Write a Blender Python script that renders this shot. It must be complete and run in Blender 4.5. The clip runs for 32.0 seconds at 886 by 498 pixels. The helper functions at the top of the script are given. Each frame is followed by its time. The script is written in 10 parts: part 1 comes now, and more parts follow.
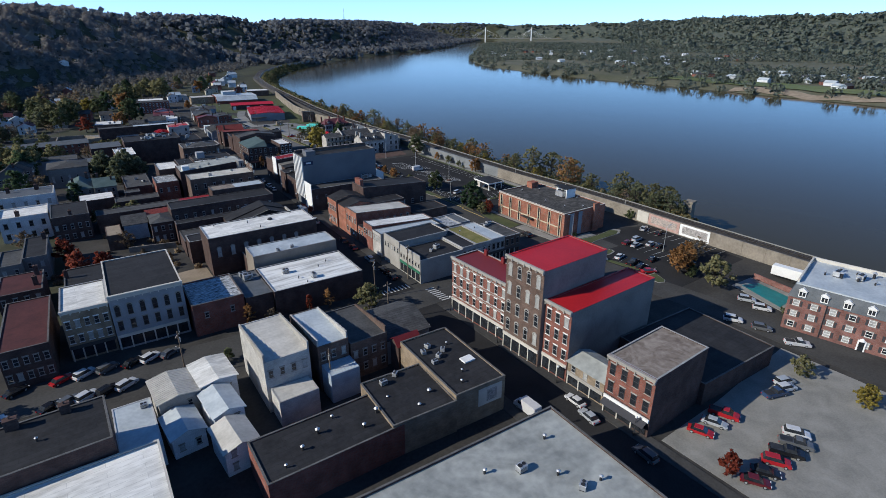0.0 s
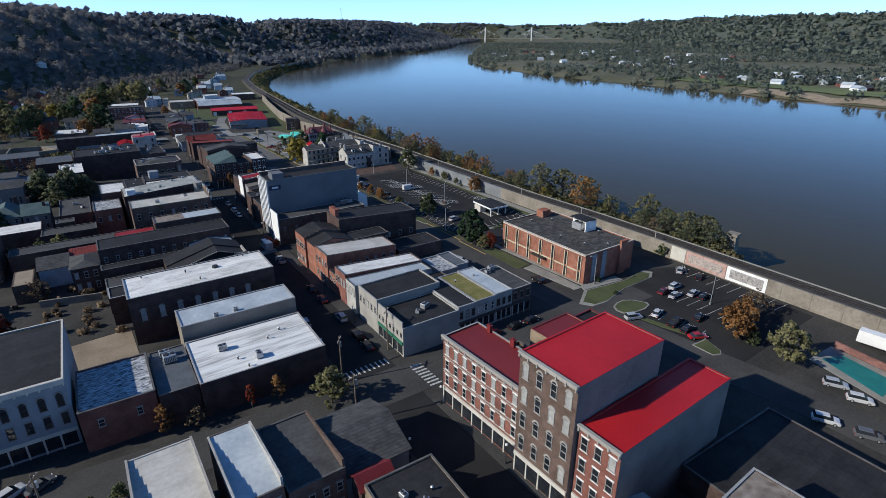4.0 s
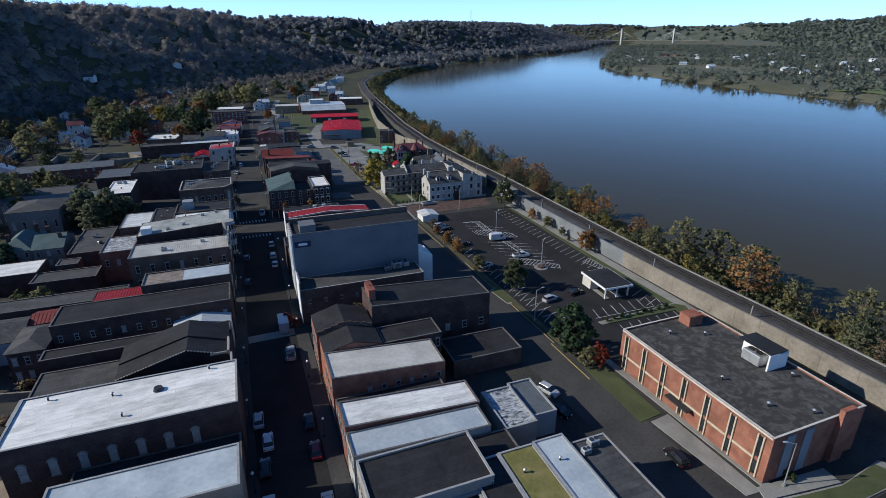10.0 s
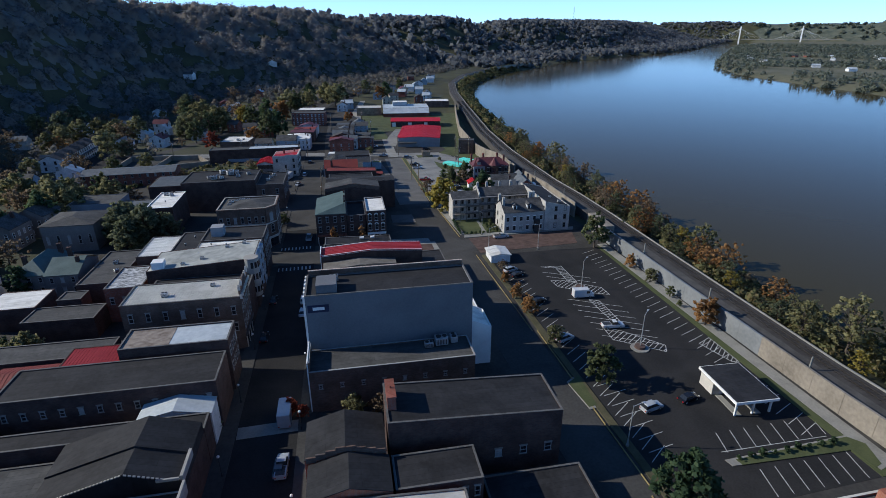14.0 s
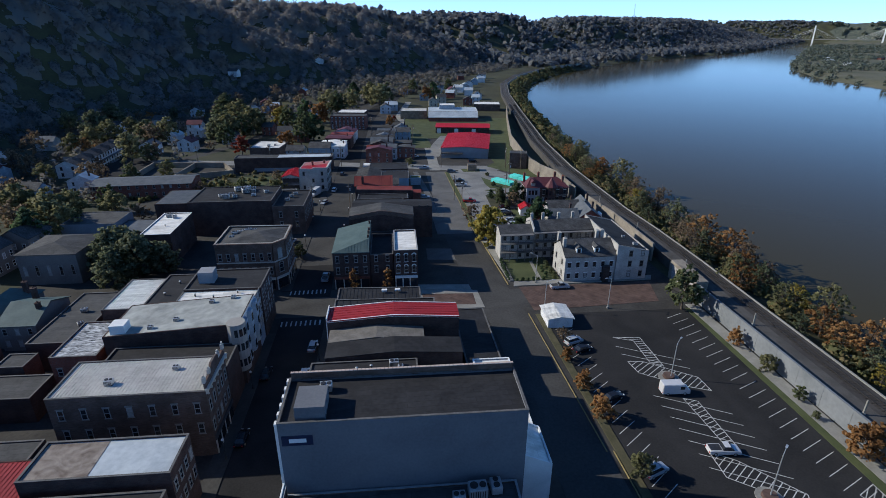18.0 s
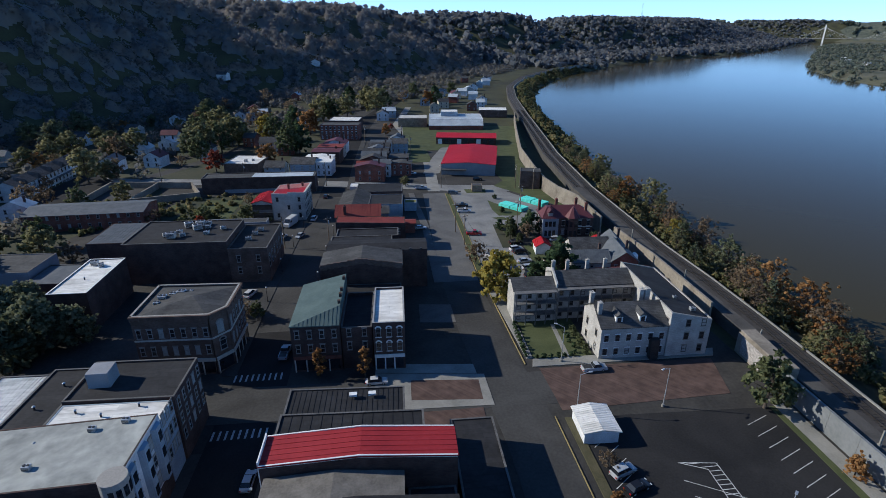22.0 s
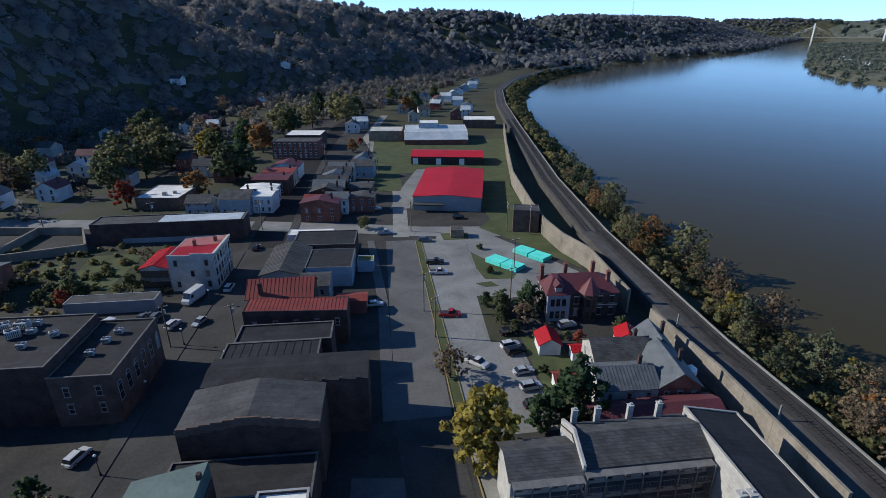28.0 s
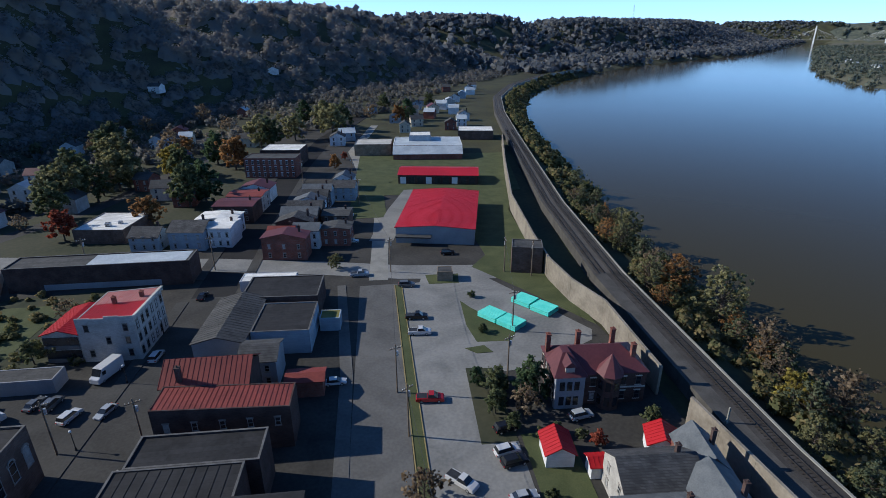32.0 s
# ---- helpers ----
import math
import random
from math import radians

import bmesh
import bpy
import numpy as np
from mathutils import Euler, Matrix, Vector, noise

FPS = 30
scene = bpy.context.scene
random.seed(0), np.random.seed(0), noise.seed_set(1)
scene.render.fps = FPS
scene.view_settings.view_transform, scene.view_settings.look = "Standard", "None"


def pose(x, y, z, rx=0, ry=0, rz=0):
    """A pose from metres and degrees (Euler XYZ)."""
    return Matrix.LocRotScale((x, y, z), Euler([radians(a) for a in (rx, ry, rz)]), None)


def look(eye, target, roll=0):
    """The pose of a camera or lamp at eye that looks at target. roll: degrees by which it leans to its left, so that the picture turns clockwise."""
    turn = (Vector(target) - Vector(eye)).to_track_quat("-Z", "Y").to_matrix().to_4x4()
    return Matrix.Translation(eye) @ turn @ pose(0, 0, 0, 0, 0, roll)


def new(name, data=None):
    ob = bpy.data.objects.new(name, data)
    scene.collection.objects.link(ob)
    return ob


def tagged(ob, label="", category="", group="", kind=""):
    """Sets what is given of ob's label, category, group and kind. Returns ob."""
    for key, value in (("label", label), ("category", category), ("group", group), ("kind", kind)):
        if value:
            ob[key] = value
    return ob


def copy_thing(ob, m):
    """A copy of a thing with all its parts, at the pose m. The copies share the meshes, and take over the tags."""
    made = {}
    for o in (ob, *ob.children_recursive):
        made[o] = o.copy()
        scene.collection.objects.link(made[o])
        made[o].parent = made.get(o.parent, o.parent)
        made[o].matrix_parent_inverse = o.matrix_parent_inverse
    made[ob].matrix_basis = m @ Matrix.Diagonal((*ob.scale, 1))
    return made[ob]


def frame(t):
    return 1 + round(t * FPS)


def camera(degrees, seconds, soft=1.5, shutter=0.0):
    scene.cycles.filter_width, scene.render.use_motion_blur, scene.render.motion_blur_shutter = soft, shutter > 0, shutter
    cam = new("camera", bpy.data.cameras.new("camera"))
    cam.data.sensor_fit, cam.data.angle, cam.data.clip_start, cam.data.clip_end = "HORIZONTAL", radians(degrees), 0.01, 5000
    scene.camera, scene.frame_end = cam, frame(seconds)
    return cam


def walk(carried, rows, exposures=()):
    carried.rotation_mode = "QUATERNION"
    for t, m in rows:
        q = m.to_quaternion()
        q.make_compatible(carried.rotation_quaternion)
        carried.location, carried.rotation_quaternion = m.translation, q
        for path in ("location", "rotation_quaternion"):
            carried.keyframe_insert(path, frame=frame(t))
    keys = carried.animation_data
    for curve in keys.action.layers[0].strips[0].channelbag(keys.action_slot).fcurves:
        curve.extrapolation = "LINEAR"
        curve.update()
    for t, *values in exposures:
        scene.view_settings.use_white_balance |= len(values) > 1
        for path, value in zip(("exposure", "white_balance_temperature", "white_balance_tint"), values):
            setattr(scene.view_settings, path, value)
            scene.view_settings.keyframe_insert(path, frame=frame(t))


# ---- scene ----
cam = camera(79.67, 32.0, 0.7)
walk(cam, [
    (0.0, pose(-40.10, -45.82, 64.73, 67.65, 0, -35.67) @ pose(0, 0, 0, 0, 0, 0.09)),
    (1.0, pose(-34.19, -39.07, 64.53, 67.55, 0, -35.50) @ pose(0, 0, 0, 0, 0, -0.00)),
    (2.0, pose(-28.41, -32.06, 64.34, 67.55, 0, -35.47) @ pose(0, 0, 0, 0, 0, -0.04)),
    (3.0, pose(-22.76, -24.82, 64.21, 67.63, 0, -35.55) @ pose(0, 0, 0, 0, 0, 0.02)),
    (3.5, pose(-19.99, -21.15, 64.18, 67.66, 0, -35.65) @ pose(0, 0, 0, 0, 0, 0.06)),
    (5.5, pose(-7.44, -6.17, 64.03, 67.64, 0, -35.69) @ pose(0, 0, 0, 0, 0, -0.02)),
    (6.0, pose(-4.02, -2.63, 63.92, 67.70, 0, -35.48) @ pose(0, 0, 0, 0, 0, -0.04)),
    (6.5, pose(-0.55, 0.97, 63.83, 67.77, 0, -35.34) @ pose(0, 0, 0, 0, 0, -0.06)),
    (7.0, pose(2.88, 4.67, 63.77, 67.83, 0, -35.25) @ pose(0, 0, 0, 0, 0, -0.08)),
    (7.5, pose(6.25, 8.47, 63.75, 67.89, 0, -34.51) @ pose(0, 0, 0, 0, 0, -0.11)),
    (8.0, pose(9.52, 12.32, 63.73, 67.90, 0, -31.96) @ pose(0, 0, 0, 0, 0, -0.13)),
    (8.5, pose(12.68, 16.19, 63.73, 67.90, 0, -28.74) @ pose(0, 0, 0, 0, 0, -0.15)),
    (9.0, pose(15.75, 20.08, 63.73, 67.89, 0, -25.05) @ pose(0, 0, 0, 0, 0, -0.14)),
    (9.5, pose(18.73, 24.02, 63.76, 67.87, 0, -23.11) @ pose(0, 0, 0, 0, 0, -0.12)),
    (10.0, pose(21.58, 28.06, 63.79, 67.84, 0, -22.54) @ pose(0, 0, 0, 0, 0, -0.09)),
    (10.5, pose(24.28, 32.19, 63.85, 67.80, 0, -22.24) @ pose(0, 0, 0, 0, 0, -0.07)),
    (11.0, pose(26.87, 36.35, 63.92, 67.75, 0, -21.96) @ pose(0, 0, 0, 0, 0, -0.05)),
    (11.5, pose(29.38, 40.57, 63.98, 67.71, 0, -21.66) @ pose(0, 0, 0, 0, 0, -0.04)),
    (12.0, pose(31.78, 44.77, 64.00, 67.67, 0, -21.34) @ pose(0, 0, 0, 0, 0, -0.03)),
    (12.5, pose(33.99, 48.93, 63.96, 67.66, 0, -20.79) @ pose(0, 0, 0, 0, 0, -0.06)),
    (13.0, pose(36.00, 53.03, 63.89, 67.66, 0, -17.67) @ pose(0, 0, 0, 0, 0, -0.08)),
    (13.5, pose(37.80, 57.10, 63.84, 67.68, 0, -14.55) @ pose(0, 0, 0, 0, 0, -0.11)),
    (14.0, pose(39.44, 61.24, 63.82, 67.71, 0, -12.53) @ pose(0, 0, 0, 0, 0, -0.14)),
    (14.5, pose(40.96, 65.39, 63.82, 67.71, 0, -11.15) @ pose(0, 0, 0, 0, 0, -0.15)),
    (16.5, pose(44.68, 82.61, 64.16, 67.56, 0, -8.07) @ pose(0, 0, 0, 0, 0, 0.11)),
    (17.0, pose(45.44, 87.23, 64.13, 67.51, 0, -7.85) @ pose(0, 0, 0, 0, 0, 0.18)),
    (18.0, pose(46.86, 96.35, 64.06, 67.44, 0, -7.38) @ pose(0, 0, 0, 0, 0, 0.25)),
    (19.0, pose(48.37, 105.51, 64.00, 67.44, 0, -7.00) @ pose(0, 0, 0, 0, 0, 0.19)),
    (20.0, pose(49.93, 114.77, 63.81, 67.42, 0, -6.90) @ pose(0, 0, 0, 0, 0, 0.12)),
    (21.0, pose(51.48, 124.10, 63.55, 67.44, 0, -6.92) @ pose(0, 0, 0, 0, 0, 0.04)),
    (22.0, pose(53.39, 133.55, 63.35, 67.49, 0, -6.87) @ pose(0, 0, 0, 0, 0, 0.05)),
    (23.0, pose(55.35, 143.08, 63.25, 67.52, 0, -6.93) @ pose(0, 0, 0, 0, 0, 0.07)),
    (24.0, pose(57.52, 152.79, 63.21, 67.50, 0, -7.03) @ pose(0, 0, 0, 0, 0, 0.08)),
    (25.0, pose(59.85, 162.58, 63.07, 67.39, 0, -7.19) @ pose(0, 0, 0, 0, 0, 0.07)),
    (25.5, pose(61.01, 167.45, 62.94, 67.30, 0, -7.40) @ pose(0, 0, 0, 0, 0, 0.06)),
    (27.5, pose(65.30, 184.42, 62.53, 67.41, 0, -7.96) @ pose(0, 0, 0, 0, 0, 0.01)),
    (28.0, pose(66.55, 188.50, 62.48, 67.42, 0, -8.02) @ pose(0, 0, 0, 0, 0, -0.00)),
    (29.0, pose(69.06, 196.54, 62.45, 67.47, 0, -8.01) @ pose(0, 0, 0, 0, 0, -0.06)),
    (30.0, pose(71.26, 204.18, 62.43, 67.55, 0, -8.00) @ pose(0, 0, 0, 0, 0, -0.15)),
    (31.0, pose(73.15, 211.08, 62.42, 67.68, 0, -8.00) @ pose(0, 0, 0, 0, 0, -0.20)),
    (32.0, pose(74.81, 217.31, 62.43, 67.78, 0, -7.97) @ pose(0, 0, 0, 0, 0, -0.22)),
], exposures=((0.0, 0.0, 5600, 10), (32.0, 0.0, 5500, 10)))
# ---- end of path ----

# ---------------- world, sun ----------------
SUN_TO = Vector((-0.844, 0.229, 0.485)).normalized()
world = bpy.data.worlds.new("sky")
scene.world = world
world.use_nodes = True
wn = world.node_tree.nodes
sky = wn.new("ShaderNodeTexSky")
sky.sky_type = 'NISHITA'
sky.sun_disc = False
sky.sun_elevation = math.asin(SUN_TO.z)
sky.sun_rotation = math.atan2(SUN_TO.x, SUN_TO.y) % (2 * math.pi)
sky.air_density, sky.dust_density, sky.ozone_density = 1.0, 0.2, 4.0
wn["Background"].inputs[1].default_value = 0.078
# pale blue haze that brightens the whole horizon evenly
wl = world.node_tree.links
tc, sp = wn.new("ShaderNodeTexCoord"), wn.new("ShaderNodeSeparateXYZ")
wl.new(tc.outputs["Generated"], sp.inputs[0])
up = wn.new("ShaderNodeMath")
up.operation, up.use_clamp, up.inputs[0].default_value = 'SUBTRACT', True, 1.0
wl.new(sp.outputs[2], up.inputs[1])
pw = wn.new("ShaderNodeMath")
pw.operation, pw.inputs[1].default_value = 'POWER', 7.0
wl.new(up.outputs[0], pw.inputs[0])
hz = wn.new("ShaderNodeMix")
hz.data_type, hz.blend_type = 'RGBA', 'ADD'
hz.clamp_result = False
wl.new(pw.outputs[0], hz.inputs[0])
deep = wn.new("ShaderNodeMix")
deep.data_type, deep.blend_type = 'RGBA', 'MULTIPLY'
deep.inputs[0].default_value, deep.inputs[7].default_value = 1.0, (0.71, 1.0, 1.26, 1)
wl.new(sky.outputs[0], deep.inputs[6])
wl.new(deep.outputs[2], hz.inputs[6])
hz.inputs[7].default_value = (6.1, 9.7, 16.0, 1)
wl.new(hz.outputs[2], wn["Background"].inputs[0])
sun_data = bpy.data.lights.new("sun", 'SUN')
sun_data.energy = 5.0
sun_data.angle = radians(0.53)
sun_data.color = (1.0, 0.875, 0.675)
sun = new("sun", sun_data)
sun.matrix_world = look((0, 0, 400), Vector((0, 0, 400)) - SUN_TO)


# ---------------- materials ----------------
def mat(name, c1, c2, scale=0.3, rough=0.85, fine=6.0, bump=0.15, metal=0.0, spec=0.3, mid=0.5, warp=0.5, stretch=None, rolls=0.0):
    """Two colours mixed by noise at two scales, in metres of the world."""
    m = bpy.data.materials.new(name)
    m.use_nodes = True
    n, l = m.node_tree.nodes, m.node_tree.links
    b = n["Principled BSDF"]
    g = n.new("ShaderNodeNewGeometry")
    a = n.new("ShaderNodeTexNoise")
    a.inputs["Scale"].default_value, a.inputs["Detail"].default_value = scale, 5
    a.inputs["Distortion"].default_value = warp
    f = n.new("ShaderNodeTexNoise")
    f.inputs["Scale"].default_value, f.inputs["Detail"].default_value = fine, 3
    src = g.outputs["Position"]
    if stretch:
        vm = n.new("ShaderNodeVectorMath")
        vm.operation = 'MULTIPLY'
        vm.inputs[1].default_value = stretch
        l.new(src, vm.inputs[0])
        src = vm.outputs[0]
    l.new(src, a.inputs["Vector"])
    l.new(src, f.inputs["Vector"])
    mx = n.new("ShaderNodeMix")
    mx.inputs[0].default_value = 0.35
    l.new(a.outputs[0], mx.inputs[2])
    l.new(f.outputs[0], mx.inputs[3])
    r = n.new("ShaderNodeValToRGB")
    r.color_ramp.elements[0].position, r.color_ramp.elements[1].position = mid - 0.15, mid + 0.15
    r.color_ramp.elements[0].color, r.color_ramp.elements[1].color = (*c1, 1), (*c2, 1)
    l.new(mx.outputs[0], r.inputs[0])
    col = r.outputs[0]
    if rolls:
        bt = n.new("ShaderNodeTexBrick")
        bt.inputs["Scale"].default_value = 1.0
        bt.inputs["Brick Width"].default_value, bt.inputs["Row Height"].default_value = 9.0, 1.05
        bt.inputs["Mortar Size"].default_value = 0.035
        for key, v in (("Color1", 1 - rolls * 0.4), ("Color2", 1 + rolls * 0.5), ("Mortar", 1 - rolls)):
            bt.inputs[key].default_value = (v, v, v, 1)
        l.new(g.outputs["Position"], bt.inputs["Vector"])
        mu = n.new("ShaderNodeMix")
        mu.data_type, mu.blend_type = 'RGBA', 'MULTIPLY'
        mu.inputs[0].default_value = 1
        l.new(col, mu.inputs[6]), l.new(bt.outputs[0], mu.inputs[7])
        col = mu.outputs[2]
    l.new(col, b.inputs["Base Color"])
    b.inputs["Roughness"].default_value, b.inputs["Metallic"].default_value = rough, metal
    b.inputs["Specular IOR Level"].default_value = spec
    if bump:
        bp = n.new("ShaderNodeBump")
        bp.inputs["Strength"].default_value, bp.inputs["Distance"].default_value = bump, 0.05
        l.new(f.outputs[0], bp.inputs["Height"])
        l.new(bp.outputs[0], b.inputs["Normal"])
    return m


def brick_mat(name, c1, c2, mortar, w=0.45, h=0.16, stain=0.35):
    """Coursed wall: the brick pattern runs along x + y and up z, with stains over it."""
    m = bpy.data.materials.new(name)
    m.use_nodes = True
    n, l = m.node_tree.nodes, m.node_tree.links
    b = n["Principled BSDF"]
    g = n.new("ShaderNodeNewGeometry")
    s = n.new("ShaderNodeSeparateXYZ")
    l.new(g.outputs["Position"], s.inputs[0])
    ad = n.new("ShaderNodeMath")
    l.new(s.outputs[0], ad.inputs[0]), l.new(s.outputs[1], ad.inputs[1])
    c = n.new("ShaderNodeCombineXYZ")
    l.new(ad.outputs[0], c.inputs[0]), l.new(s.outputs[2], c.inputs[1])
    t = n.new("ShaderNodeTexBrick")
    l.new(c.outputs[0], t.inputs["Vector"])
    t.inputs["Scale"].default_value = 1.0
    t.inputs["Brick Width"].default_value, t.inputs["Row Height"].default_value = w, h
    t.inputs["Mortar Size"].default_value = 0.014
    t.inputs["Color1"].default_value, t.inputs["Color2"].default_value = (*c1, 1), (*c2, 1)
    t.inputs["Mortar"].default_value = (*mortar, 1)
    a = n.new("ShaderNodeTexNoise")
    a.inputs["Scale"].default_value, a.inputs["Detail"].default_value = 0.45, 6
    l.new(g.outputs["Position"], a.inputs["Vector"])
    r = n.new("ShaderNodeValToRGB")
    r.color_ramp.elements[0].position, r.color_ramp.elements[1].position = 0.35, 0.7
    v = 1 - stain
    r.color_ramp.elements[0].color, r.color_ramp.elements[1].color = (v, v, v, 1), (1.1, 1.1, 1.1, 1)
    l.new(a.outputs[0], r.inputs[0])
    mx = n.new("ShaderNodeMix")
    mx.data_type, mx.blend_type = 'RGBA', 'MULTIPLY'
    mx.inputs[0].default_value = 1
    l.new(t.outputs[0], mx.inputs[6]), l.new(r.outputs[0], mx.inputs[7])
    l.new(mx.outputs[2], b.inputs["Base Color"])
    b.inputs["Roughness"].default_value = 0.9
    b.inputs["Specular IOR Level"].default_value = 0.2
    bp = n.new("ShaderNodeBump")
    bp.inputs["Strength"].default_value, bp.inputs["Distance"].default_value = 0.4, 0.02
    l.new(t.outputs[1], bp.inputs["Height"]), l.new(bp.outputs[0], b.inputs["Normal"])
    return m


def leaf_mat(name, c1, c2, c3, where=0.12, vary=0.4):
    """Leaves: colour by clump, by stretch of wood and by single leaf, a little light through them."""
    m = bpy.data.materials.new(name)
    m.use_nodes = True
    n, l = m.node_tree.nodes, m.node_tree.links
    b = n["Principled BSDF"]
    g = n.new("ShaderNodeNewGeometry")
    a = n.new("ShaderNodeTexNoise")
    a.inputs["Scale"].default_value, a.inputs["Detail"].default_value = where, 3
    l.new(g.outputs["Position"], a.inputs["Vector"])
    o = n.new("ShaderNodeObjectInfo")
    mx = n.new("ShaderNodeMath")
    mx.operation = 'MULTIPLY_ADD'
    mx.inputs[1].default_value = vary
    l.new(g.outputs["Random Per Island"], mx.inputs[0]), l.new(a.outputs[0], mx.inputs[2])
    m2 = n.new("ShaderNodeMath")
    m2.operation = 'MULTIPLY_ADD'
    m2.inputs[1].default_value = 0.25
    l.new(o.outputs["Random"], m2.inputs[0]), l.new(mx.outputs[0], m2.inputs[2])
    r = n.new("ShaderNodeValToRGB")
    e = r.color_ramp.elements
    e[0].position, e[0].color = 0.5, (*c1, 1)
    e[1].position, e[1].color = 1.15, (*c3, 1)
    k = e.new(0.8)
    k.color = (*c2, 1)
    l.new(m2.outputs[0], r.inputs[0])
    l.new(r.outputs[0], b.inputs["Base Color"])
    b.inputs["Roughness"].default_value = 0.75
    b.inputs["Specular IOR Level"].default_value = 0.15
    t = n.new("ShaderNodeBsdfTranslucent")
    l.new(r.outputs[0], t.inputs[0])
    s = n.new("ShaderNodeMixShader")
    s.inputs[0].default_value = 0.46
    l.new(b.outputs[0], s.inputs[1]), l.new(t.outputs[0], s.inputs[2])
    l.new(s.outputs[0], n["Material Output"].inputs[0])
    return m


def plain(name, c, rough=0.5, metal=0.0, spec=0.4):
    return mat(name, tuple(v * 0.88 for v in c), c, 1.2, rough, 9.0, 0.05, metal, spec)


M = {}
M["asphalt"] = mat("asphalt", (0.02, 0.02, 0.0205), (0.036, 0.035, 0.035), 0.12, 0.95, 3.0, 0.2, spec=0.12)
M["asphalt_old"] = mat("worn_asphalt", (0.043, 0.042, 0.04), (0.077, 0.075, 0.071), 0.1, 0.95, 2.0, 0.2, spec=0.15)
M["concrete"] = mat("concrete", (0.19, 0.185, 0.165), (0.29, 0.28, 0.25), 0.25, 0.9, 3.0, 0.15)
M["wall_concrete"] = mat("stained_concrete", (0.155, 0.135, 0.108), (0.285, 0.252, 0.205), 0.18, 0.9, 1.5, 0.2)
M["paver"] = brick_mat("brick_paving", (0.1, 0.066, 0.056), (0.13, 0.086, 0.07), (0.1, 0.08, 0.07), 0.5, 0.5)
M["yard"] = mat("yard_ground", (0.027, 0.026, 0.024), (0.062, 0.058, 0.052), 0.12, 0.95, 1.5, 0.2)
M["ground"] = mat("ground_cover", (0.03, 0.03, 0.017), (0.07, 0.07, 0.03), 0.03, 0.95, 0.6, 0.3)
M["grass"] = mat("lawn_grass", (0.05, 0.062, 0.024), (0.088, 0.1, 0.042), 0.2, 0.95, 4.0, 0.4)
M["verge"] = mat("dry_verge_grass", (0.055, 0.052, 0.026), (0.1, 0.09, 0.05), 0.4, 0.95, 4.0, 0.4)
M["field"] = mat("field_grass", (0.09, 0.12, 0.04), (0.16, 0.18, 0.07), 0.02, 0.95, 0.3, 0.2)
# Ballast colour darkened to stand for the flood wall's shade.
M["ballast"] = mat("shade_dark_ballast", (0.032, 0.029, 0.027), (0.066, 0.06, 0.055), 0.4, 0.95, 5.0, 0.4)
M["ledge"] = mat("grey_ledge_gravel", (0.05, 0.047, 0.043), (0.09, 0.085, 0.078), 0.3, 0.95, 4.0, 0.3)
M["ballast_brown"] = mat("brown_ballast", (0.055, 0.049, 0.043), (0.1, 0.09, 0.078), 0.4, 0.95, 5.0, 0.4)
M["rust"] = mat("rail_steel", (0.06, 0.045, 0.035), (0.12, 0.11, 0.1), 1.0, 0.45, 6.0, 0.05, 0.7)
M["sleeper"] = mat("tarred_timber", (0.03, 0.027, 0.024), (0.055, 0.048, 0.042), 1.0)
M["line"] = mat("road_paint", (0.3, 0.3, 0.29), (0.6, 0.6, 0.58), 1.5, 0.8)
M["line_yellow"] = mat("yellow_paint", (0.2, 0.16, 0.07), (0.32, 0.25, 0.1), 1.5, 0.8)
M["brick"] = brick_mat("red_brick", (0.21, 0.07, 0.049), (0.27, 0.098, 0.069), (0.18, 0.15, 0.135))
M["brick_pink"] = brick_mat("faded_pink_brick", (0.21, 0.092, 0.075), (0.27, 0.125, 0.102), (0.2, 0.16, 0.145))
M["brick_dark"] = brick_mat("dark_brick", (0.07, 0.045, 0.04), (0.105, 0.064, 0.054), (0.085, 0.074, 0.07))
M["brick_orange"] = brick_mat("orange_brick", (0.3, 0.105, 0.065), (0.36, 0.135, 0.082), (0.26, 0.2, 0.16))
M["brick_brown"] = brick_mat("brown_brick", (0.12, 0.078, 0.06), (0.17, 0.115, 0.09), (0.13, 0.11, 0.1))
M["brick_tan"] = brick_mat("tan_brick", (0.26, 0.2, 0.13), (0.33, 0.26, 0.18), (0.24, 0.2, 0.16))
M["brick_white"] = brick_mat("whitewashed_brick", (0.4, 0.385, 0.36), (0.49, 0.475, 0.44), (0.36, 0.345, 0.325), stain=0.2)
M["stucco"] = mat("pale_stucco", (0.27, 0.255, 0.23), (0.37, 0.352, 0.32), 0.3, 0.9, 4.0, 0.1)
M["stucco_grey"] = mat("grey_stucco", (0.22, 0.23, 0.25), (0.31, 0.32, 0.34), 0.2, 0.9, 4.0, 0.1)
M["stone"] = mat("pale_stone", (0.45, 0.42, 0.37), (0.6, 0.57, 0.5), 0.4, 0.85, 5.0, 0.1)
M["cream"] = mat("cream_concrete", (0.42, 0.36, 0.25), (0.56, 0.49, 0.36), 0.6, 0.85, 5.0, 0.1)
M["stone_pink"] = mat("pinkish_clay_tile", (0.4, 0.3, 0.25), (0.54, 0.44, 0.38), 0.8, 0.85, 5.0, 0.1)
M["white"] = mat("white_paint", (0.68, 0.68, 0.66), (0.8, 0.8, 0.78), 0.5, 0.6, 5.0, 0.05)
M["siding"] = brick_mat("white_clapboard", (0.62, 0.63, 0.64), (0.68, 0.69, 0.7), (0.45, 0.45, 0.46), 6.0, 0.18, 0.15)
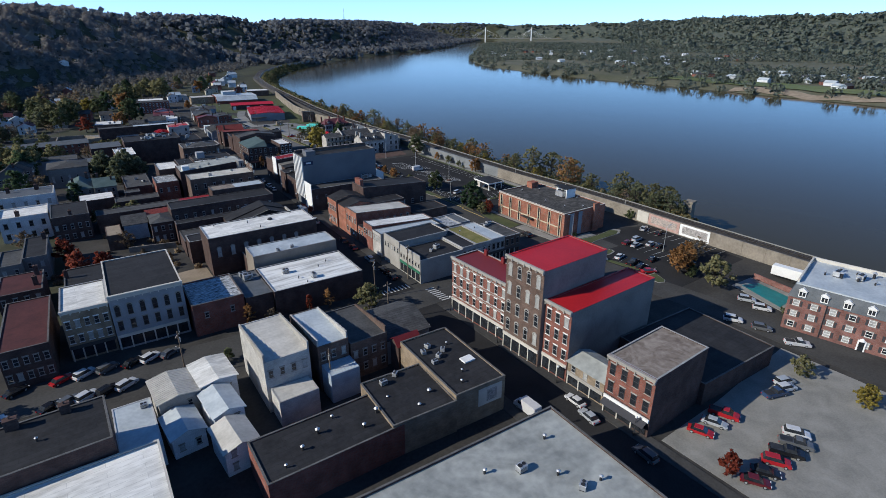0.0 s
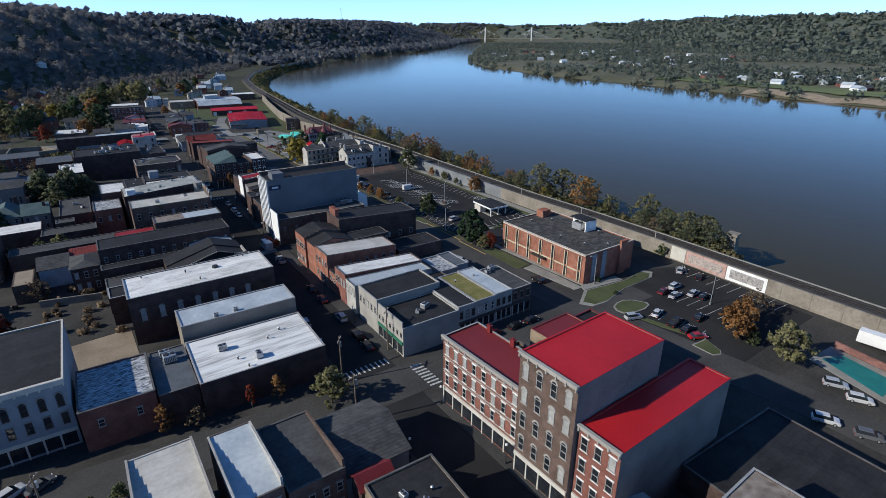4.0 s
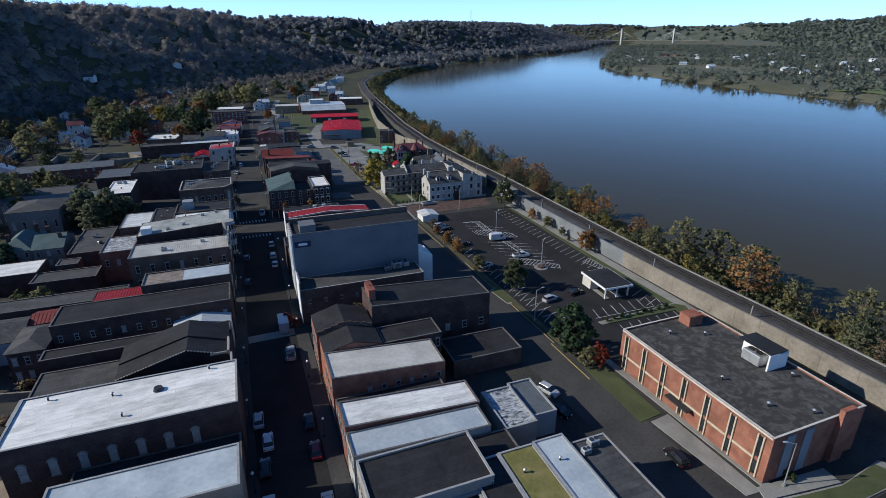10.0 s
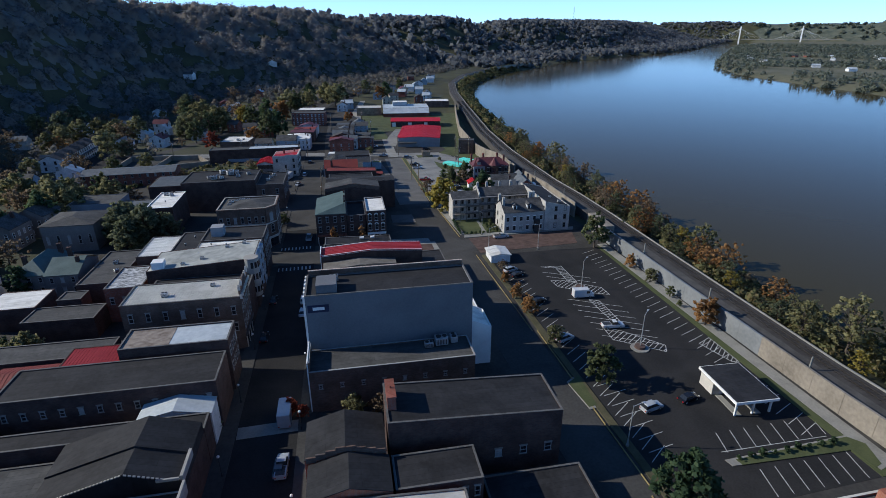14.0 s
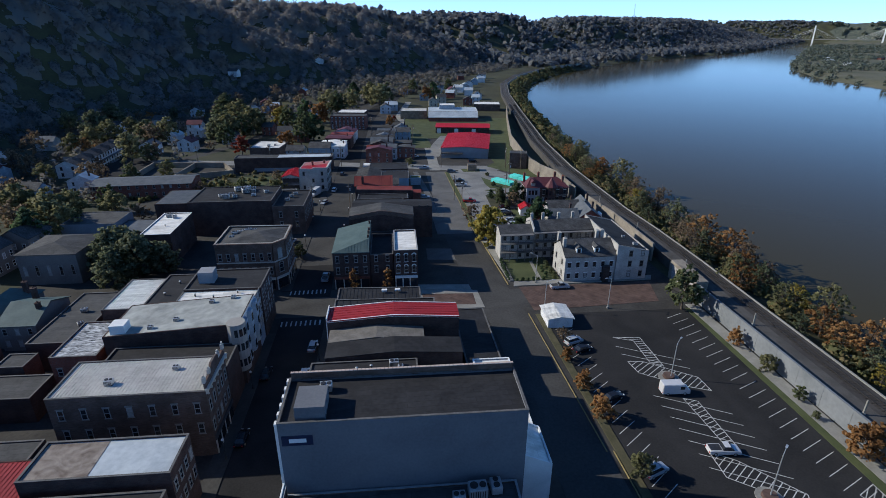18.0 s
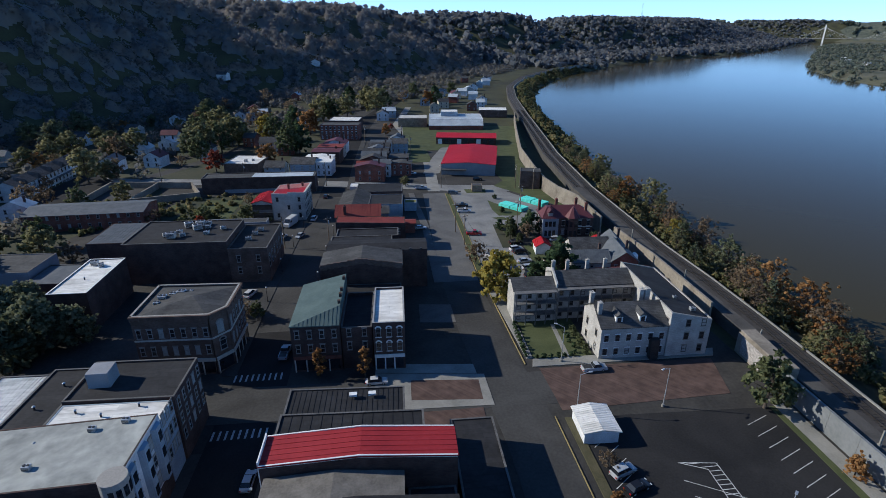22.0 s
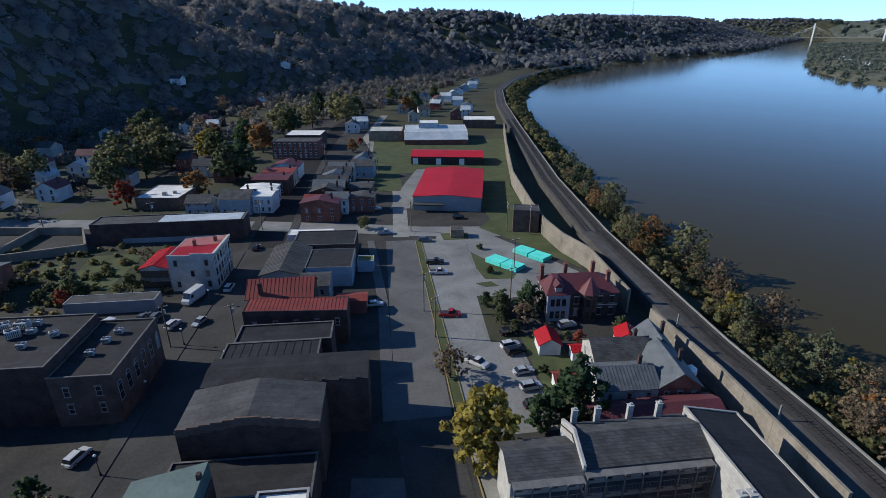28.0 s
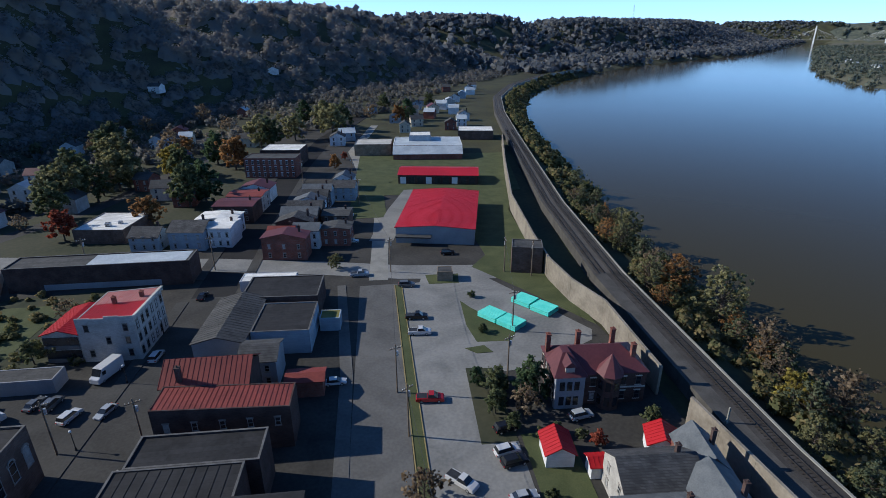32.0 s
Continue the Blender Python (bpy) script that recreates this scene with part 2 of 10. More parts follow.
M["siding_blue"] = brick_mat("grey_blue_clapboard", (0.3, 0.36, 0.42), (0.34, 0.4, 0.46), (0.22, 0.26, 0.3), 6.0, 0.18, 0.15)
M["siding_cream"] = brick_mat("cream_clapboard", (0.5, 0.46, 0.36), (0.55, 0.5, 0.4), (0.38, 0.34, 0.27), 6.0, 0.18, 0.15)
M["r_white"] = mat("white_roof_membrane", (0.43, 0.415, 0.375), (0.78, 0.765, 0.715), 0.2, 0.75, 1.4, 0.08, mid=0.43, warp=1.2, stretch=(0.5, 1.3, 1), rolls=0.2)
M["r_cream"] = mat("cream_roof_coating", (0.4, 0.38, 0.335), (0.58, 0.555, 0.5), 0.2, 0.8, 1.5, 0.08, rolls=0.08)
M["r_silver"] = mat("silver_roof_coating", (0.36, 0.4, 0.43), (0.55, 0.59, 0.6), 0.2, 0.55, 1.5, 0.08, 0.1)
M["r_mottled"] = mat("peeling_white_roof", (0.03, 0.035, 0.04), (0.66, 0.68, 0.7), 0.9, 0.8, 2.6, 0.1, mid=0.52, warp=2.0, stretch=(0.45, 1.2, 1))
M["r_black"] = mat("black_roofing_felt", (0.013, 0.013, 0.0145), (0.03, 0.03, 0.0325), 0.22, 0.85, 1.6, 0.12, warp=1.0, rolls=0.3)
M["r_grey"] = mat("grey_roofing_felt", (0.045, 0.045, 0.046), (0.085, 0.085, 0.083), 0.22, 0.9, 1.6, 0.12, warp=1.0, rolls=0.3)
M["r_stained"] = mat("stained_black_roof", (0.042, 0.04, 0.037), (0.15, 0.142, 0.13), 0.3, 0.95, 1.2, 0.12, mid=0.6, warp=1.5)
M["r_brown"] = mat("weathered_gravel_roof", (0.14, 0.11, 0.09), (0.3, 0.26, 0.22), 0.25, 0.9, 1.0, 0.12, warp=3.0)
M["r_tan"] = mat("tan_gravel_roof", (0.11, 0.102, 0.09), (0.2, 0.185, 0.165), 0.5, 0.95, 3.0, 0.15)
M["r_red"] = mat("red_roof_paint", (0.13, 0.016, 0.018), (0.19, 0.026, 0.028), 0.1, 0.55, 2.0, 0.05)
M["r_midred"] = mat("faded_red_metal", (0.24, 0.016, 0.02), (0.32, 0.026, 0.03), 0.2, 0.6, 2.0, 0.05)
M["r_brightred"] = mat("bright_red_metal", (0.34, 0.01, 0.013), (0.44, 0.016, 0.02), 0.1, 0.5, 2.0, 0.05)
M["r_shedred"] = mat("shed_red_metal", (0.4, 0.012, 0.02), (0.5, 0.018, 0.028), 0.1, 0.5, 2.0, 0.05)
M["r_pink"] = mat("faded_pink_metal", (0.3, 0.12, 0.11), (0.42, 0.2, 0.18), 0.3, 0.7, 2.0, 0.05)
M["r_maroon"] = mat("maroon_metal_roof", (0.08, 0.026, 0.032), (0.125, 0.04, 0.045), 0.2, 0.6, 2.0, 0.05)
# Maroon roof with shade put into its colour.
M["r_shadered"] = mat("shade_dark_red_roof", (0.05, 0.016, 0.017), (0.09, 0.028, 0.027), 0.3, 0.85, 2.0, 0.08)
M["r_rust"] = mat("rusty_red_metal", (0.16, 0.034, 0.028), (0.24, 0.052, 0.04), 0.3, 0.7, 2.0, 0.05)
M["r_green"] = mat("weathered_copper", (0.06, 0.092, 0.09), (0.095, 0.135, 0.128), 0.3, 0.7, 2.0, 0.05)
M["r_olive"] = mat("mossy_roof", (0.12, 0.12, 0.03), (0.22, 0.19, 0.07), 0.3, 0.95, 2.0, 0.2)
M["r_shingle"] = brick_mat("grey_shingles", (0.07, 0.07, 0.072), (0.1, 0.1, 0.1), (0.05, 0.05, 0.05), 0.6, 0.2)
M["r_slate"] = mat("blue_grey_slate", (0.075, 0.085, 0.095), (0.13, 0.14, 0.15), 0.5, 0.7, 4.0, 0.2)
M["glass"] = mat("dark_window_glass", (0.012, 0.014, 0.018), (0.03, 0.034, 0.04), 0.8, 0.08, 3.0, 0.02, 0, 0.6)
M["blind"] = mat("window_with_blind", (0.25, 0.25, 0.24), (0.42, 0.42, 0.4), 0.7, 0.3, 3.0, 0.0)
M["frame_dark"] = plain("dark_frame_paint", (0.05, 0.05, 0.055))
M["metal"] = mat("galvanised_steel", (0.4, 0.41, 0.42), (0.58, 0.59, 0.6), 1.0, 0.45, 5.0, 0.05, 0.6)
M["metal_dark"] = mat("dark_painted_steel", (0.03, 0.03, 0.032), (0.06, 0.06, 0.062), 1.0, 0.5, 5.0, 0.05, 0.3)
M["cop_dark"] = mat("dark_coping", (0.07, 0.068, 0.065), (0.15, 0.145, 0.14), 0.6, 0.8, 4.0, 0.1)
M["dirt"] = mat("bare_dirt", (0.2, 0.16, 0.11), (0.32, 0.26, 0.19), 0.15, 0.95, 2.0, 0.2)
# Green greyed in the colour to carry haze over the far plain.
M["far_ground"] = mat("hazed_far_meadow", (0.08, 0.082, 0.045), (0.14, 0.132, 0.085), 0.012, 0.95, 0.2, 0.1)
M["deck"] = mat("grey_porch_timber", (0.1, 0.1, 0.1), (0.18, 0.175, 0.17), 0.6, 0.8, 5.0, 0.1)
M["bank_grey"] = mat("grey_panel_cladding", (0.122, 0.128, 0.142), (0.168, 0.175, 0.19), 0.12, 0.8, 3.0, 0.08)
M["r_pale_stain"] = mat("stained_pale_roof", (0.2, 0.21, 0.2), (0.42, 0.43, 0.4), 0.09, 0.85, 0.7, 0.1, warp=2.0)
# Frames and sills greyed in colour, as they look on shaded walls.
M["frame_mid"] = mat("dimmed_frame_paint", (0.24, 0.24, 0.23), (0.36, 0.36, 0.35), 1.2, 0.6, 6.0, 0.05)
M["sill"] = mat("dimmed_sill_stone", (0.2, 0.18, 0.16), (0.3, 0.28, 0.25), 0.8, 0.85, 5.0, 0.1)
M["garden"] = mat("garden_ground", (0.026, 0.034, 0.017), (0.062, 0.06, 0.035), 0.05, 0.95, 0.7, 0.3)
M["pale_asphalt"] = mat("bleached_asphalt", (0.15, 0.15, 0.143), (0.25, 0.245, 0.23), 0.09, 0.9, 1.6, 0.2, warp=1.5)
M["asphalt_mid"] = mat("faded_asphalt", (0.085, 0.083, 0.079), (0.14, 0.136, 0.128), 0.1, 0.9, 1.8, 0.2, warp=1.5)
M["cop_mid"] = mat("grey_metal_coping", (0.24, 0.24, 0.24), (0.36, 0.36, 0.355), 0.6, 0.7, 4.0, 0.1)
M["r_streak"] = mat("streaked_white_roof", (0.2, 0.19, 0.175), (0.76, 0.76, 0.73), 0.5, 0.8, 1.6, 0.1, mid=0.4, warp=0.3, stretch=(0.16, 1.5, 1))
M["far_wood"] = mat("far_wooded_slope", (0.05, 0.065, 0.05), (0.13, 0.135, 0.1), 0.03, 0.95, 0.12, 0.5, warp=1.0)
M["wall_painted"] = mat("grey_painted_concrete", (0.14, 0.15, 0.155), (0.21, 0.22, 0.228), 0.12, 0.85, 1.5, 0.1)
M["stucco_dark"] = mat("dark_weathered_render", (0.13, 0.122, 0.118), (0.21, 0.195, 0.185), 0.2, 0.9, 3.0, 0.1)
M["tan_render"] = mat("tan_render", (0.19, 0.165, 0.135), (0.27, 0.235, 0.195), 0.25, 0.9, 3.0, 0.1)
M["timber"] = mat("grey_timber", (0.12, 0.09, 0.065), (0.2, 0.16, 0.12), 2.0, 0.9, 8.0, 0.2)
M["bark"] = mat("bark", (0.06, 0.045, 0.035), (0.12, 0.1, 0.08), 3.0, 0.95, 9.0, 0.4)
M["navy"] = plain("navy_sign", (0.01, 0.02, 0.06))
M["pool"] = mat("pool_cover", (0.02, 0.14, 0.13), (0.03, 0.2, 0.18), 0.5, 0.35)
M["pipe"] = mat("turquoise_pipe", (0.08, 0.55, 0.48), (0.16, 0.66, 0.58), 0.6, 0.45)
M["awning"] = plain("green_awning", (0.03, 0.14, 0.08), 0.8)
M["mural_a"] = mat("painted_mural_reds", (0.2, 0.2, 0.19), (0.5, 0.4, 0.34), 0.7, 0.8, 1.6, 0.05, warp=3)
M["mural_frame"] = mat("pinkish_mural_paint", (0.36, 0.2, 0.17), (0.5, 0.36, 0.31), 0.4, 0.8, 2.5, 0.05, warp=2)
M["mural_b"] = mat("painted_mural_greys", (0.16, 0.15, 0.15), (0.46, 0.43, 0.4), 0.8, 0.8, 2.5, 0.05, warp=3)
M["leaf_green"] = leaf_mat("green_leaves", (0.058, 0.074, 0.036), (0.105, 0.125, 0.06), (0.175, 0.19, 0.095))
M["leaf_dark"] = leaf_mat("dark_green_leaves", (0.032, 0.057, 0.030), (0.061, 0.097, 0.049), (0.108, 0.155, 0.074))
M["leaf_yellow"] = leaf_mat("yellow_leaves", (0.135, 0.115, 0.030), (0.270, 0.216, 0.047), (0.405, 0.338, 0.081))
M["leaf_olive"] = leaf_mat("olive_leaves", (0.105, 0.11, 0.052), (0.185, 0.18, 0.088), (0.28, 0.262, 0.13))
M["leaf_orange"] = leaf_mat("orange_leaves", (0.162, 0.084, 0.035), (0.284, 0.149, 0.057), (0.419, 0.243, 0.101))
M["leaf_red"] = leaf_mat("russet_leaves", (0.135, 0.027, 0.020), (0.257, 0.061, 0.034), (0.351, 0.108, 0.068))
M["leaf_brown"] = leaf_mat("brown_leaves", (0.115, 0.084, 0.057), (0.203, 0.149, 0.095), (0.297, 0.230, 0.149))
M["leaf_bank"] = leaf_mat("riverside_leaves", (0.075, 0.088, 0.04), (0.15, 0.155, 0.07), (0.25, 0.2, 0.095), 0.06)
M["leaf_sage"] = leaf_mat("sage_green_leaves", (0.075, 0.092, 0.052), (0.13, 0.148, 0.086), (0.2, 0.21, 0.125))
# Blue-grey lift in the hill and slope leaf colours stands for haze.
M["leaf_hill_haze"] = leaf_mat("hazed_hillside_leaves", (0.132, 0.15, 0.172), (0.187, 0.195, 0.203), (0.262, 0.226, 0.192), 0.05, 0.3)
M["leaf_slope_haze"] = leaf_mat("hazed_slope_leaves", (0.105, 0.12, 0.133), (0.152, 0.158, 0.158), (0.22, 0.19, 0.15), 0.11, 0.25)
# Leaf colour paled to carry the haze over the far woods.
M["leaf_far_haze"] = leaf_mat("hazed_far_leaves", (0.12, 0.145, 0.115), (0.17, 0.19, 0.15), (0.23, 0.22, 0.17), 0.03, 0.2)


def water_mat():
    m = bpy.data.materials.new("river_water")
    m.use_nodes = True
    n, l = m.node_tree.nodes, m.node_tree.links
    b = n["Principled BSDF"]
    b.inputs["Base Color"].default_value = (0.052, 0.044, 0.021, 1)
    b.inputs["Specular IOR Level"].default_value = 0.09
    b.inputs["Roughness"].default_value = 0.09
    b.inputs["IOR"].default_value = 1.33
    g = n.new("ShaderNodeNewGeometry")
    a = n.new("ShaderNodeTexNoise")
    a.inputs["Scale"].default_value, a.inputs["Detail"].default_value = 0.5, 4
    a2 = n.new("ShaderNodeTexNoise")
    a2.inputs["Scale"].default_value, a2.inputs["Detail"].default_value = 0.02, 3
    l.new(g.outputs["Position"], a.inputs["Vector"]), l.new(g.outputs["Position"], a2.inputs["Vector"])
    mx = n.new("ShaderNodeMath")
    mx.operation = 'MULTIPLY'
    l.new(a.outputs[0], mx.inputs[0]), l.new(a2.outputs[0], mx.inputs[1])
    bp = n.new("ShaderNodeBump")
    bp.inputs["Strength"].default_value, bp.inputs["Distance"].default_value = 0.12, 0.25
    l.new(mx.outputs[0], bp.inputs["Height"]), l.new(bp.outputs[0], b.inputs["Normal"])
    return m


M["water"] = water_mat()
PAINT = {k: plain("car_paint_" + k, c, 0.25, 0.1, 0.6) for k, c in dict(white=(0.62, 0.62, 0.62), silver=(0.42, 0.44, 0.46), grey=(0.13, 0.135, 0.14), black=(0.015, 0.015, 0.017), red=(0.4, 0.02, 0.025), maroon=(0.12, 0.015, 0.02), blue=(0.04, 0.07, 0.14)).items()}
M["tyre"] = plain("tyre_rubber", (0.02, 0.02, 0.02), 0.9)
M["lamp_red"] = plain("tail_lamp", (0.35, 0.01, 0.01), 0.3)
M["lamp_clear"] = plain("head_lamp", (0.6, 0.6, 0.6), 0.2)


# ---------------- building kit ----------------
def part(name, bm, material, parent=None, label=""):
    me = bpy.data.meshes.new(name)
    bm.to_mesh(me)
    bm.free()
    me.materials.append(material)
    ob = new(name, me)
    ob.parent = parent
    if label:
        ob["label"] = label
    return ob


def share(name, me, parent, m):
    ob = new(name, me)
    ob.parent = parent
    ob.matrix_local = m
    return ob


def mesh_of(name, bm, *mats):
    me = bpy.data.meshes.new(name)
    bm.to_mesh(me)
    bm.free()
    for k in mats:
        me.materials.append(k)
    return me


def box(bm, x0, y0, z0, x1, y1, z1, mi=0):
    v = [bm.verts.new(p) for p in ((x0, y0, z0), (x1, y0, z0), (x1, y1, z0), (x0, y1, z0), (x0, y0, z1), (x1, y0, z1), (x1, y1, z1), (x0, y1, z1))]
    for f in ((3, 2, 1, 0), (4, 5, 6, 7), (0, 1, 5, 4), (1, 2, 6, 5), (2, 3, 7, 6), (3, 0, 4, 7)):
        bm.faces.new([v[i] for i in f]).material_index = mi
    return v


def prism(bm, pts, z0, z1, mi=0):
    """A slab over the outline pts, counter-clockwise."""
    lo, hi = [bm.verts.new((*p[:2], z0)) for p in pts], [bm.verts.new((*p[:2], z1)) for p in pts]
    bm.faces.new(hi).material_index = mi
    bm.faces.new(lo[::-1]).material_index = mi
    k = len(pts)
    for i in range(k):
        bm.faces.new((lo[i], lo[(i + 1) % k], hi[(i + 1) % k], hi[i])).material_index = mi


def loft(bm, a, b, cap=True):
    """A solid between two outlines of as many points."""
    va, vb = [bm.verts.new(p) for p in a], [bm.verts.new(p) for p in b]
    k = len(a)
    for i in range(k):
        bm.faces.new((va[i], va[(i + 1) % k], vb[(i + 1) % k], vb[i]))
    if cap:
        bm.faces.new(va[::-1]), bm.faces.new(vb)


def tube(bm, x, y, z0, z1, r0, r1, n=8):
    ring = [(math.cos(2 * math.pi * i / n), math.sin(2 * math.pi * i / n)) for i in range(n)]
    loft(bm, [(x + r0 * c, y + r0 * s, z0) for c, s in ring], [(x + r1 * c, y + r1 * s, z1) for c, s in ring])


def thing(name, x, y, z=0.0, rz=0.0, label="", category="", group="", kind=""):
    ob = new(name)
    ob.matrix_world = pose(x, y, z, 0, 0, rz)
    return tagged(ob, label, category, group, kind)


WIN = {}


def window_meshes(w, h, arch, fmat, sill):
    key = (round(w, 2), round(h, 2), arch, fmat.name, sill.name)
    if key not in WIN:
        bm = bmesh.new()
        t = 0.09
        hw = w / 2
        xs = [-hw - 0.12, -hw, -hw + t, -0.04, 0.04, hw - t, hw, hw + 0.12]
        zs = [-0.14, 0, t, h * 0.5 - 0.04, h * 0.5 + 0.04, h - t, h, h + 0.22]
        at = {}

        def corner(i, j):
            if (i, j) not in at:
                at[i, j] = bm.verts.new((xs[i], -0.09, zs[j]))
            return at[i, j]
        fs = []
        for i in range(7):
            for j in range(7):
                stone = j == 0 or (j == 6 and not arch)
                bar = 1 <= i <= 5 and 1 <= j <= 5 and (i in (1, 5) or j in (1, 5, 3) or (w > 1.5 and i == 3))
                if stone or bar:
                    f = bm.faces.new((corner(i, j), corner(i + 1, j), corner(i + 1, j + 1), corner(i, j + 1)))
                    f.material_index = 1 if stone else 0
                    fs.append(f)
        ex = bmesh.ops.extrude_face_region(bm, geom=fs)
        bmesh.ops.translate(bm, verts=[v for v in ex["geom"] if isinstance(v, bmesh.types.BMVert)], vec=(0, 0.11, 0))
        if arch:
            n = 8
            rings = [[bm.verts.new((-(hw + o) * math.cos(math.pi * i / n), y, h - 0.02 + (hw + o - 0.04) * math.sin(math.pi * i / n))) for i in range(n + 1)] for o, y in ((0.16, -0.13), (-0.1, -0.13), (-0.1, 0.02), (0.16, 0.02))]
            for k in range(4):
                for i in range(n):
                    bm.faces.new((rings[k][i], rings[k][i + 1], rings[(k + 1) % 4][i + 1], rings[(k + 1) % 4][i])).material_index = 1
        bmesh.ops.recalc_face_normals(bm, faces=bm.faces)
        fm = mesh_of("window", bm, fmat, sill)
        panes = []
        for gm in (M["glass"], M["blind"]):
            bm = bmesh.new()
            if arch:
                n = 8
                pts = [(-hw + t, t), (hw - t, t)] + [((hw - t) * math.cos(math.pi * i / n), h - t + (hw - t) * math.sin(math.pi * i / n)) for i in range(n + 1)]
                loft(bm, [(p[0], 0.02, p[1]) for p in pts], [(p[0], -0.03, p[1]) for p in pts])
            else:
                box(bm, -hw + t, -0.03, t, hw - t, 0.02, h - t)
            bmesh.ops.recalc_face_normals(bm, faces=bm.faces)
            panes.append(mesh_of("pane", bm, gm))
        WIN[key] = (fm, panes)
    return WIN[key]


FACE = {'S': 0, 'E': 90, 'N': 180, 'W': 270}
wrand = random.Random(5)


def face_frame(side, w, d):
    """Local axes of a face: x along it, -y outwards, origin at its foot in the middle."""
    if not isinstance(side, str):
        return side
    off = {'S': (0, -d / 2), 'E': (w / 2, 0), 'N': (0, d / 2), 'W': (-w / 2, 0)}[side]
    return pose(off[0], off[1], 0, 0, 0, FACE[side]), (w if side in 'SN' else d)


def windows(root, side, w, d, rows, cols, ww=1.0, wh=1.8, z0=1.2, dz=3.6, arch=False, fmat=None, sill=None, blind=0.25, a=0.0, b=1.0, skip=(), shutters=None):
    """Rows of windows from z0 up, over the share a..b of the face."""
    fr, length = face_frame(side, w, d)
    fm, panes = window_meshes(ww, wh, arch, fmat or M["frame_mid"], sill or M["sill"])
    for r in range(rows):
        for c in range(cols):
            if (r, c) in skip:
                continue
            u = -length / 2 + length * (a + (b - a) * (c + 0.5) / cols)
            ob = share("window", fm, root, fr @ pose(u, 0, z0 + dz * r))
            share("pane", panes[1 if wrand.random() < blind else 0], ob, Matrix())
            for k in (-1, 1) if shutters else ():
                share("shutter", shutters, ob, pose(k * (ww / 2 + 0.36), 0, 0))


def shopfront(root, side, w, d, bays=3, h=3.2, band=None, awning=None, base=None):
    """Ground floor: piers, glazing, a door and a sign band, set on the face."""
    fr, length = face_frame(side, w, d)
    bm = bmesh.new()
    box(bm, -length / 2 + 0.1, -0.22, h - 0.1, length / 2 - 0.1, -0.002, h + 0.6)
    ob = part("sign_band", bm, band or M["frame_dark"], root)
    ob.matrix_local = fr
    step = (length - 0.6) / bays
    for i in range(bays):
        u = -length / 2 + 0.3 + step * i
        bm = bmesh.new()
        box(bm, u + 0.15, -0.1, 0.5, u + step - 0.15, -0.003, h - 0.12)
        ob = part("shop_window", bm, M["glass"], root)
        ob.matrix_local = fr
        bm = bmesh.new()
        box(bm, u - 0.12, -0.18, 0.02, u + 0.12, -0.004, h - 0.11)
        ob = part("pier", bm, base or M["stone"], root)
        ob.matrix_local = fr
    if awning:
        bm = bmesh.new()
        loft(bm, [(-length / 2 + 0.3, -0.23, h), (-length / 2 + 0.3, -1.4, h - 0.7), (-length / 2 + 0.3, -1.4, h - 0.78), (-length / 2 + 0.3, -0.23, h - 0.1)],
             [(length / 2 - 0.3, -0.23, h), (length / 2 - 0.3, -1.4, h - 0.7), (length / 2 - 0.3, -1.4, h - 0.78), (length / 2 - 0.3, -0.23, h - 0.1)])
        bmesh.ops.recalc_face_normals(bm, faces=bm.faces)
        ob = part("awning", bm, awning, root)
        ob.matrix_local = fr


def cornice(root, side, w, d, z, m, out=0.5, h=0.7, brackets=True):
    fr, length = face_frame(side, w, d)
    bm = bmesh.new()
    box(bm, -length / 2 - 0.1, -out, z - 0.25, length / 2 + 0.1, -0.003, z + 0.08)
    box(bm, -length / 2, -out * 0.6, z - h, length / 2, -0.003, z - 0.251)
    if brackets:
        k = max(3, int(length / 1.6))
        for i in range(k + 1):
            u = -length / 2 + 0.15 + (length - 0.3) * i / k
            box(bm, u - 0.11, -out * 0.9, z - h - 0.25, u + 0.11, -0.004, z - 0.252)
    ob = part("cornice", bm, m, root)
    ob.matrix_local = fr


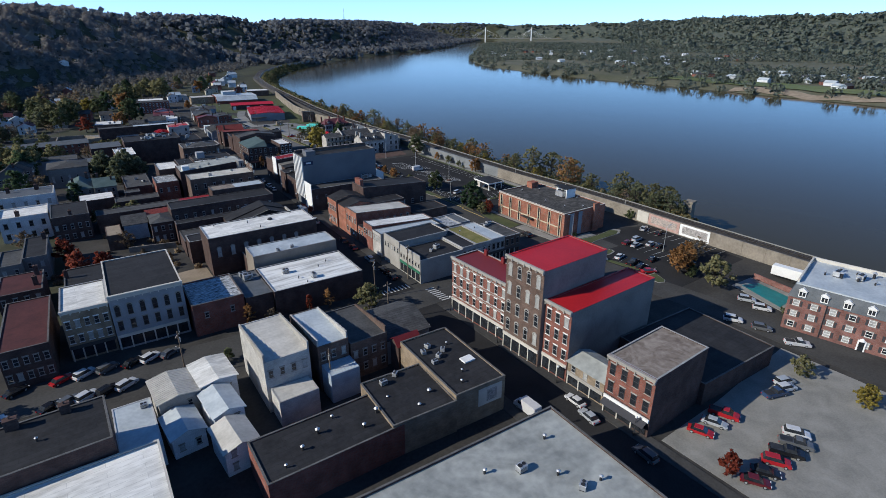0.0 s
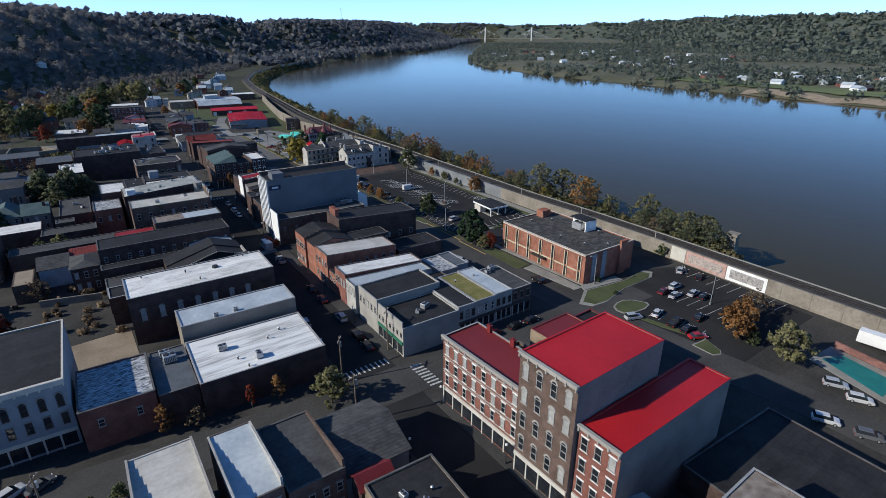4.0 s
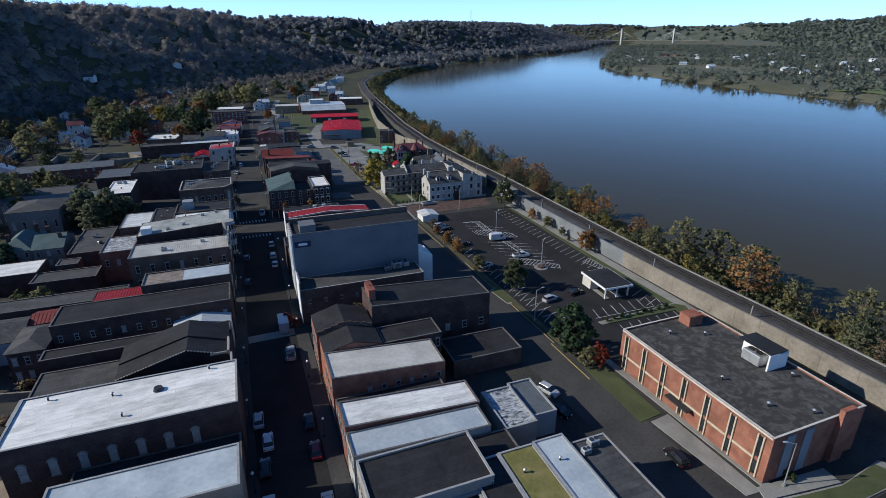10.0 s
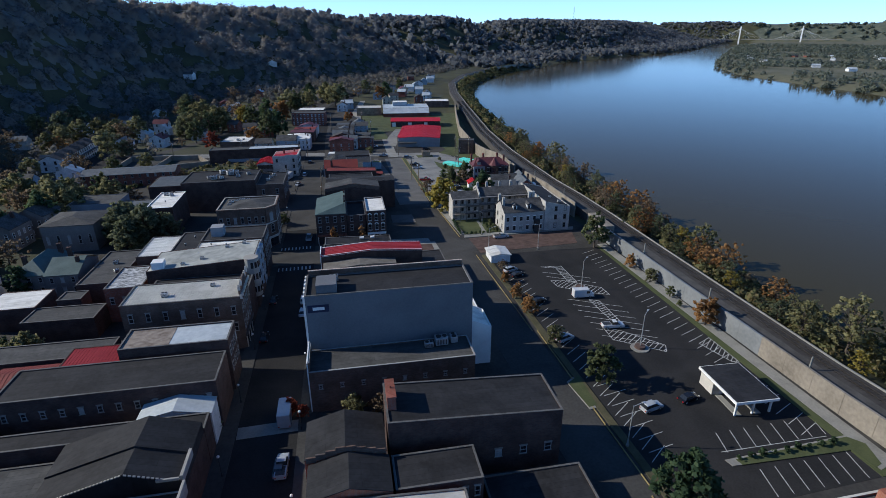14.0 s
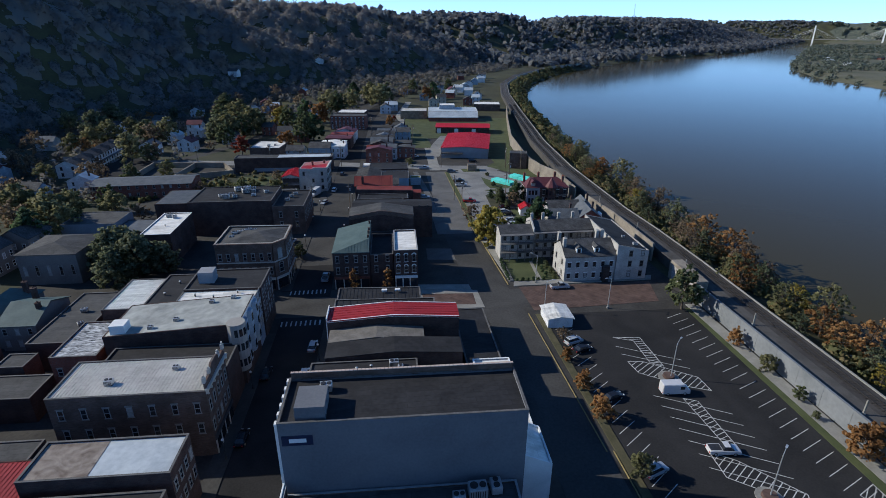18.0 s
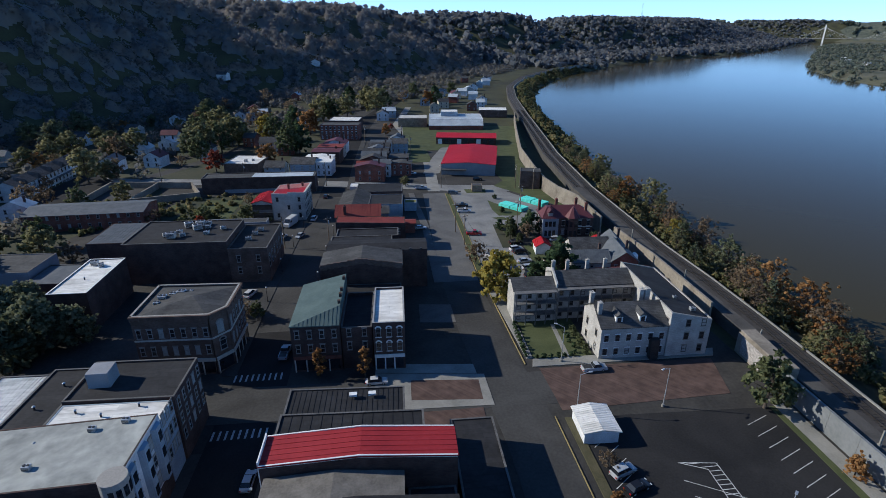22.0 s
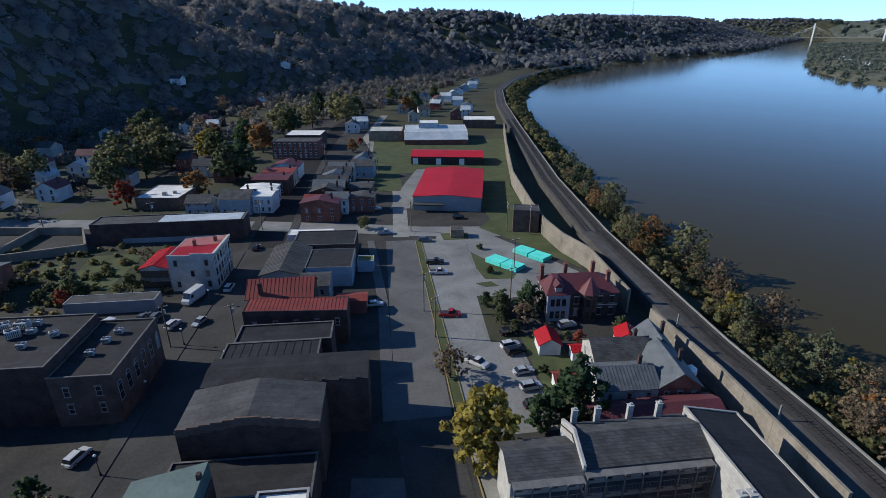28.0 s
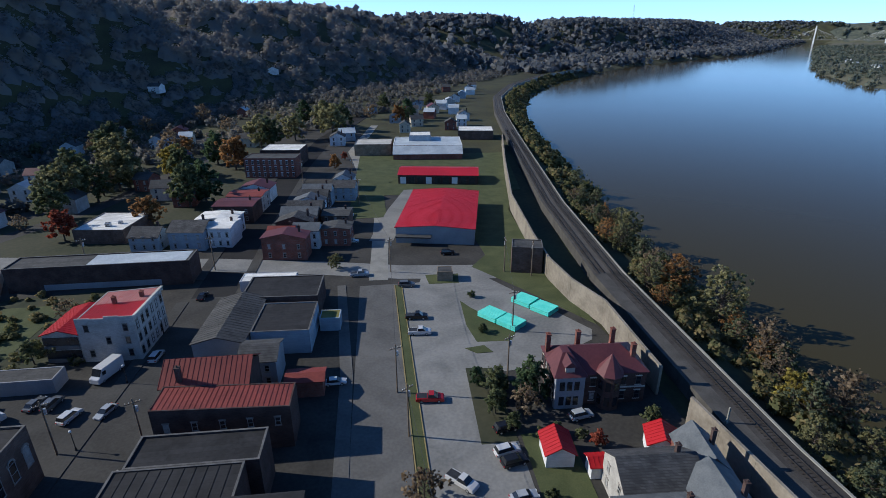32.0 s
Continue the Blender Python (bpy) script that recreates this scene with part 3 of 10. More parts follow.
def flat_building(name, label, x0, y0, x1, y1, h, wall="brick", roof="r_black", rot=-2.0, par=0.5, drop=0.0, cop=None, steps=(), base=0.0, ribs=0, group="town buildings", front=0.0, category="building"):
    """A block with four walls, a roof slab that falls by drop towards the east, and parapets. steps: sides with stepped parapets.
    front: how far the street wall (west) rises above the rest."""
    w, d = x1 - x0, y1 - y0
    root = thing(name, (x0 + x1) / 2, (y0 + y1) / 2, base, rot, label, category, group)
    wm = M[wall]
    t = 0.24
    hw, hd = w / 2, d / 2
    par = par * 0.45
    zt = h + par

    def ztop(x):
        return zt - drop * (x + hw) / w
    for side in "SNWE":
        bm = bmesh.new()
        if side in "SN":
            y = (-hd, -hd + t) if side == 'S' else (hd - t, hd)
            if side in steps:
                k = 4
                for i in range(k):
                    xa, xb = -hw + w * i / k, -hw + w * (i + 1) / k
                    box(bm, xa, y[0], 0, xb, y[1], ztop((xa + xb) / 2) + (0.35 if i % 2 == 0 else 0.05))
            else:
                a = [(-hw, y[0], 0), (hw, y[0], 0), (hw, y[0], ztop(hw)), (-hw, y[0], ztop(-hw))]
                loft(bm, a, [(p[0], y[1], p[2]) for p in a])
        else:
            x = (-hw, -hw + t) if side == 'W' else (hw - t, hw)
            box(bm, x[0], -hd + t, 0, x[1], hd - t, ztop(x[0]) + (front if side == 'W' else 0))
        bmesh.ops.recalc_face_normals(bm, faces=bm.faces)
        part("wall", bm, wm, root)
    bm = bmesh.new()
    a = [(-hw + t, -hd + t, h - 0.3), (hw - t, -hd + t, h - drop - 0.3), (hw - t, -hd + t, h - drop), (-hw + t, -hd + t, h)]
    loft(bm, a, [(p[0], hd - t, p[2]) for p in a])
    bmesh.ops.recalc_face_normals(bm, faces=bm.faces)
    rf = part("roof", bm, M[roof], root)
    if ribs:
        bm = bmesh.new()
        k = int(w / ribs)
        for i in range(1, k):
            x = -hw + t + (w - 2 * t) * i / k
            z = h - drop * (x + hw) / w
            box(bm, x - 0.03, -hd + t + 0.02, z + 0.002, x + 0.03, hd - t - 0.02, z + 0.06)
        part("seam", bm, M[roof], rf)
    if par > 0.1 and not steps:
        bm = bmesh.new()
        for y in (-hd, hd - t):
            a = [(-hw - 0.04, y - 0.04, ztop(-hw) + 0.003), (hw + 0.04, y - 0.04, ztop(hw) + 0.003), (hw + 0.04, y - 0.04, ztop(hw) + 0.06), (-hw - 0.04, y - 0.04, ztop(-hw) + 0.06)]
            loft(bm, a, [(p[0], y + t + 0.04, p[2]) for p in a])
        for x, f in ((-hw, front), (hw - t, 0)):
            box(bm, x - 0.04, -hd + t + 0.05, ztop(x) + f + 0.003, x + t + 0.04, hd - t - 0.05, ztop(x) + f + 0.06)
        bmesh.ops.recalc_face_normals(bm, faces=bm.faces)
        part("coping", bm, M[cop or "cop_dark"], root)
    return root, w, d


def gable_building(name, label, x0, y0, x1, y1, h, rise, wall="siding", roof="r_shingle", along='x', rot=-2.0, base=0.0, over=0.35, hip=0.0, ribs=0, group="town buildings", category="house"):
    """A house under two slopes (or four, hip > 0: how far the ridge ends are drawn in), ridge along x or y."""
    w, d = x1 - x0, y1 - y0
    root = thing(name, (x0 + x1) / 2, (y0 + y1) / 2, base, rot, label, category, group)
    hw, hd = w / 2, d / 2
    t = 0.3
    for side in "SNWE":
        bm = bmesh.new()
        length, off = (hw, hd) if side in 'SN' else (hd - t, hw)
        gab = hip == 0 and ((along == 'x') == (side in 'WE'))
        pts = [(-length, 0), (length, 0), (length, h), (0, h + rise * (1 if side in 'SN' else (hd - t) / hd)), (-length, h)] if gab else [(-length, 0), (length, 0), (length, h), (-length, h)]
        loft(bm, [(p[0], -off, p[1]) for p in pts], [(p[0], -off + t, p[1]) for p in pts])
        bmesh.ops.recalc_face_normals(bm, faces=bm.faces)
        ob = part("wall", bm, M[wall], root)
        ob.matrix_local = pose(0, 0, 0, 0, 0, FACE[side])
    L, S = (hw, hd) if along == 'x' else (hd, hw)
    turn = pose(0, 0, 0, 0, 0, 0 if along == 'x' else 90)
    sl = rise / S
    ze = h - over * sl + 0.05
    zr = h + rise + 0.05
    e = L + (over if hip == 0 else over)
    r = L + over if hip == 0 else L - hip
    bm = bmesh.new()
    q = 0.14
    for s in (-1, 1):
        a = [(-e, s * (S + over), ze), (e, s * (S + over), ze), (r, 0, zr), (-r, 0, zr)]
        loft(bm, a, [(p[0], p[1], p[2] + q) for p in a])
        if hip:
            a = [(s * e, -(S + over), ze), (s * e, S + over, ze), (s * r, 0, zr)]
            loft(bm, a, [(p[0], p[1], p[2] + q) for p in a])
    bmesh.ops.recalc_face_normals(bm, faces=bm.faces)
    rf = part("roof", bm, M[roof], root)
    rf.matrix_local = turn
    if ribs:
        bm = bmesh.new()
        k = int(2 * L / ribs)
        for i in range(k + 1):
            x = -e + 0.05 + (2 * e - 0.1) * i / k
            if hip and abs(x) > r:
                continue
            for s in (-1, 1):
                a = [(x - 0.03, s * (S + over), ze + q), (x + 0.03, s * (S + over), ze + q), (x + 0.03, s * (S + over), ze + q + 0.05), (x - 0.03, s * (S + over), ze + q + 0.05)]
                loft(bm, a, [(p[0], s * 0.03, p[2] + (zr - ze)) for p in a])
        bmesh.ops.recalc_face_normals(bm, faces=bm.faces)
        part("seam", bm, M[roof], rf)
    return root, w, d


def edge_face(a, b):
    """The frame of a wall that runs from a to b, seen from outside with a at its left."""
    a, b = Vector(a), Vector(b)
    m = (a + b) / 2
    return pose(m.x, m.y, 0, 0, 0, math.degrees(math.atan2(b.y - a.y, b.x - a.x))), (b - a).length


def poly_building(name, label, pts, h, wall, roof, par=0.5, cop="cop_dark", peak=0.0, category="building", group="town buildings"):
    """A block on any plan (corners counter-clockwise), with parapets and a roof that rises to one peak."""
    cx, cy = sum(p[0] for p in pts) / len(pts), sum(p[1] for p in pts) / len(pts)
    root = thing(name, cx, cy, 0, 0, label, category, group)
    loc = [(p[0] - cx, p[1] - cy) for p in pts]
    edges = [edge_face(loc[i], loc[(i + 1) % len(loc)]) for i in range(len(loc))]
    for m, ln in edges:
        bm = bmesh.new()
        box(bm, -ln / 2, 0, 0, ln / 2 - 0.32, 0.3, h + par)
        part("wall", bm, M[wall], root).matrix_local = m
        bm = bmesh.new()
        box(bm, -ln / 2 - 0.03, -0.05, h + par + 0.003, ln / 2 - 0.1, 0.35, h + par + 0.12)
        part("coping", bm, M[cop], root).matrix_local = m
    bm = bmesh.new()
    top = bm.verts.new((0, 0, h + peak))
    vs = [bm.verts.new((x * 0.985, y * 0.985, h)) for x, y in loc]
    lo = [bm.verts.new((x * 0.985, y * 0.985, h - 0.3)) for x, y in loc]
    for i in range(len(vs)):
        k = (i + 1) % len(vs)
        bm.faces.new((vs[i], vs[k], top)), bm.faces.new((lo[i], lo[k], vs[k], vs[i]))
    bm.faces.new(lo[::-1])
    part("roof", bm, M[roof], root)
    return root, edges


def chimney(root, x, y, z0, z1, w=0.7, d=0.7, m="brick_dark"):
    bm = bmesh.new()
    box(bm, x - w / 2, y - d / 2, z0, x + w / 2, y + d / 2, z1)
    box(bm, x - w / 2 - 0.07, y - d / 2 - 0.07, z1 + 0.001, x + w / 2 + 0.07, y + d / 2 + 0.07, z1 + 0.14)
    tube(bm, x, y, z1 + 0.141, z1 + 0.5, 0.14, 0.12)
    part("chimney", bm, M[m], root)


PROTO = {}


def ac_unit(x, y, z, s=1.0, rz=0.0):
    if "ac" not in PROTO:
        o = thing("air_conditioner", x, y, z, rz, "grey metal air conditioning unit on a flat roof", "air conditioner", "rooftop units")
        bm = bmesh.new()
        v = box(bm, -0.8, -0.6, 0.15, 0.8, 0.6, 1.15)
        bmesh.ops.bevel(bm, geom=bm.edges[:], offset=0.05, affect='EDGES')
        part("casing", bm, M["metal"], o)
        bm = bmesh.new()
        tube(bm, -0.35, 0, 1.151, 1.25, 0.36, 0.36, 14), tube(bm, 0.42, 0, 1.151, 1.25, 0.3, 0.3, 14)
        part("fan_ring", bm, M["metal_dark"], o)
        bm = bmesh.new()
        for i in range(7):
            box(bm, -0.7 + i * 0.2, -0.63, 0.3, -0.62 + i * 0.2, -0.601, 1.0)
        part("grille", bm, M["metal_dark"], o)
        bm = bmesh.new()
        box(bm, -0.75, -0.55, 0, 0.75, 0.55, 0.149)
        part("skid", bm, M["metal_dark"], o)
        o.scale = (s, s, s)
        PROTO["ac"] = o
        return
    o = copy_thing(PROTO["ac"], pose(x, y, z, 0, 0, rz))
    o.scale = (s, s, s)


def roof_vent(x, y, z, s=1.0):
    if "vent" not in PROTO:
        o = thing("roof_vent", x, y, z, 0, "small dark metal vent pipe on a roof", "vent", "roof vents")
        bm = bmesh.new()
        tube(bm, 0, 0, 0, 0.6, 0.14, 0.14)
        part("pipe", bm, M["metal_dark"], o)
        bm = bmesh.new()
        tube(bm, 0, 0, 0.601, 0.75, 0.26, 0.1)
        part("cap", bm, M["metal"], o)
        PROTO["vent"] = o
        return
    o = copy_thing(PROTO["vent"], pose(x, y, z))
    o.scale = (s, s, s)


# ---------------- leaves in bulk ----------------
def leaf_quads(rng, centres, radii, per, size, flat=0.8, shell=0.55, facing=0.5):
    """Corners (n, 4, 3) of leaf clumps round each centre; flat: height over width."""
    n = len(centres)
    v = rng.normal(size=(n, per, 3))
    v /= np.linalg.norm(v, axis=2, keepdims=True)
    rad = (shell + (1 - shell) * rng.random((n, per, 1))) * (0.72 + 0.5 * rng.random((n, per, 1)) ** 2)
    c = centres[:, None, :] + v * rad * radii[:, None, None] * np.array([1, 1, flat])
    c = c.reshape(-1, 3)
    k = len(c)
    a = rng.normal(size=(k, 3)) * np.array([1, 1, 0.6])
    a /= np.linalg.norm(a, axis=1, keepdims=True)
    b = np.cross(a, rng.normal(size=(k, 3)))
    b /= np.linalg.norm(b, axis=1, keepdims=True)
    s = (size * (0.6 + 0.8 * rng.random((k, 1))))
    a, b = a * s, b * s * 0.75
    bend = np.cross(a, b)
    bend *= 0.35 * s / (np.linalg.norm(bend, axis=1, keepdims=True) + 1e-9)
    out = np.repeat(centres, per, axis=0)
    out = (c - out) / np.repeat(radii, per)[:, None] + np.array([0, 0, 0.25])
    face = np.cross(a, b)
    face /= np.linalg.norm(face, axis=1, keepdims=True) + 1e-9
    turn = np.sign((face * out).sum(1, keepdims=True) + 1e-6)
    b = b * turn
    return np.stack([c - a - b, c + a - b + bend, c + a + b, c - a + b - bend], 1), out + facing * face * turn


def quad_mesh(name, leaves, material, round_to=None, share_of=0.35):
    """Leaf clumps as one mesh, shaded as rounded masses rather than as loose flakes."""
    q, nrm = leaves
    if round_to is not None:
        away = q.mean(1) - np.array(round_to)
        nrm = nrm * (1 - share_of) + share_of * 1.4 * away / (np.linalg.norm(away, axis=1, keepdims=True) + 1e-9)
    nrm = nrm / (np.linalg.norm(nrm, axis=1, keepdims=True) + 1e-9)
    me = bpy.data.meshes.new(name)
    k = len(q)
    me.vertices.add(4 * k)
    me.vertices.foreach_set("co", q.reshape(-1).astype(np.float32))
    me.loops.add(4 * k)
    me.loops.foreach_set("vertex_index", np.arange(4 * k, dtype=np.int32))
    me.polygons.add(k)
    me.polygons.foreach_set("loop_start", np.arange(0, 4 * k, 4, dtype=np.int32))
    me.update(calc_edges=True)
    me.normals_split_custom_set_from_vertices(np.repeat(nrm, 4, axis=0).astype(np.float32))
    me.materials.append(material)
    return me


def limb(bm, a, b, r0, r1, n=6):
    a, b = Vector(a), Vector(b)
    q = (b - a).to_track_quat('Z', 'Y')
    ring = [(math.cos(2 * math.pi * i / n), math.sin(2 * math.pi * i / n)) for i in range(n)]
    loft(bm, [a + q @ Vector((r0 * c, r0 * s, 0)) for c, s in ring], [b + q @ Vector((r1 * c, r1 * s, 0)) for c, s in ring])


def tree_proto(key, leaf, h=9.0, r=3.5, clumps=26, per=60, size=0.3, low=0.3, seed=1, spread=1.0, puff=1.0):
    """A tapered trunk with limbs and a crown of leaf clumps with gaps between them."""
    rng = np.random.default_rng(seed)
    o = thing("tree", 0, 0, -900, 0)
    bm = bmesh.new()
    limb(bm, (0, 0, -0.3), (0.05, 0.03, h * low), 0.03 * h, 0.021 * h, 8)
    limb(bm, (0.05, 0.03, h * low), (0.15, -0.1, h * 0.8), 0.021 * h, 0.006 * h, 8)
    cs, rs = [], []
    lobes = rng.uniform(0.72, 1.18, 9)
    for i in range(clumps):
        z = low + (1 - low) * ((i + 0.5) / clumps) ** 0.9
        prof = math.sin(math.pi * min(1, max(0.08, (z - low) / (1 - low) * 0.82 + 0.16))) ** 0.7
        ang = i * 2.4 + rng.random() * 0.9
        edge = lobes[int(ang / (2 * math.pi) * 9) % 9]
        rad = r * prof * (0.3 + 0.7 * rng.random() ** 0.7) * spread * edge
        c = (rad * math.cos(ang), rad * math.sin(ang), h * (z * 0.93) + rng.normal() * 0.025 * h)
        limb(bm, (0.08, 0, h * (low + (z - low) * 0.5)), (c[0] * 0.85, c[1] * 0.85, c[2]), 0.008 * h, 0.0025 * h, 4)
        for k in range(3):
            cs.append(tuple(np.array(c) + rng.normal(size=3) * r * 0.15))
            rs.append(r * puff * (0.13 + 0.17 * rng.random()))
    bmesh.ops.recalc_face_normals(bm, faces=bm.faces)
    part("trunk", bm, M["bark"], o)
    q = leaf_quads(rng, np.array(cs), np.array(rs), int(per * 0.42), size * 0.8, 0.75, 0.15, 0.8)
    crown = new("crown", quad_mesh("crown", q, M[leaf], (0, 0, h * (low + 1) / 2), 0.3))
    crown.parent = o
    PROTO[key] = o
    return o


TREES = {}


def tree(key, x, y, s=1.0, label="", z=0.0, rz=0.0, sz=1.0):
    o = PROTO[key]
    if key not in TREES:
        TREES[key] = o
    else:
        o = copy_thing(o, Matrix())
    o.matrix_world = pose(x, y, z, 0, 0, rz or (x * 37 + y * 17) % 360) @ Matrix.Diagonal((s, s, s * sz, 1))
    tagged(o, label, "tree", "trees")
    return o


# ---------------- land, river, hills ----------------
def curve_x(pts):
    ys, xs = [p[1] for p in pts], [p[0] for p in pts]
    return lambda y: np.interp(y, ys, xs)


near_shore = curve_x([(152, -400), (152, 20), (160, 60), (166, 120), (168, 300), (170, 400), (186, 500), (198, 600), (216, 690), (266, 850), (370, 1030), (620, 1340), (960, 1620), (1280, 1850), (1700, 2250), (2150, 2750), (2700, 3300), (3400, 3900)])
far_shore = curve_x([(640, -400), (660, 180), (664, 280), (676, 440), (678, 560), (694, 670), (748, 900), (836, 1060), (1004, 1275), (1480, 1820), (1850, 2250), (2330, 2750), (2900, 3300), (3700, 3900)])
hill_foot = curve_x([(-330, -400), (-250, 0), (-215, 200), (-175, 440), (-125, 540), (-50, 660), (45, 776), (150, 890), (235, 965), (320, 1090), (540, 1400), (880, 1700), (1200, 1930), (1600, 2330), (2000, 2800), (2500, 3300), (3200, 3900)])
bank_top = curve_x([(138, -400), (137.5, 60), (136, 130), (139, 250), (139.5, 310), (148, 400), (169, 540), (186, 645), (208, 745), (254, 862), (345, 1030), (590, 1340), (930, 1620), (1250, 1850), (1670, 2250), (2120, 2750), (2670, 3300), (3370, 3900)])
WATER = -8.0


def smooth(t):
    t = np.clip(t, 0, 1)
    return t * t * (3 - 2 * t)


def wavy(x, y):
    return (np.sin(x * 0.0063 + 1.3 * np.sin(y * 0.0041)) + 0.6 * np.sin(y * 0.0112 + x * 0.0057 + 0.7) + 0.45 * np.sin(x * 0.021 - y * 0.017)) / 2.05


# mouth, direction inland, half width and depth of the side valleys
HOLLOWS = ((400, 1190, -0.93, 0.37, 105, 0.72), (690, 1560, -0.8, 0.6, 110, 0.6), (-190, 420, -0.9, 0.42, 55, 0.3), (60, 800, -0.95, 0.3, 45, 0.35))


def height(x, y):
    """Ground height: flat town, bank down to the river, far flood plain and hills, wooded hill beside the town."""
    z = np.zeros_like(x)
    b, s = bank_top(y), near_shore(y)
    z = np.where(x > b, (WATER - 1.5) * smooth((x - b) / (s + 4 - b)), z)
    f = far_shore(y)
    z = np.where(x > s + 4, WATER - 3, z)
    back = (x - f) * 0.8
    far = WATER - 2.0 + 8 * smooth((back + 6) / 40) + 5 * smooth((back - 200) / 500)
    far = far + (118 + 26 * wavy(x * 0.8, y * 0.8 + 500)) * smooth((back - 900 - 260 * np.sin(y * 0.0016 + 0.5)) / 700)
    z = np.where(x > f - 6, far, z)
    d = (hill_foot(y) - x) * np.interp(y, [470, 650], [0.95, 0.62])
    top = np.interp(y, [-400, 200, 500, 800, 1000, 1200, 1500, 1700, 2000, 2400, 2800, 3300, 3700], [118, 138, 142, 110, 98, 94, 84, 90, 86, 91, 96, 70, 42])
    wide = np.interp(y, [-400, 700, 1000], [168, 168, 225])
    hill = (top + 9 * wavy(x, y)) * smooth((d + 16 * wavy(x * 2.2 + 90, y * 2.2)) / wide)
    for mx, my, vx, vy, half, deep in HOLLOWS:
        along, across = (x - mx) * vx + (y - my) * vy, (x - mx) * vy - (y - my) * vx
        hill = hill * (1 - deep * np.exp(-(across / (half * (0.7 + 0.3 * np.clip(along / 400, 0, 1)))) ** 2) * smooth((900 - along) / 700))
    z = np.where(d > 0, hill, z)
    ring = np.hypot(x - 70, y) - 4230
    end = WATER - 3 + (112 + 14 * wavy(x * 0.9, y + 900)) * smooth(ring / 230)
    return np.where(ring > 0, np.maximum(z, end), z)


def grid_axis(stops):
    out = []
    for a, b, step in stops:
        out += list(np.arange(a, b, step))
    return np.array(out + [stops[-1][1]])


gx = grid_axis([(-2200, -700, 60), (-700, -60, 18), (-60, 120, 30), (120, 230, 8), (230, 640, 30), (640, 900, 18), (900, 2400, 45), (2400, 4700, 80)])
gy = grid_axis([(-420, 0, 40), (0, 700, 20), (700, 1500, 24), (1500, 2700, 45), (2700, 4900, 70)])
X, Y = np.meshgrid(gx, gy)
Z = height(X, Y)
me = bpy.data.meshes.new("ground")
nx, ny = len(gx), len(gy)
idx = np.arange(nx * ny).reshape(ny, nx)
quads = np.stack([idx[:-1, :-1], idx[:-1, 1:], idx[1:, 1:], idx[1:, :-1]], -1).reshape(-1, 4)
me.from_pydata(np.stack([X, Y, Z - 0.12], -1).reshape(-1, 3).tolist(), [], quads.tolist())
me.materials.append(M["ground"])
me.materials.append(M["far_ground"])
me.materials.append(M["far_wood"])
for p in me.polygons:
    p.use_smooth = True
    p.material_index = 0 if p.center.x < far_shore(p.center.y) and p.center.y < 3800 else (2 if p.center.z > 9 else 1)
tagged(new("ground", me), "river valley floor with wooded hills and brown autumn ground cover", "ground", kind="structure")


def strip(name, left, right, z, m, label, category, thick=0.3):
    """A slab between two edges of as many points."""
    bm = bmesh.new()
    for i in range(len(left) - 1):
        prism(bm, [left[i], right[i], right[i + 1], left[i + 1]], z - thick, z)
    return tagged(part(name, bm, m), label, category, kind="structure")


bm = bmesh.new()
ys = [-420, -100, 200, 400, 520, 600, 690, 850, 1030, 1340, 1620, 1850, 2250, 2750, 3300, 4100]
for i in range(len(ys) - 1):
    a, b = ys[i], ys[i + 1]
    v = [bm.verts.new(p) for p in ((near_shore(a) - 12, a, WATER), (far_shore(a) + 14, a, WATER), (far_shore(b) + 14, b, WATER), (near_shore(b) - 12, b, WATER))]
    bm.faces.new(v)
tagged(part("river", bm, M["water"]), "wide calm river, brown near the bank and blue with sky beyond", "water", kind="structure")

# woods on the hills and the far bank, in bulk
rng = np.random.default_rng(11)


def scatter(n, x0, x1, y0, y1, ok):
    x, y = rng.uniform(x0, x1, n), rng.uniform(y0, y1, n)
    k = ok(x, y)
    return x[k], y[k]


def woods(name, label, x, y, r, per, size, leaf, lift=0.6, tall=1.0, shell=0.55):
    c = np.stack([x, y, height(x, y) + r * lift], 1)
    ob = new(name, quad_mesh(name, leaf_quads(rng, c, r, per, size, tall, shell, 0.25), M[leaf]))
    return tagged(ob, label, "woods", kind="stuff")


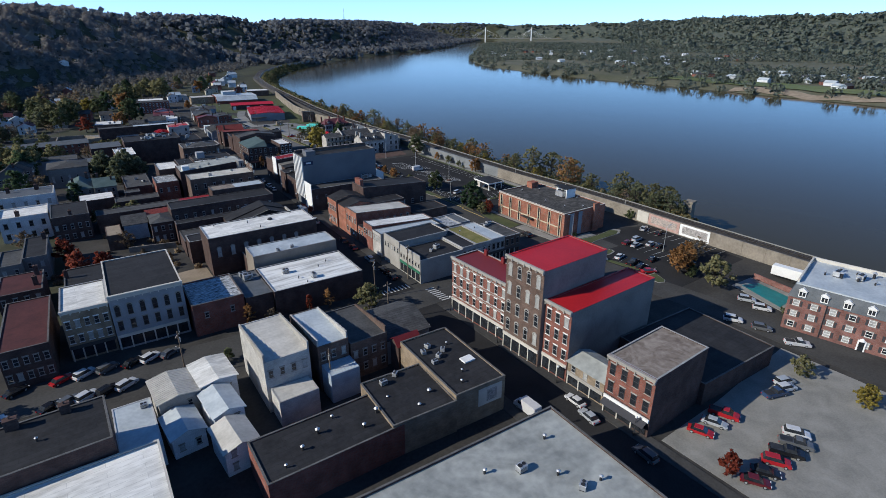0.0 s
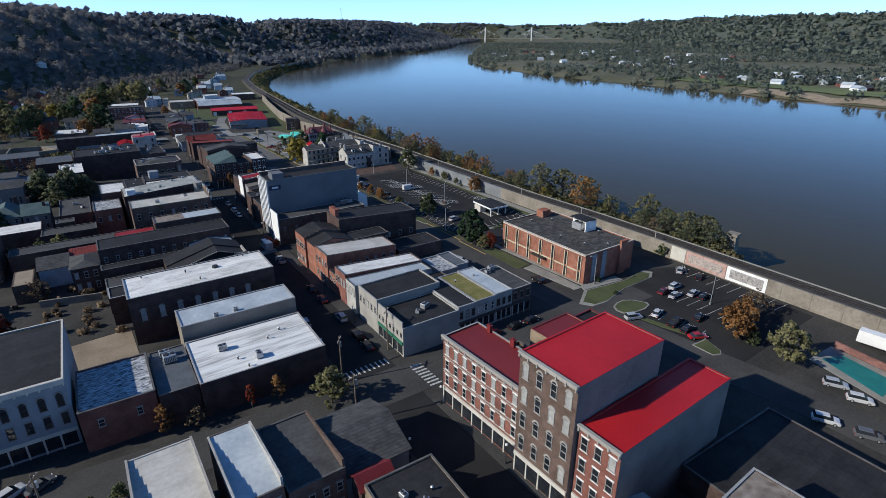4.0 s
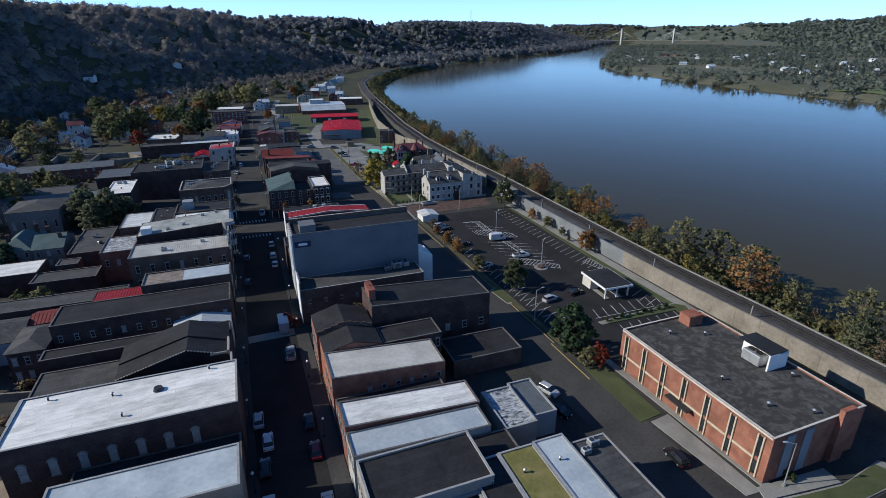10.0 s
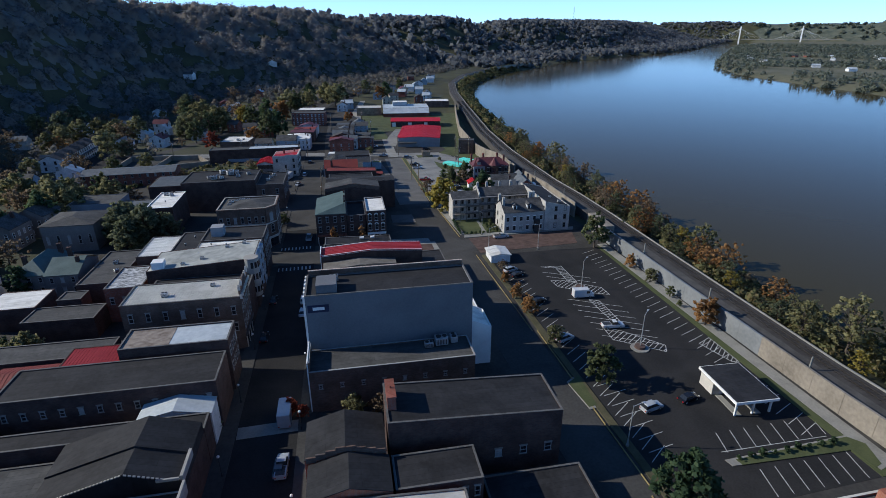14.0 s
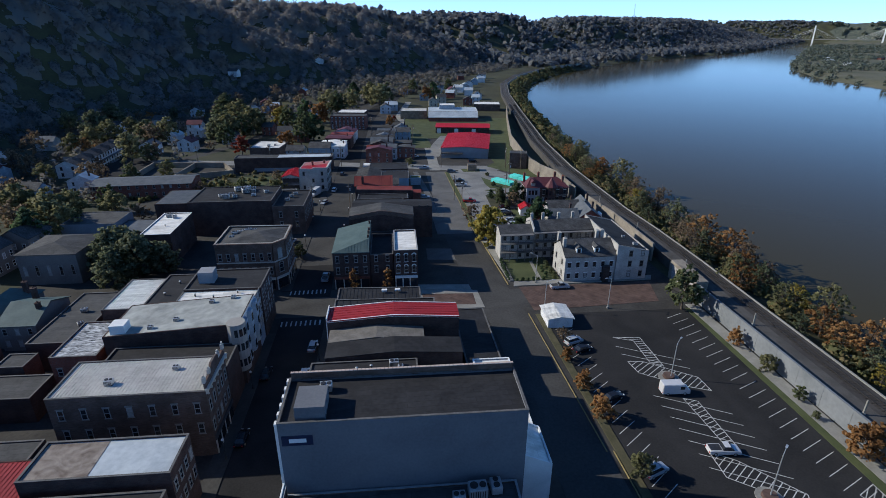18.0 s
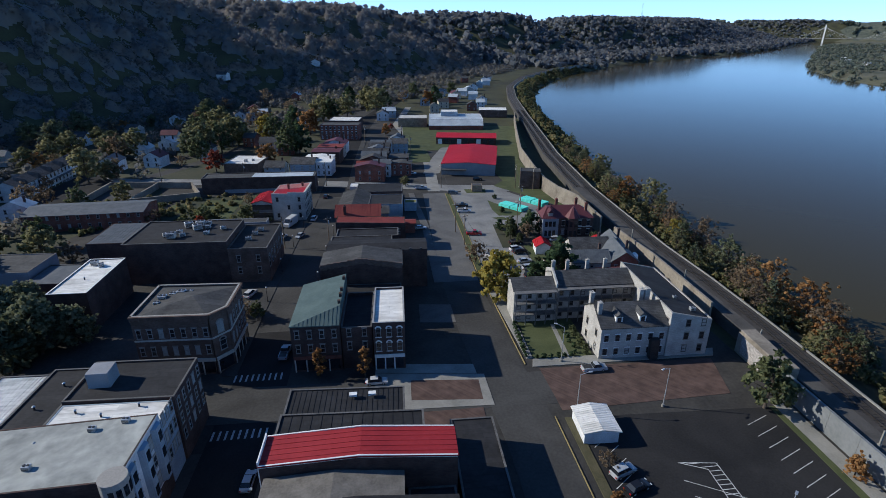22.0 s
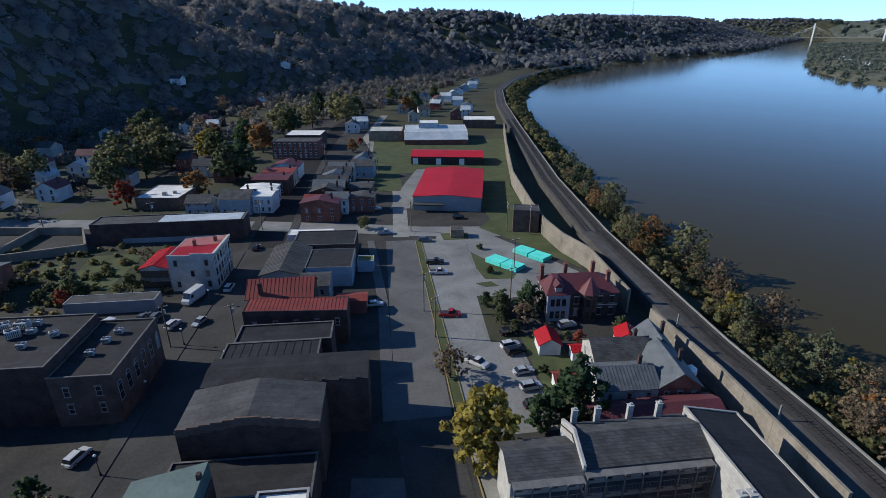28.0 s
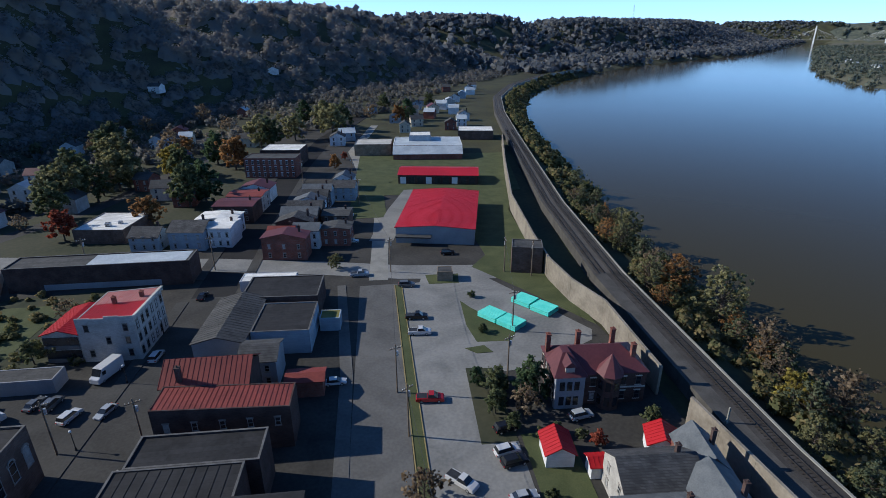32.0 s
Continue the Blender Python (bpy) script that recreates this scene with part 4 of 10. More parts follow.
def canopy(name, label, x, y, r, y0, y1, wide, step, leaf, tall=0.9):
    """The closed roof of a wood: a sheet of rounded crowns that drape over the slope."""
    ny, nu = int((y1 - y0) / step) + 1, int(wide / step) + 1
    yy, uu = np.meshgrid(y0 + np.arange(ny) * step, np.arange(nu) * step, indexing="ij")
    foot = hill_foot(yy)
    xx = foot + 6 - uu
    top = np.full(xx.shape, -0.6)
    iy = np.round((y - y0) / step).astype(int)
    iu = np.round((hill_foot(y) + 6 - x) / step).astype(int)
    reach = int(8 / step) + 1
    for a in range(-reach, reach + 1):
        for b in range(-reach, reach + 1):
            p, q = iy + a, iu + b
            k = (p >= 0) & (p < ny) & (q >= 0) & (q < nu)
            p, q = p[k], q[k]
            d = np.hypot(xx[p, q] - x[k], yy[p, q] - y[k]) / r[k]
            np.maximum.at(top, (p, q), np.where(d < 1, r[k] * (0.45 + tall * np.sqrt(np.maximum(0, 1 - d * d))), -0.6))
    top += 0.5 * wavy(xx * 31, yy * 29) + rng.uniform(-0.35, 0.35, xx.shape)
    zz = height(xx, yy) + top
    idx = np.arange(ny * nu).reshape(ny, nu)
    quads = np.stack([idx[:-1, :-1], idx[1:, :-1], idx[1:, 1:], idx[:-1, 1:]], -1).reshape(-1, 4)
    me = bpy.data.meshes.new(name)
    me.from_pydata(np.stack([xx, yy, zz], -1).reshape(-1, 3).tolist(), [], quads.tolist())
    me.polygons.foreach_set("use_smooth", np.ones(len(quads), dtype=bool))
    me.materials.append(M[leaf])
    tagged(new(name, me), label, "woods", kind="stuff")


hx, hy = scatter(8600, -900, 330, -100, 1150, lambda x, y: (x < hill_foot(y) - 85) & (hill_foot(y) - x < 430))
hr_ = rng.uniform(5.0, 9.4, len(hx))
woods("hillside_woods", "dense brown and dark green autumn woods on the hillside", hx, hy, hr_, 120, 0.74, "leaf_hill_haze", 0.5, 0.95, 0.72)
lx, ly = scatter(11000, -420, 330, 0, 1100, lambda x, y: (x < hill_foot(y) + 2) & (hill_foot(y) - x < 100))
lr_ = rng.uniform(3.2, 6.0, len(lx))
woods("lower_hillside_woods", "brown, olive and bare grey trees on the lower slope", lx, ly, lr_, 90, 0.5, "leaf_slope_haze", 0.5, 0.98, 0.72)
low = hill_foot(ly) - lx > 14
canopy("hillside_canopy", "rounded tree crowns covering the hillside", np.concatenate([hx, lx[low]]), np.concatenate([hy, ly[low]]), np.concatenate([hr_, lr_[low]]) * 0.7, -60, 1120, 420, 2.4, "leaf_hill_haze", 0.8)
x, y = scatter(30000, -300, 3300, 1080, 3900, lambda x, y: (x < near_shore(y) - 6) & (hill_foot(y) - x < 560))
woods("distant_woods", "far wooded ridge above the river bend", x, y, rng.uniform(6, 10, len(x)), 15, 3.8, "leaf_hill_haze", 0.6, 1.0)
x, y = scatter(10500, 640, 2300, -300, 2400, lambda x, y: (x > far_shore(y) + 3) & ((x < far_shore(y) + 60 + 35 * np.sin(y * 0.02)) | (np.sin(x * 0.011 + 1.0) * np.sin(y * 0.009 + 0.4) > -0.35) & (x > far_shore(y) + 70) & ~((y > 110) & (y < 470) & (x < 960))))
x2, y2 = scatter(700, 700, 960, 110, 470, lambda x, y: (x > far_shore(y) + 112) & (np.sin(x * 0.05) * np.sin(y * 0.043) > -0.2))
x, y = np.concatenate([x, x2]), np.concatenate([y, y2])
woods("far_bank_trees", "olive and brown trees along the far river bank", x, y, rng.uniform(4.5, 8.5, len(x)), 36, 1.25, "leaf_far_haze", 0.55, 0.85, 0.7)
x, y = scatter(10000, 1300, 4200, -400, 3900, lambda x, y: ((x - far_shore(y)) * 0.8 > 820))
woods("far_hill_woods", "hazy wooded hills beyond the flood plain", x, y, rng.uniform(9, 16, len(x)), 14, 5.2, "leaf_far_haze", 0.5, 0.9)

x, y = scatter(9000, -1500, 4300, 500, 4600, lambda x, y: (np.hypot(x - 70, y) > 4270) & (np.hypot(x - 70, y) < 4560))
woods("end_ridge_woods", "low wooded ridge closing the valley in the distance", x, y, rng.uniform(10, 18, len(x)), 16, 6.5, "leaf_far_haze", 0.3, 0.6)


# ---------------- streets, pavements, car parks ----------------
def path_edges(centre, half):
    """Left and right edges of a street along its centre line."""
    lft, rgt = [], []
    for i, p in enumerate(centre):
        a, b = centre[max(0, i - 1)], centre[min(len(centre) - 1, i + 1)]
        t = Vector((b[0] - a[0], b[1] - a[1])).normalized()
        lft.append((p[0] - t.y * half, p[1] + t.x * half)), rgt.append((p[0] + t.y * half, p[1] - t.x * half))
    return lft, rgt


def slab(name, pts, z, m, label, category, thick=0.4):
    bm = bmesh.new()
    prism(bm, pts, z - thick, z)
    return tagged(part(name, bm, m), label, category, kind="structure")


MAIN = [(22.8, -70), (23.2, 0), (23.6, 58), (25.0, 122), (27.6, 190), (29.0, 240), (31.0, 290), (33.0, 330), (34.5, 400), (38, 470), (48, 560), (72, 660)]
FRONT = [(86, -70), (86, 5), (79.5, 60), (77.8, 130), (77.2, 200), (74.5, 235), (73.6, 262), (75.5, 345)]
slab("town_floor", [(-150, -75), (127, -75), (124.4, 20), (125.6, 60), (125.3, 121), (126.3, 209), (126.5, 300), (122, 345), (112, 420), (80, 520), (60, 640), (-60, 560), (-150, 440)], 0.0, M["yard"], "patchy grey yards and alleys between the buildings", "ground", 0.5)
slab("gardens_west", [(-149, 96), (-46, 96), (-50, 300), (-36, 356), (-62, 420), (-20, 470), (0, 560), (-60, 555), (-149, 438)], 0.015, M["garden"], "dark grassy gardens at the foot of the hill", "ground", 0.3)
slab("gardens_court", [(-27.6, 314), (7.6, 314), (7.6, 333), (14.6, 333), (14.6, 354), (-18, 351), (-27.6, 342)], 0.05, M["garden"], "dark overgrown gardens between the yards", "ground", 0.2)
slab("gardens_north", [(-62, 376), (12, 366), (16, 440), (30, 520), (8, 560), (-30, 475)], 0.018, M["garden"], "dark grassy gardens between the houses", "ground", 0.3)
slab("dirt_track", [(73.4, 379), (81, 378), (83, 386), (87, 412), (95.6, 437), (88.8, 437), (80.8, 411)], 0.11, M["pale_asphalt"], "worn gravel track beside the red shed", "track", 0.3)
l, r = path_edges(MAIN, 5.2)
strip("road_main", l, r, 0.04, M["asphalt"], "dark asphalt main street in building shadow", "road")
# Lighter overlay starts past the corner block's shadow, sun painted into its colour.
ys_ = [241 + 104 * j / 14 for j in range(15)]
ln, rn = [[(float(np.interp(y, [p[1] for p in e], [p[0] for p in e])), y) for y in ys_] for e in (l, r)]
strip("road_main_north", ln, rn, 0.05, M["asphalt_old"], "lighter grey stretch of the main street, coloured as sunlit", "road", 0.05)
l2, r2 = path_edges(MAIN, 8.0)
for nm, a, b in (("pavement_main_west", l2, l), ("pavement_main_east", r, r2)):
    for i, (y0, y1) in enumerate(((-60, 50), (66, 204), (225, 343), (356, 470))):
        k = 14
        ed = [[(np.interp(y0 + (y1 - y0) * j / k, [p[1] for p in e], [p[0] for p in e]), y0 + (y1 - y0) * j / k) for j in range(k + 1)] for e in (a, b)]
        strip(nm + "_%d" % (i + 1), ed[0], ed[1], 0.17, M["asphalt_old"], "worn concrete pavement with a kerb", "pavement")
l, r = path_edges(FRONT, 5.0)
strip("road_front", l, r, 0.035, M["asphalt_old"], "worn grey asphalt street beside the car parks", "road")
ys_ = [262 + 84 * j / 12 for j in range(13)]
ln, rn = [[(float(np.interp(y, [p[1] for p in e], [p[0] for p in e])), y) for y in ys_] for e in (l, r)]
strip("road_front_north", ln, rn, 0.045, M["asphalt_mid"], "pale faded asphalt stretch of the side street", "road", 0.05)
l, r = path_edges([(-90, 68.5), (-30, 63.5), (20, 58.5), (100, 56)], 5.0)
strip("road_cross_south", l, r, 0.045, M["asphalt_old"], "worn asphalt cross street", "road")
l, r = path_edges([(-70, 217), (20, 216), (84, 214.5)], 5.0)
strip("road_cross_middle", l, r, 0.045, M["asphalt_old"], "worn asphalt cross street with crosswalks", "road")
slab("brick_street", [(84.0, 207.5), (117, 208.5), (120, 219.8), (83.5, 220.4)], 0.06, M["paver"], "dark red brick paved street towards the flood wall", "road")
l, r = path_edges([(-120, 396), (-62, 381), (-25, 375), (0, 370), (28, 366.5), (62, 359), (82, 353.5), (108, 350)], 4.5)
strip("road_cross_north", l, r, 0.045, M["pale_asphalt"], "pale worn cross street", "road")
l, r = path_edges([(75.5, 349), (78, 400), (74, 450), (66, 520), (80, 610)], 2.6)
strip("road_to_sheds", l, r, 0.05, M["concrete"], "narrow pale lane past the red sheds", "road")
l, r = path_edges([(-110, 300), (-60, 372), (-30, 430), (-10, 520), (40, 640)], 3.5)
strip("road_back", l, r, 0.03, M["asphalt_old"], "back street at the foot of the hill", "road")
slab("car_park_river", [(85.5, 107), (119, 107.5), (120.5, 140), (121.5, 204), (85.5, 205.5)], 0.03, M["asphalt"], "dark asphalt car park with white bays", "car park")
slab("car_park_south", [(84.5, 22), (122, 22), (125, 57), (112.6, 62.6), (110, 58), (97, 57.6), (87, 55.6), (84.5, 54)], 0.03, M["asphalt"], "asphalt car park below the flood wall", "car park")
slab("car_park_lot", [(32, -60), (79, -60), (79, -8), (50, -9.5), (32, -9.5)], 0.03, M["concrete"], "pale concrete car park with parked cars", "car park")
slab("car_park_north", [(81.2, 256), (96, 256), (97, 303), (106, 304), (121, 312), (122.6, 316), (101.6, 352.4), (88, 352), (86.4, 346), (81.5, 345.5)], 0.03, M["pale_asphalt"], "worn pale car park beside the brick house", "car park")
slab("car_park_west", [(4, 286), (27.5, 286), (28.5, 309), (4, 309)], 0.03, M["asphalt_old"], "small asphalt yard with parked cars", "car park")
for nm, pts in (("lawn_office", [(82.6, 84.2), (87.6, 84.6), (88.0, 100.6), (83.4, 101.2)]), ("lawn_yard", [(83.3, 224), (96.0, 223.6), (96.4, 239), (83.6, 239.5)]),
                ("lawn_field", [(66, 402), (80, 402), (80, 430), (138, 430), (150, 505), (70, 508)]),
                ("lawn_wall", [(102.2, 354), (112.8, 338), (124.5, 318), (124.6, 330), (121.2, 343), (122, 350), (126, 404), (134, 430), (106, 430), (108, 362)]), ("lawn_west", [(-14, 322), (-2, 322), (-1, 346), (-16, 346)]), ("lawn_court", [(-27.5, 331), (-20, 331), (-21, 343), (-27, 341)]),
                ("median", [(79.2, 258), (81.1, 258), (81.4, 345), (79.8, 345)]), ("lot_verge", [(119.2, 107.5), (121.3, 107.5), (122.6, 204), (121.5, 204)])):
    slab(nm, pts, 0.1, M["grass"], "short green grass", "lawn")
slab("office_plaza", [(85.8, 65.4), (88.6, 65.2), (88.6, 84.0), (84.4, 83.6)], 0.12, M["concrete"], "worn tan concrete forecourt of the office", "pavement")
slab("office_walk_south", [(87.6, 63.7), (101.2, 61.6), (101.5, 64.6), (88.6, 65.9)], 0.24, M["concrete"], "pale concrete walk to the office door", "pavement")
slab("strip_lot", [(86.2, 47.8), (87.6, 47.4), (88.8, 42.0), (90.2, 36.4), (89.0, 35.4), (87.6, 40.0)], 0.16, M["grass"], "narrow kerbed grass strip beside the car park", "lawn")
slab("path_wall", [(121.4, 95), (124.2, 95), (125.6, 206), (122.7, 206)], 0.08, M["concrete"], "pale concrete path along the foot of the flood wall", "pavement")
slab("pavement_yard", [(82.2, 221), (121, 220.6), (122.5, 223.2), (83, 223.7)], 0.17, M["concrete"], "pale concrete pavement", "pavement")
slab("pavement_front", [(81.8, 224), (83.1, 224), (83.5, 254), (80.2, 254)], 0.17, M["concrete"], "pale concrete pavement", "pavement")
slab("pavement_lot", [(83.9, 107), (85.3, 107), (85.3, 205.5), (83.7, 205.5)], 0.17, M["verge"], "grass verge beside the car park", "pavement")
slab("pavement_office", [(89.5, 64), (91.2, 64), (90.2, 103), (88.7, 103)], 0.15, M["concrete"], "concrete walk along the office", "pavement")
for i, (x, y) in enumerate(((24, 66), (28, 208), (28, 224))):
    for k in range(9):
        slab("crosswalk_%d" % (i * 9 + k + 1), [(x - 4.8 + k * 1.1, y - 1.1), (x - 4.45 + k * 1.1, y - 1.1), (x - 4.45 + k * 1.1, y + 1.1), (x - 4.8 + k * 1.1, y + 1.1)], 0.055, M["line"], "white crosswalk bar", "marking", 0.02)

for k in range(8):
    slab("crosswalk_east_%d" % (k + 1), [(31.0, 53.6 + k * 1.05), (33.6, 53.4 + k * 1.05), (33.6, 53.85 + k * 1.05), (31.0, 54.05 + k * 1.05)], 0.058, M["line"], "white crosswalk bar", "marking", 0.02)


def bay_lines(name, x, y0, y1, n, length, ang, m="line"):
    """Parking bay lines along y, each a painted bar."""
    bm = bmesh.new()
    for i in range(n):
        y = y0 + (y1 - y0) * i / max(1, n - 1)
        a = Vector((math.cos(radians(ang)), math.sin(radians(ang))))
        t = Vector((-a.y, a.x)) * 0.06
        p = Vector((x, y))
        prism(bm, [p - t, p + a * length - t, p + a * length + t, p + t], 0.033, 0.042)
    tagged(part(name, bm, M[m]), "white painted parking bay lines", "marking", kind="structure")


bay_lines("bay_lines_east", 114.6, 118, 200, 31, 5.2, 22)
bay_lines("bay_lines_west", 86.2, 118, 198, 29, 5.0, 35)
for i, (y0, y1, n) in enumerate(((189, 186, 2), (172, 154, 7))):
    bay_lines("bay_lines_mid_%d" % (i + 1), 97.1, y0 + 0.8, y1 + 0.8, n, 13.4, -30)
bay_lines("bay_lines_low_1", 87.0, 120, 138, 7, 5.0, 10)
bay_lines("bay_lines_low_2", 98.5, 117.5, 117.5, 1, 20, -2)
for i in range(8):
    bay_lines("bay_lines_island_%d" % (i + 1), 99.5 + i * 2.75, 117.2, 117.2, 1, 4.6, 75)
    bay_lines("bay_lines_office_%d" % (i + 1), 100.5 + i * 2.75, 107.8, 107.8, 1, 5.4, 75)


def hatched(name, pts, step=0.9, ang=35):
    """A painted outline filled with slanting bars."""
    bm = bmesh.new()
    for i in range(len(pts)):
        a, b = Vector(pts[i]), Vector(pts[(i + 1) % len(pts)])
        t = (b - a).normalized()
        o = Vector((-t.y, t.x)) * 0.07
        prism(bm, [a - o, b - o, b + o, a + o], 0.034, 0.043)
    n = Vector((-math.sin(radians(ang)), math.cos(radians(ang))))
    dv = Vector((n.y, -n.x))
    ks = [Vector(p).dot(n) for p in pts]
    k = min(ks) + step * 0.6
    while k < max(ks):
        hit_at = []
        for i in range(len(pts)):
            a, b = Vector(pts[i]), Vector(pts[(i + 1) % len(pts)])
            u, w = a.dot(n) - k, b.dot(n) - k
            if u * w < 0:
                hit_at.append((a + (b - a) * u / (u - w)).dot(dv))
        hit_at.sort()
        for j in range(0, len(hit_at) - 1, 2):
            a, b = n * k + dv * hit_at[j], n * k + dv * hit_at[j + 1]
            prism(bm, [a - n * 0.07, b - n * 0.07, b + n * 0.07, a + n * 0.07], 0.0345, 0.0425)
        k += step
    tagged(part(name, bm, M["line"]), "white hatched no-parking marking", "marking", kind="structure")


hatched("hatching_1", [(97.2, 184.0), (100.3, 183.6), (108.7, 177.1), (108.9, 172.8), (105.0, 174.6), (97.6, 180.0)], 1.0, 35)
hatched("hatching_2", [(98.0, 193.3), (104.0, 192.5), (103.8, 181.5), (101.6, 183.0), (102.0, 191.4)], 0.9, 0)
hatched("hatching_3", [(102.2, 171.4), (104.5, 170.2), (104.4, 157.6), (102.6, 158.6)], 0.9, 20)
hatched("hatching_4", [(99.0, 158.0), (102.4, 155.6), (108.6, 148.0), (107.4, 145.6), (98.6, 152.6)], 1.0, 35)
hatched("hatching_5", [(116.3, 147.0), (120.0, 148.6), (119.8, 138.9), (118.4, 139.4)], 0.9, 40)
hatched("hatching_6", [(121.4, 58.2), (124.2, 57.3), (119.5, 53.5), (117.7, 55.8)], 0.9, 20)
bay_lines("bay_lines_south", 101.8, 29.5, 51, 9, 6.4, -3)
bay_lines("bay_lines_wall", 117.4, 29, 55.5, 10, 6.2, -4)
bay_lines("bay_lines_strip", 89.6, 33, 45.4, 6, 4.8, 8)


def island(name, pts, label):
    """A kerbed planting bed: a concrete rim and grass inside."""
    cx, cy = sum(p[0] for p in pts) / len(pts), sum(p[1] for p in pts) / len(pts)
    slab(name, pts, 0.16, M["concrete"], label, "traffic island")
    ins = [(cx + (p[0] - cx) * 0.9, cy + (p[1] - cy) * 0.88) for p in pts]
    slab(name + "_grass", ins, 0.2, M["grass"], "short green grass with fallen leaves", "lawn", 0.1)


island("island_bank", [(97.8, 115.8), (122.2, 116.2), (124.0, 113.9), (122.1, 109.1), (120.2, 108.6), (119.9, 113.1), (98.1, 114.4)], "kerbed grass island across the car park")
island("island_west", [(81.8, 140.4), (85.2, 142.6), (84.4, 132.2), (82.5, 131.9)], "kerbed grass corner of the car park")
island("island_lamps", [(85.3, 51.6), (86.4, 53.4), (88.6, 54.2), (91.2, 54.2), (93.4, 52.8), (95.2, 49.8), (94.6, 48.6), (92.0, 48.0), (87.4, 48.4), (85.6, 49.8)], "kerbed grass island with signs")
island("island_tree", [(86.1, 32.1), (90.8, 31.7), (89.0, 27.1), (87.7, 26.3), (85.9, 27.1)], "kerbed planting island under an orange tree")
island("island_corner", [(80.6, 59.4), (82.4, 56.5), (86.9, 56.0), (91.5, 57.0), (97.2, 58.2), (109.6, 58.2), (112.6, 60.0), (111.4, 62.4), (101.4, 61.4), (94.4, 62.4), (87.4, 63.6)], "kerbed rounded lawn corner beside the office")
for i, (x, y) in enumerate(((102.8, 177.8), (102.5, 148.2))):
    bm = bmesh.new()
    tube(bm, x, y, 0, 0.22, 2.0, 2.0, 18)
    tagged(part("lamp_island_%d" % (i + 1), bm, M["concrete"]), "round concrete island at the foot of a lamp", "traffic island", kind="structure")
    bm = bmesh.new()
    tube(bm, x, y, 0.221, 0.7, 1.2, 1.1, 12)
    tagged(part("lamp_planter_%d" % (i + 1), bm, M["paver"]), "low brick planter round the lamp", "planter", kind="structure")
for i, pts in enumerate(([(82.0, 98), (82.2, 98), (82.4, 112), (82.2, 112)], [(83.0, 112), (83.15, 112), (83.6, 160), (83.45, 160)], [(82.3, 160), (82.45, 160), (82.2, 206), (82.05, 206)], [(79.0, 258), (79.19, 258), (79.79, 345), (79.6, 345)], [(80.9, 222), (81.1, 222), (80.1, 254), (79.9, 254)], [(81.12, 258), (81.3, 258), (81.6, 345), (81.41, 345)])):
    slab("yellow_kerb_%d" % (i + 1), pts, 0.19, M["line_yellow"], "yellow painted kerb", "kerb", 0.2)
# Sunlight through the alley gap, painted as a pale strip across the street.
for i, (y, h) in enumerate(((139.4, 1.5),)):
    xw = float(np.interp(y, [p[1] for p in MAIN], [p[0] for p in MAIN]))
    slab("alley_crossing_%d" % (i + 1), [(xw - 5.1, y - h), (xw + 5.1, y - h), (xw + 5.1, y + h), (xw - 5.1, y + h)], 0.056, M["concrete"], "pale strip across the main street, painted as sunlight", "road", 0.05)
slab("yard_path", [(90.9, 236.8), (91.8, 236.7), (91.0, 223.9), (89.9, 223.8)], 0.13, M["concrete"], "pale path across the lawn", "path", 0.2)
slab("front_walk_pale", [(66.5, 262), (68.9, 262), (69.3, 306), (66.8, 347), (64.6, 347), (66.8, 306)], 0.12, M["asphalt_mid"], "broken pale pavement beside the street", "pavement")
slab("plaza_corner", [(50.5, 211.2), (72.2, 210.4), (72.0, 219.9), (50.5, 222.4)], 0.12, M["concrete"], "pale concrete corner paving", "pavement", 0.15)
slab("plaza_brick", [(57.2, 213.4), (70.4, 212.2), (70.6, 218.2), (57.4, 219.4)], 0.128, M["paver"], "dark brick paved panel in the corner paving", "pavement", 0.1)
slab("pavement_shops_back", [(50.6, 222.6), (70.6, 220.2), (70.4, 223.4), (50.7, 225.6)], 0.15, M["concrete"], "pale concrete pavement before the brick shops", "pavement", 0.2)
slab("yard_slab", [(61.0, 241.4), (69.4, 240.4), (69.2, 249.2), (61.4, 250.2)], 0.07, M["asphalt_mid"], "stained pale concrete yard slab", "pavement", 0.2)

# ---------------- flood wall and railway ----------------
WALL = [(122.5, -60), (124.0, 10), (125.0, 45), (126.4, 68), (126.6, 90), (125.6, 121), (125.8, 166), (126.6, 209), (127, 222)]
WALL2 = [(127.5, 233), (128, 262), (126.3, 284)]
WALL3 = [(125.2, 292), (126.0, 318), (122.6, 330), (121.4, 343), (122.6, 362), (127, 404), (139, 461), (154, 527)]


def flood_wall(name, pts, h, panel=6.0, z=0.0):
    """A concrete wall of cast panels with open joints and a coping."""
    ob = thing(name, 0, 0, 0, 0, "stained concrete flood wall cast in tall panels", "wall", kind="structure")
    for i in range(len(pts) - 1):
        a, b = Vector(pts[i]), Vector(pts[i + 1])
        n = max(1, int((b - a).length / panel))
        t = (b - a).normalized()
        o = Vector((t.y, -t.x))
        for k in range(n):
            p, q = a + (b - a) * k / n + t * 0.02, a + (b - a) * (k + 1) / n - t * 0.02
            bm = bmesh.new()
            prism(bm, [p + o * 0.25, q + o * 0.25, q - o * 0.25, p - o * 0.25][::-1], z - 0.2, z + h)
            bmesh.ops.recalc_face_normals(bm, faces=bm.faces)
            part("panel", bm, M["wall_painted" if 136 < p.y < 210 else "wall_concrete"], ob)
    return ob


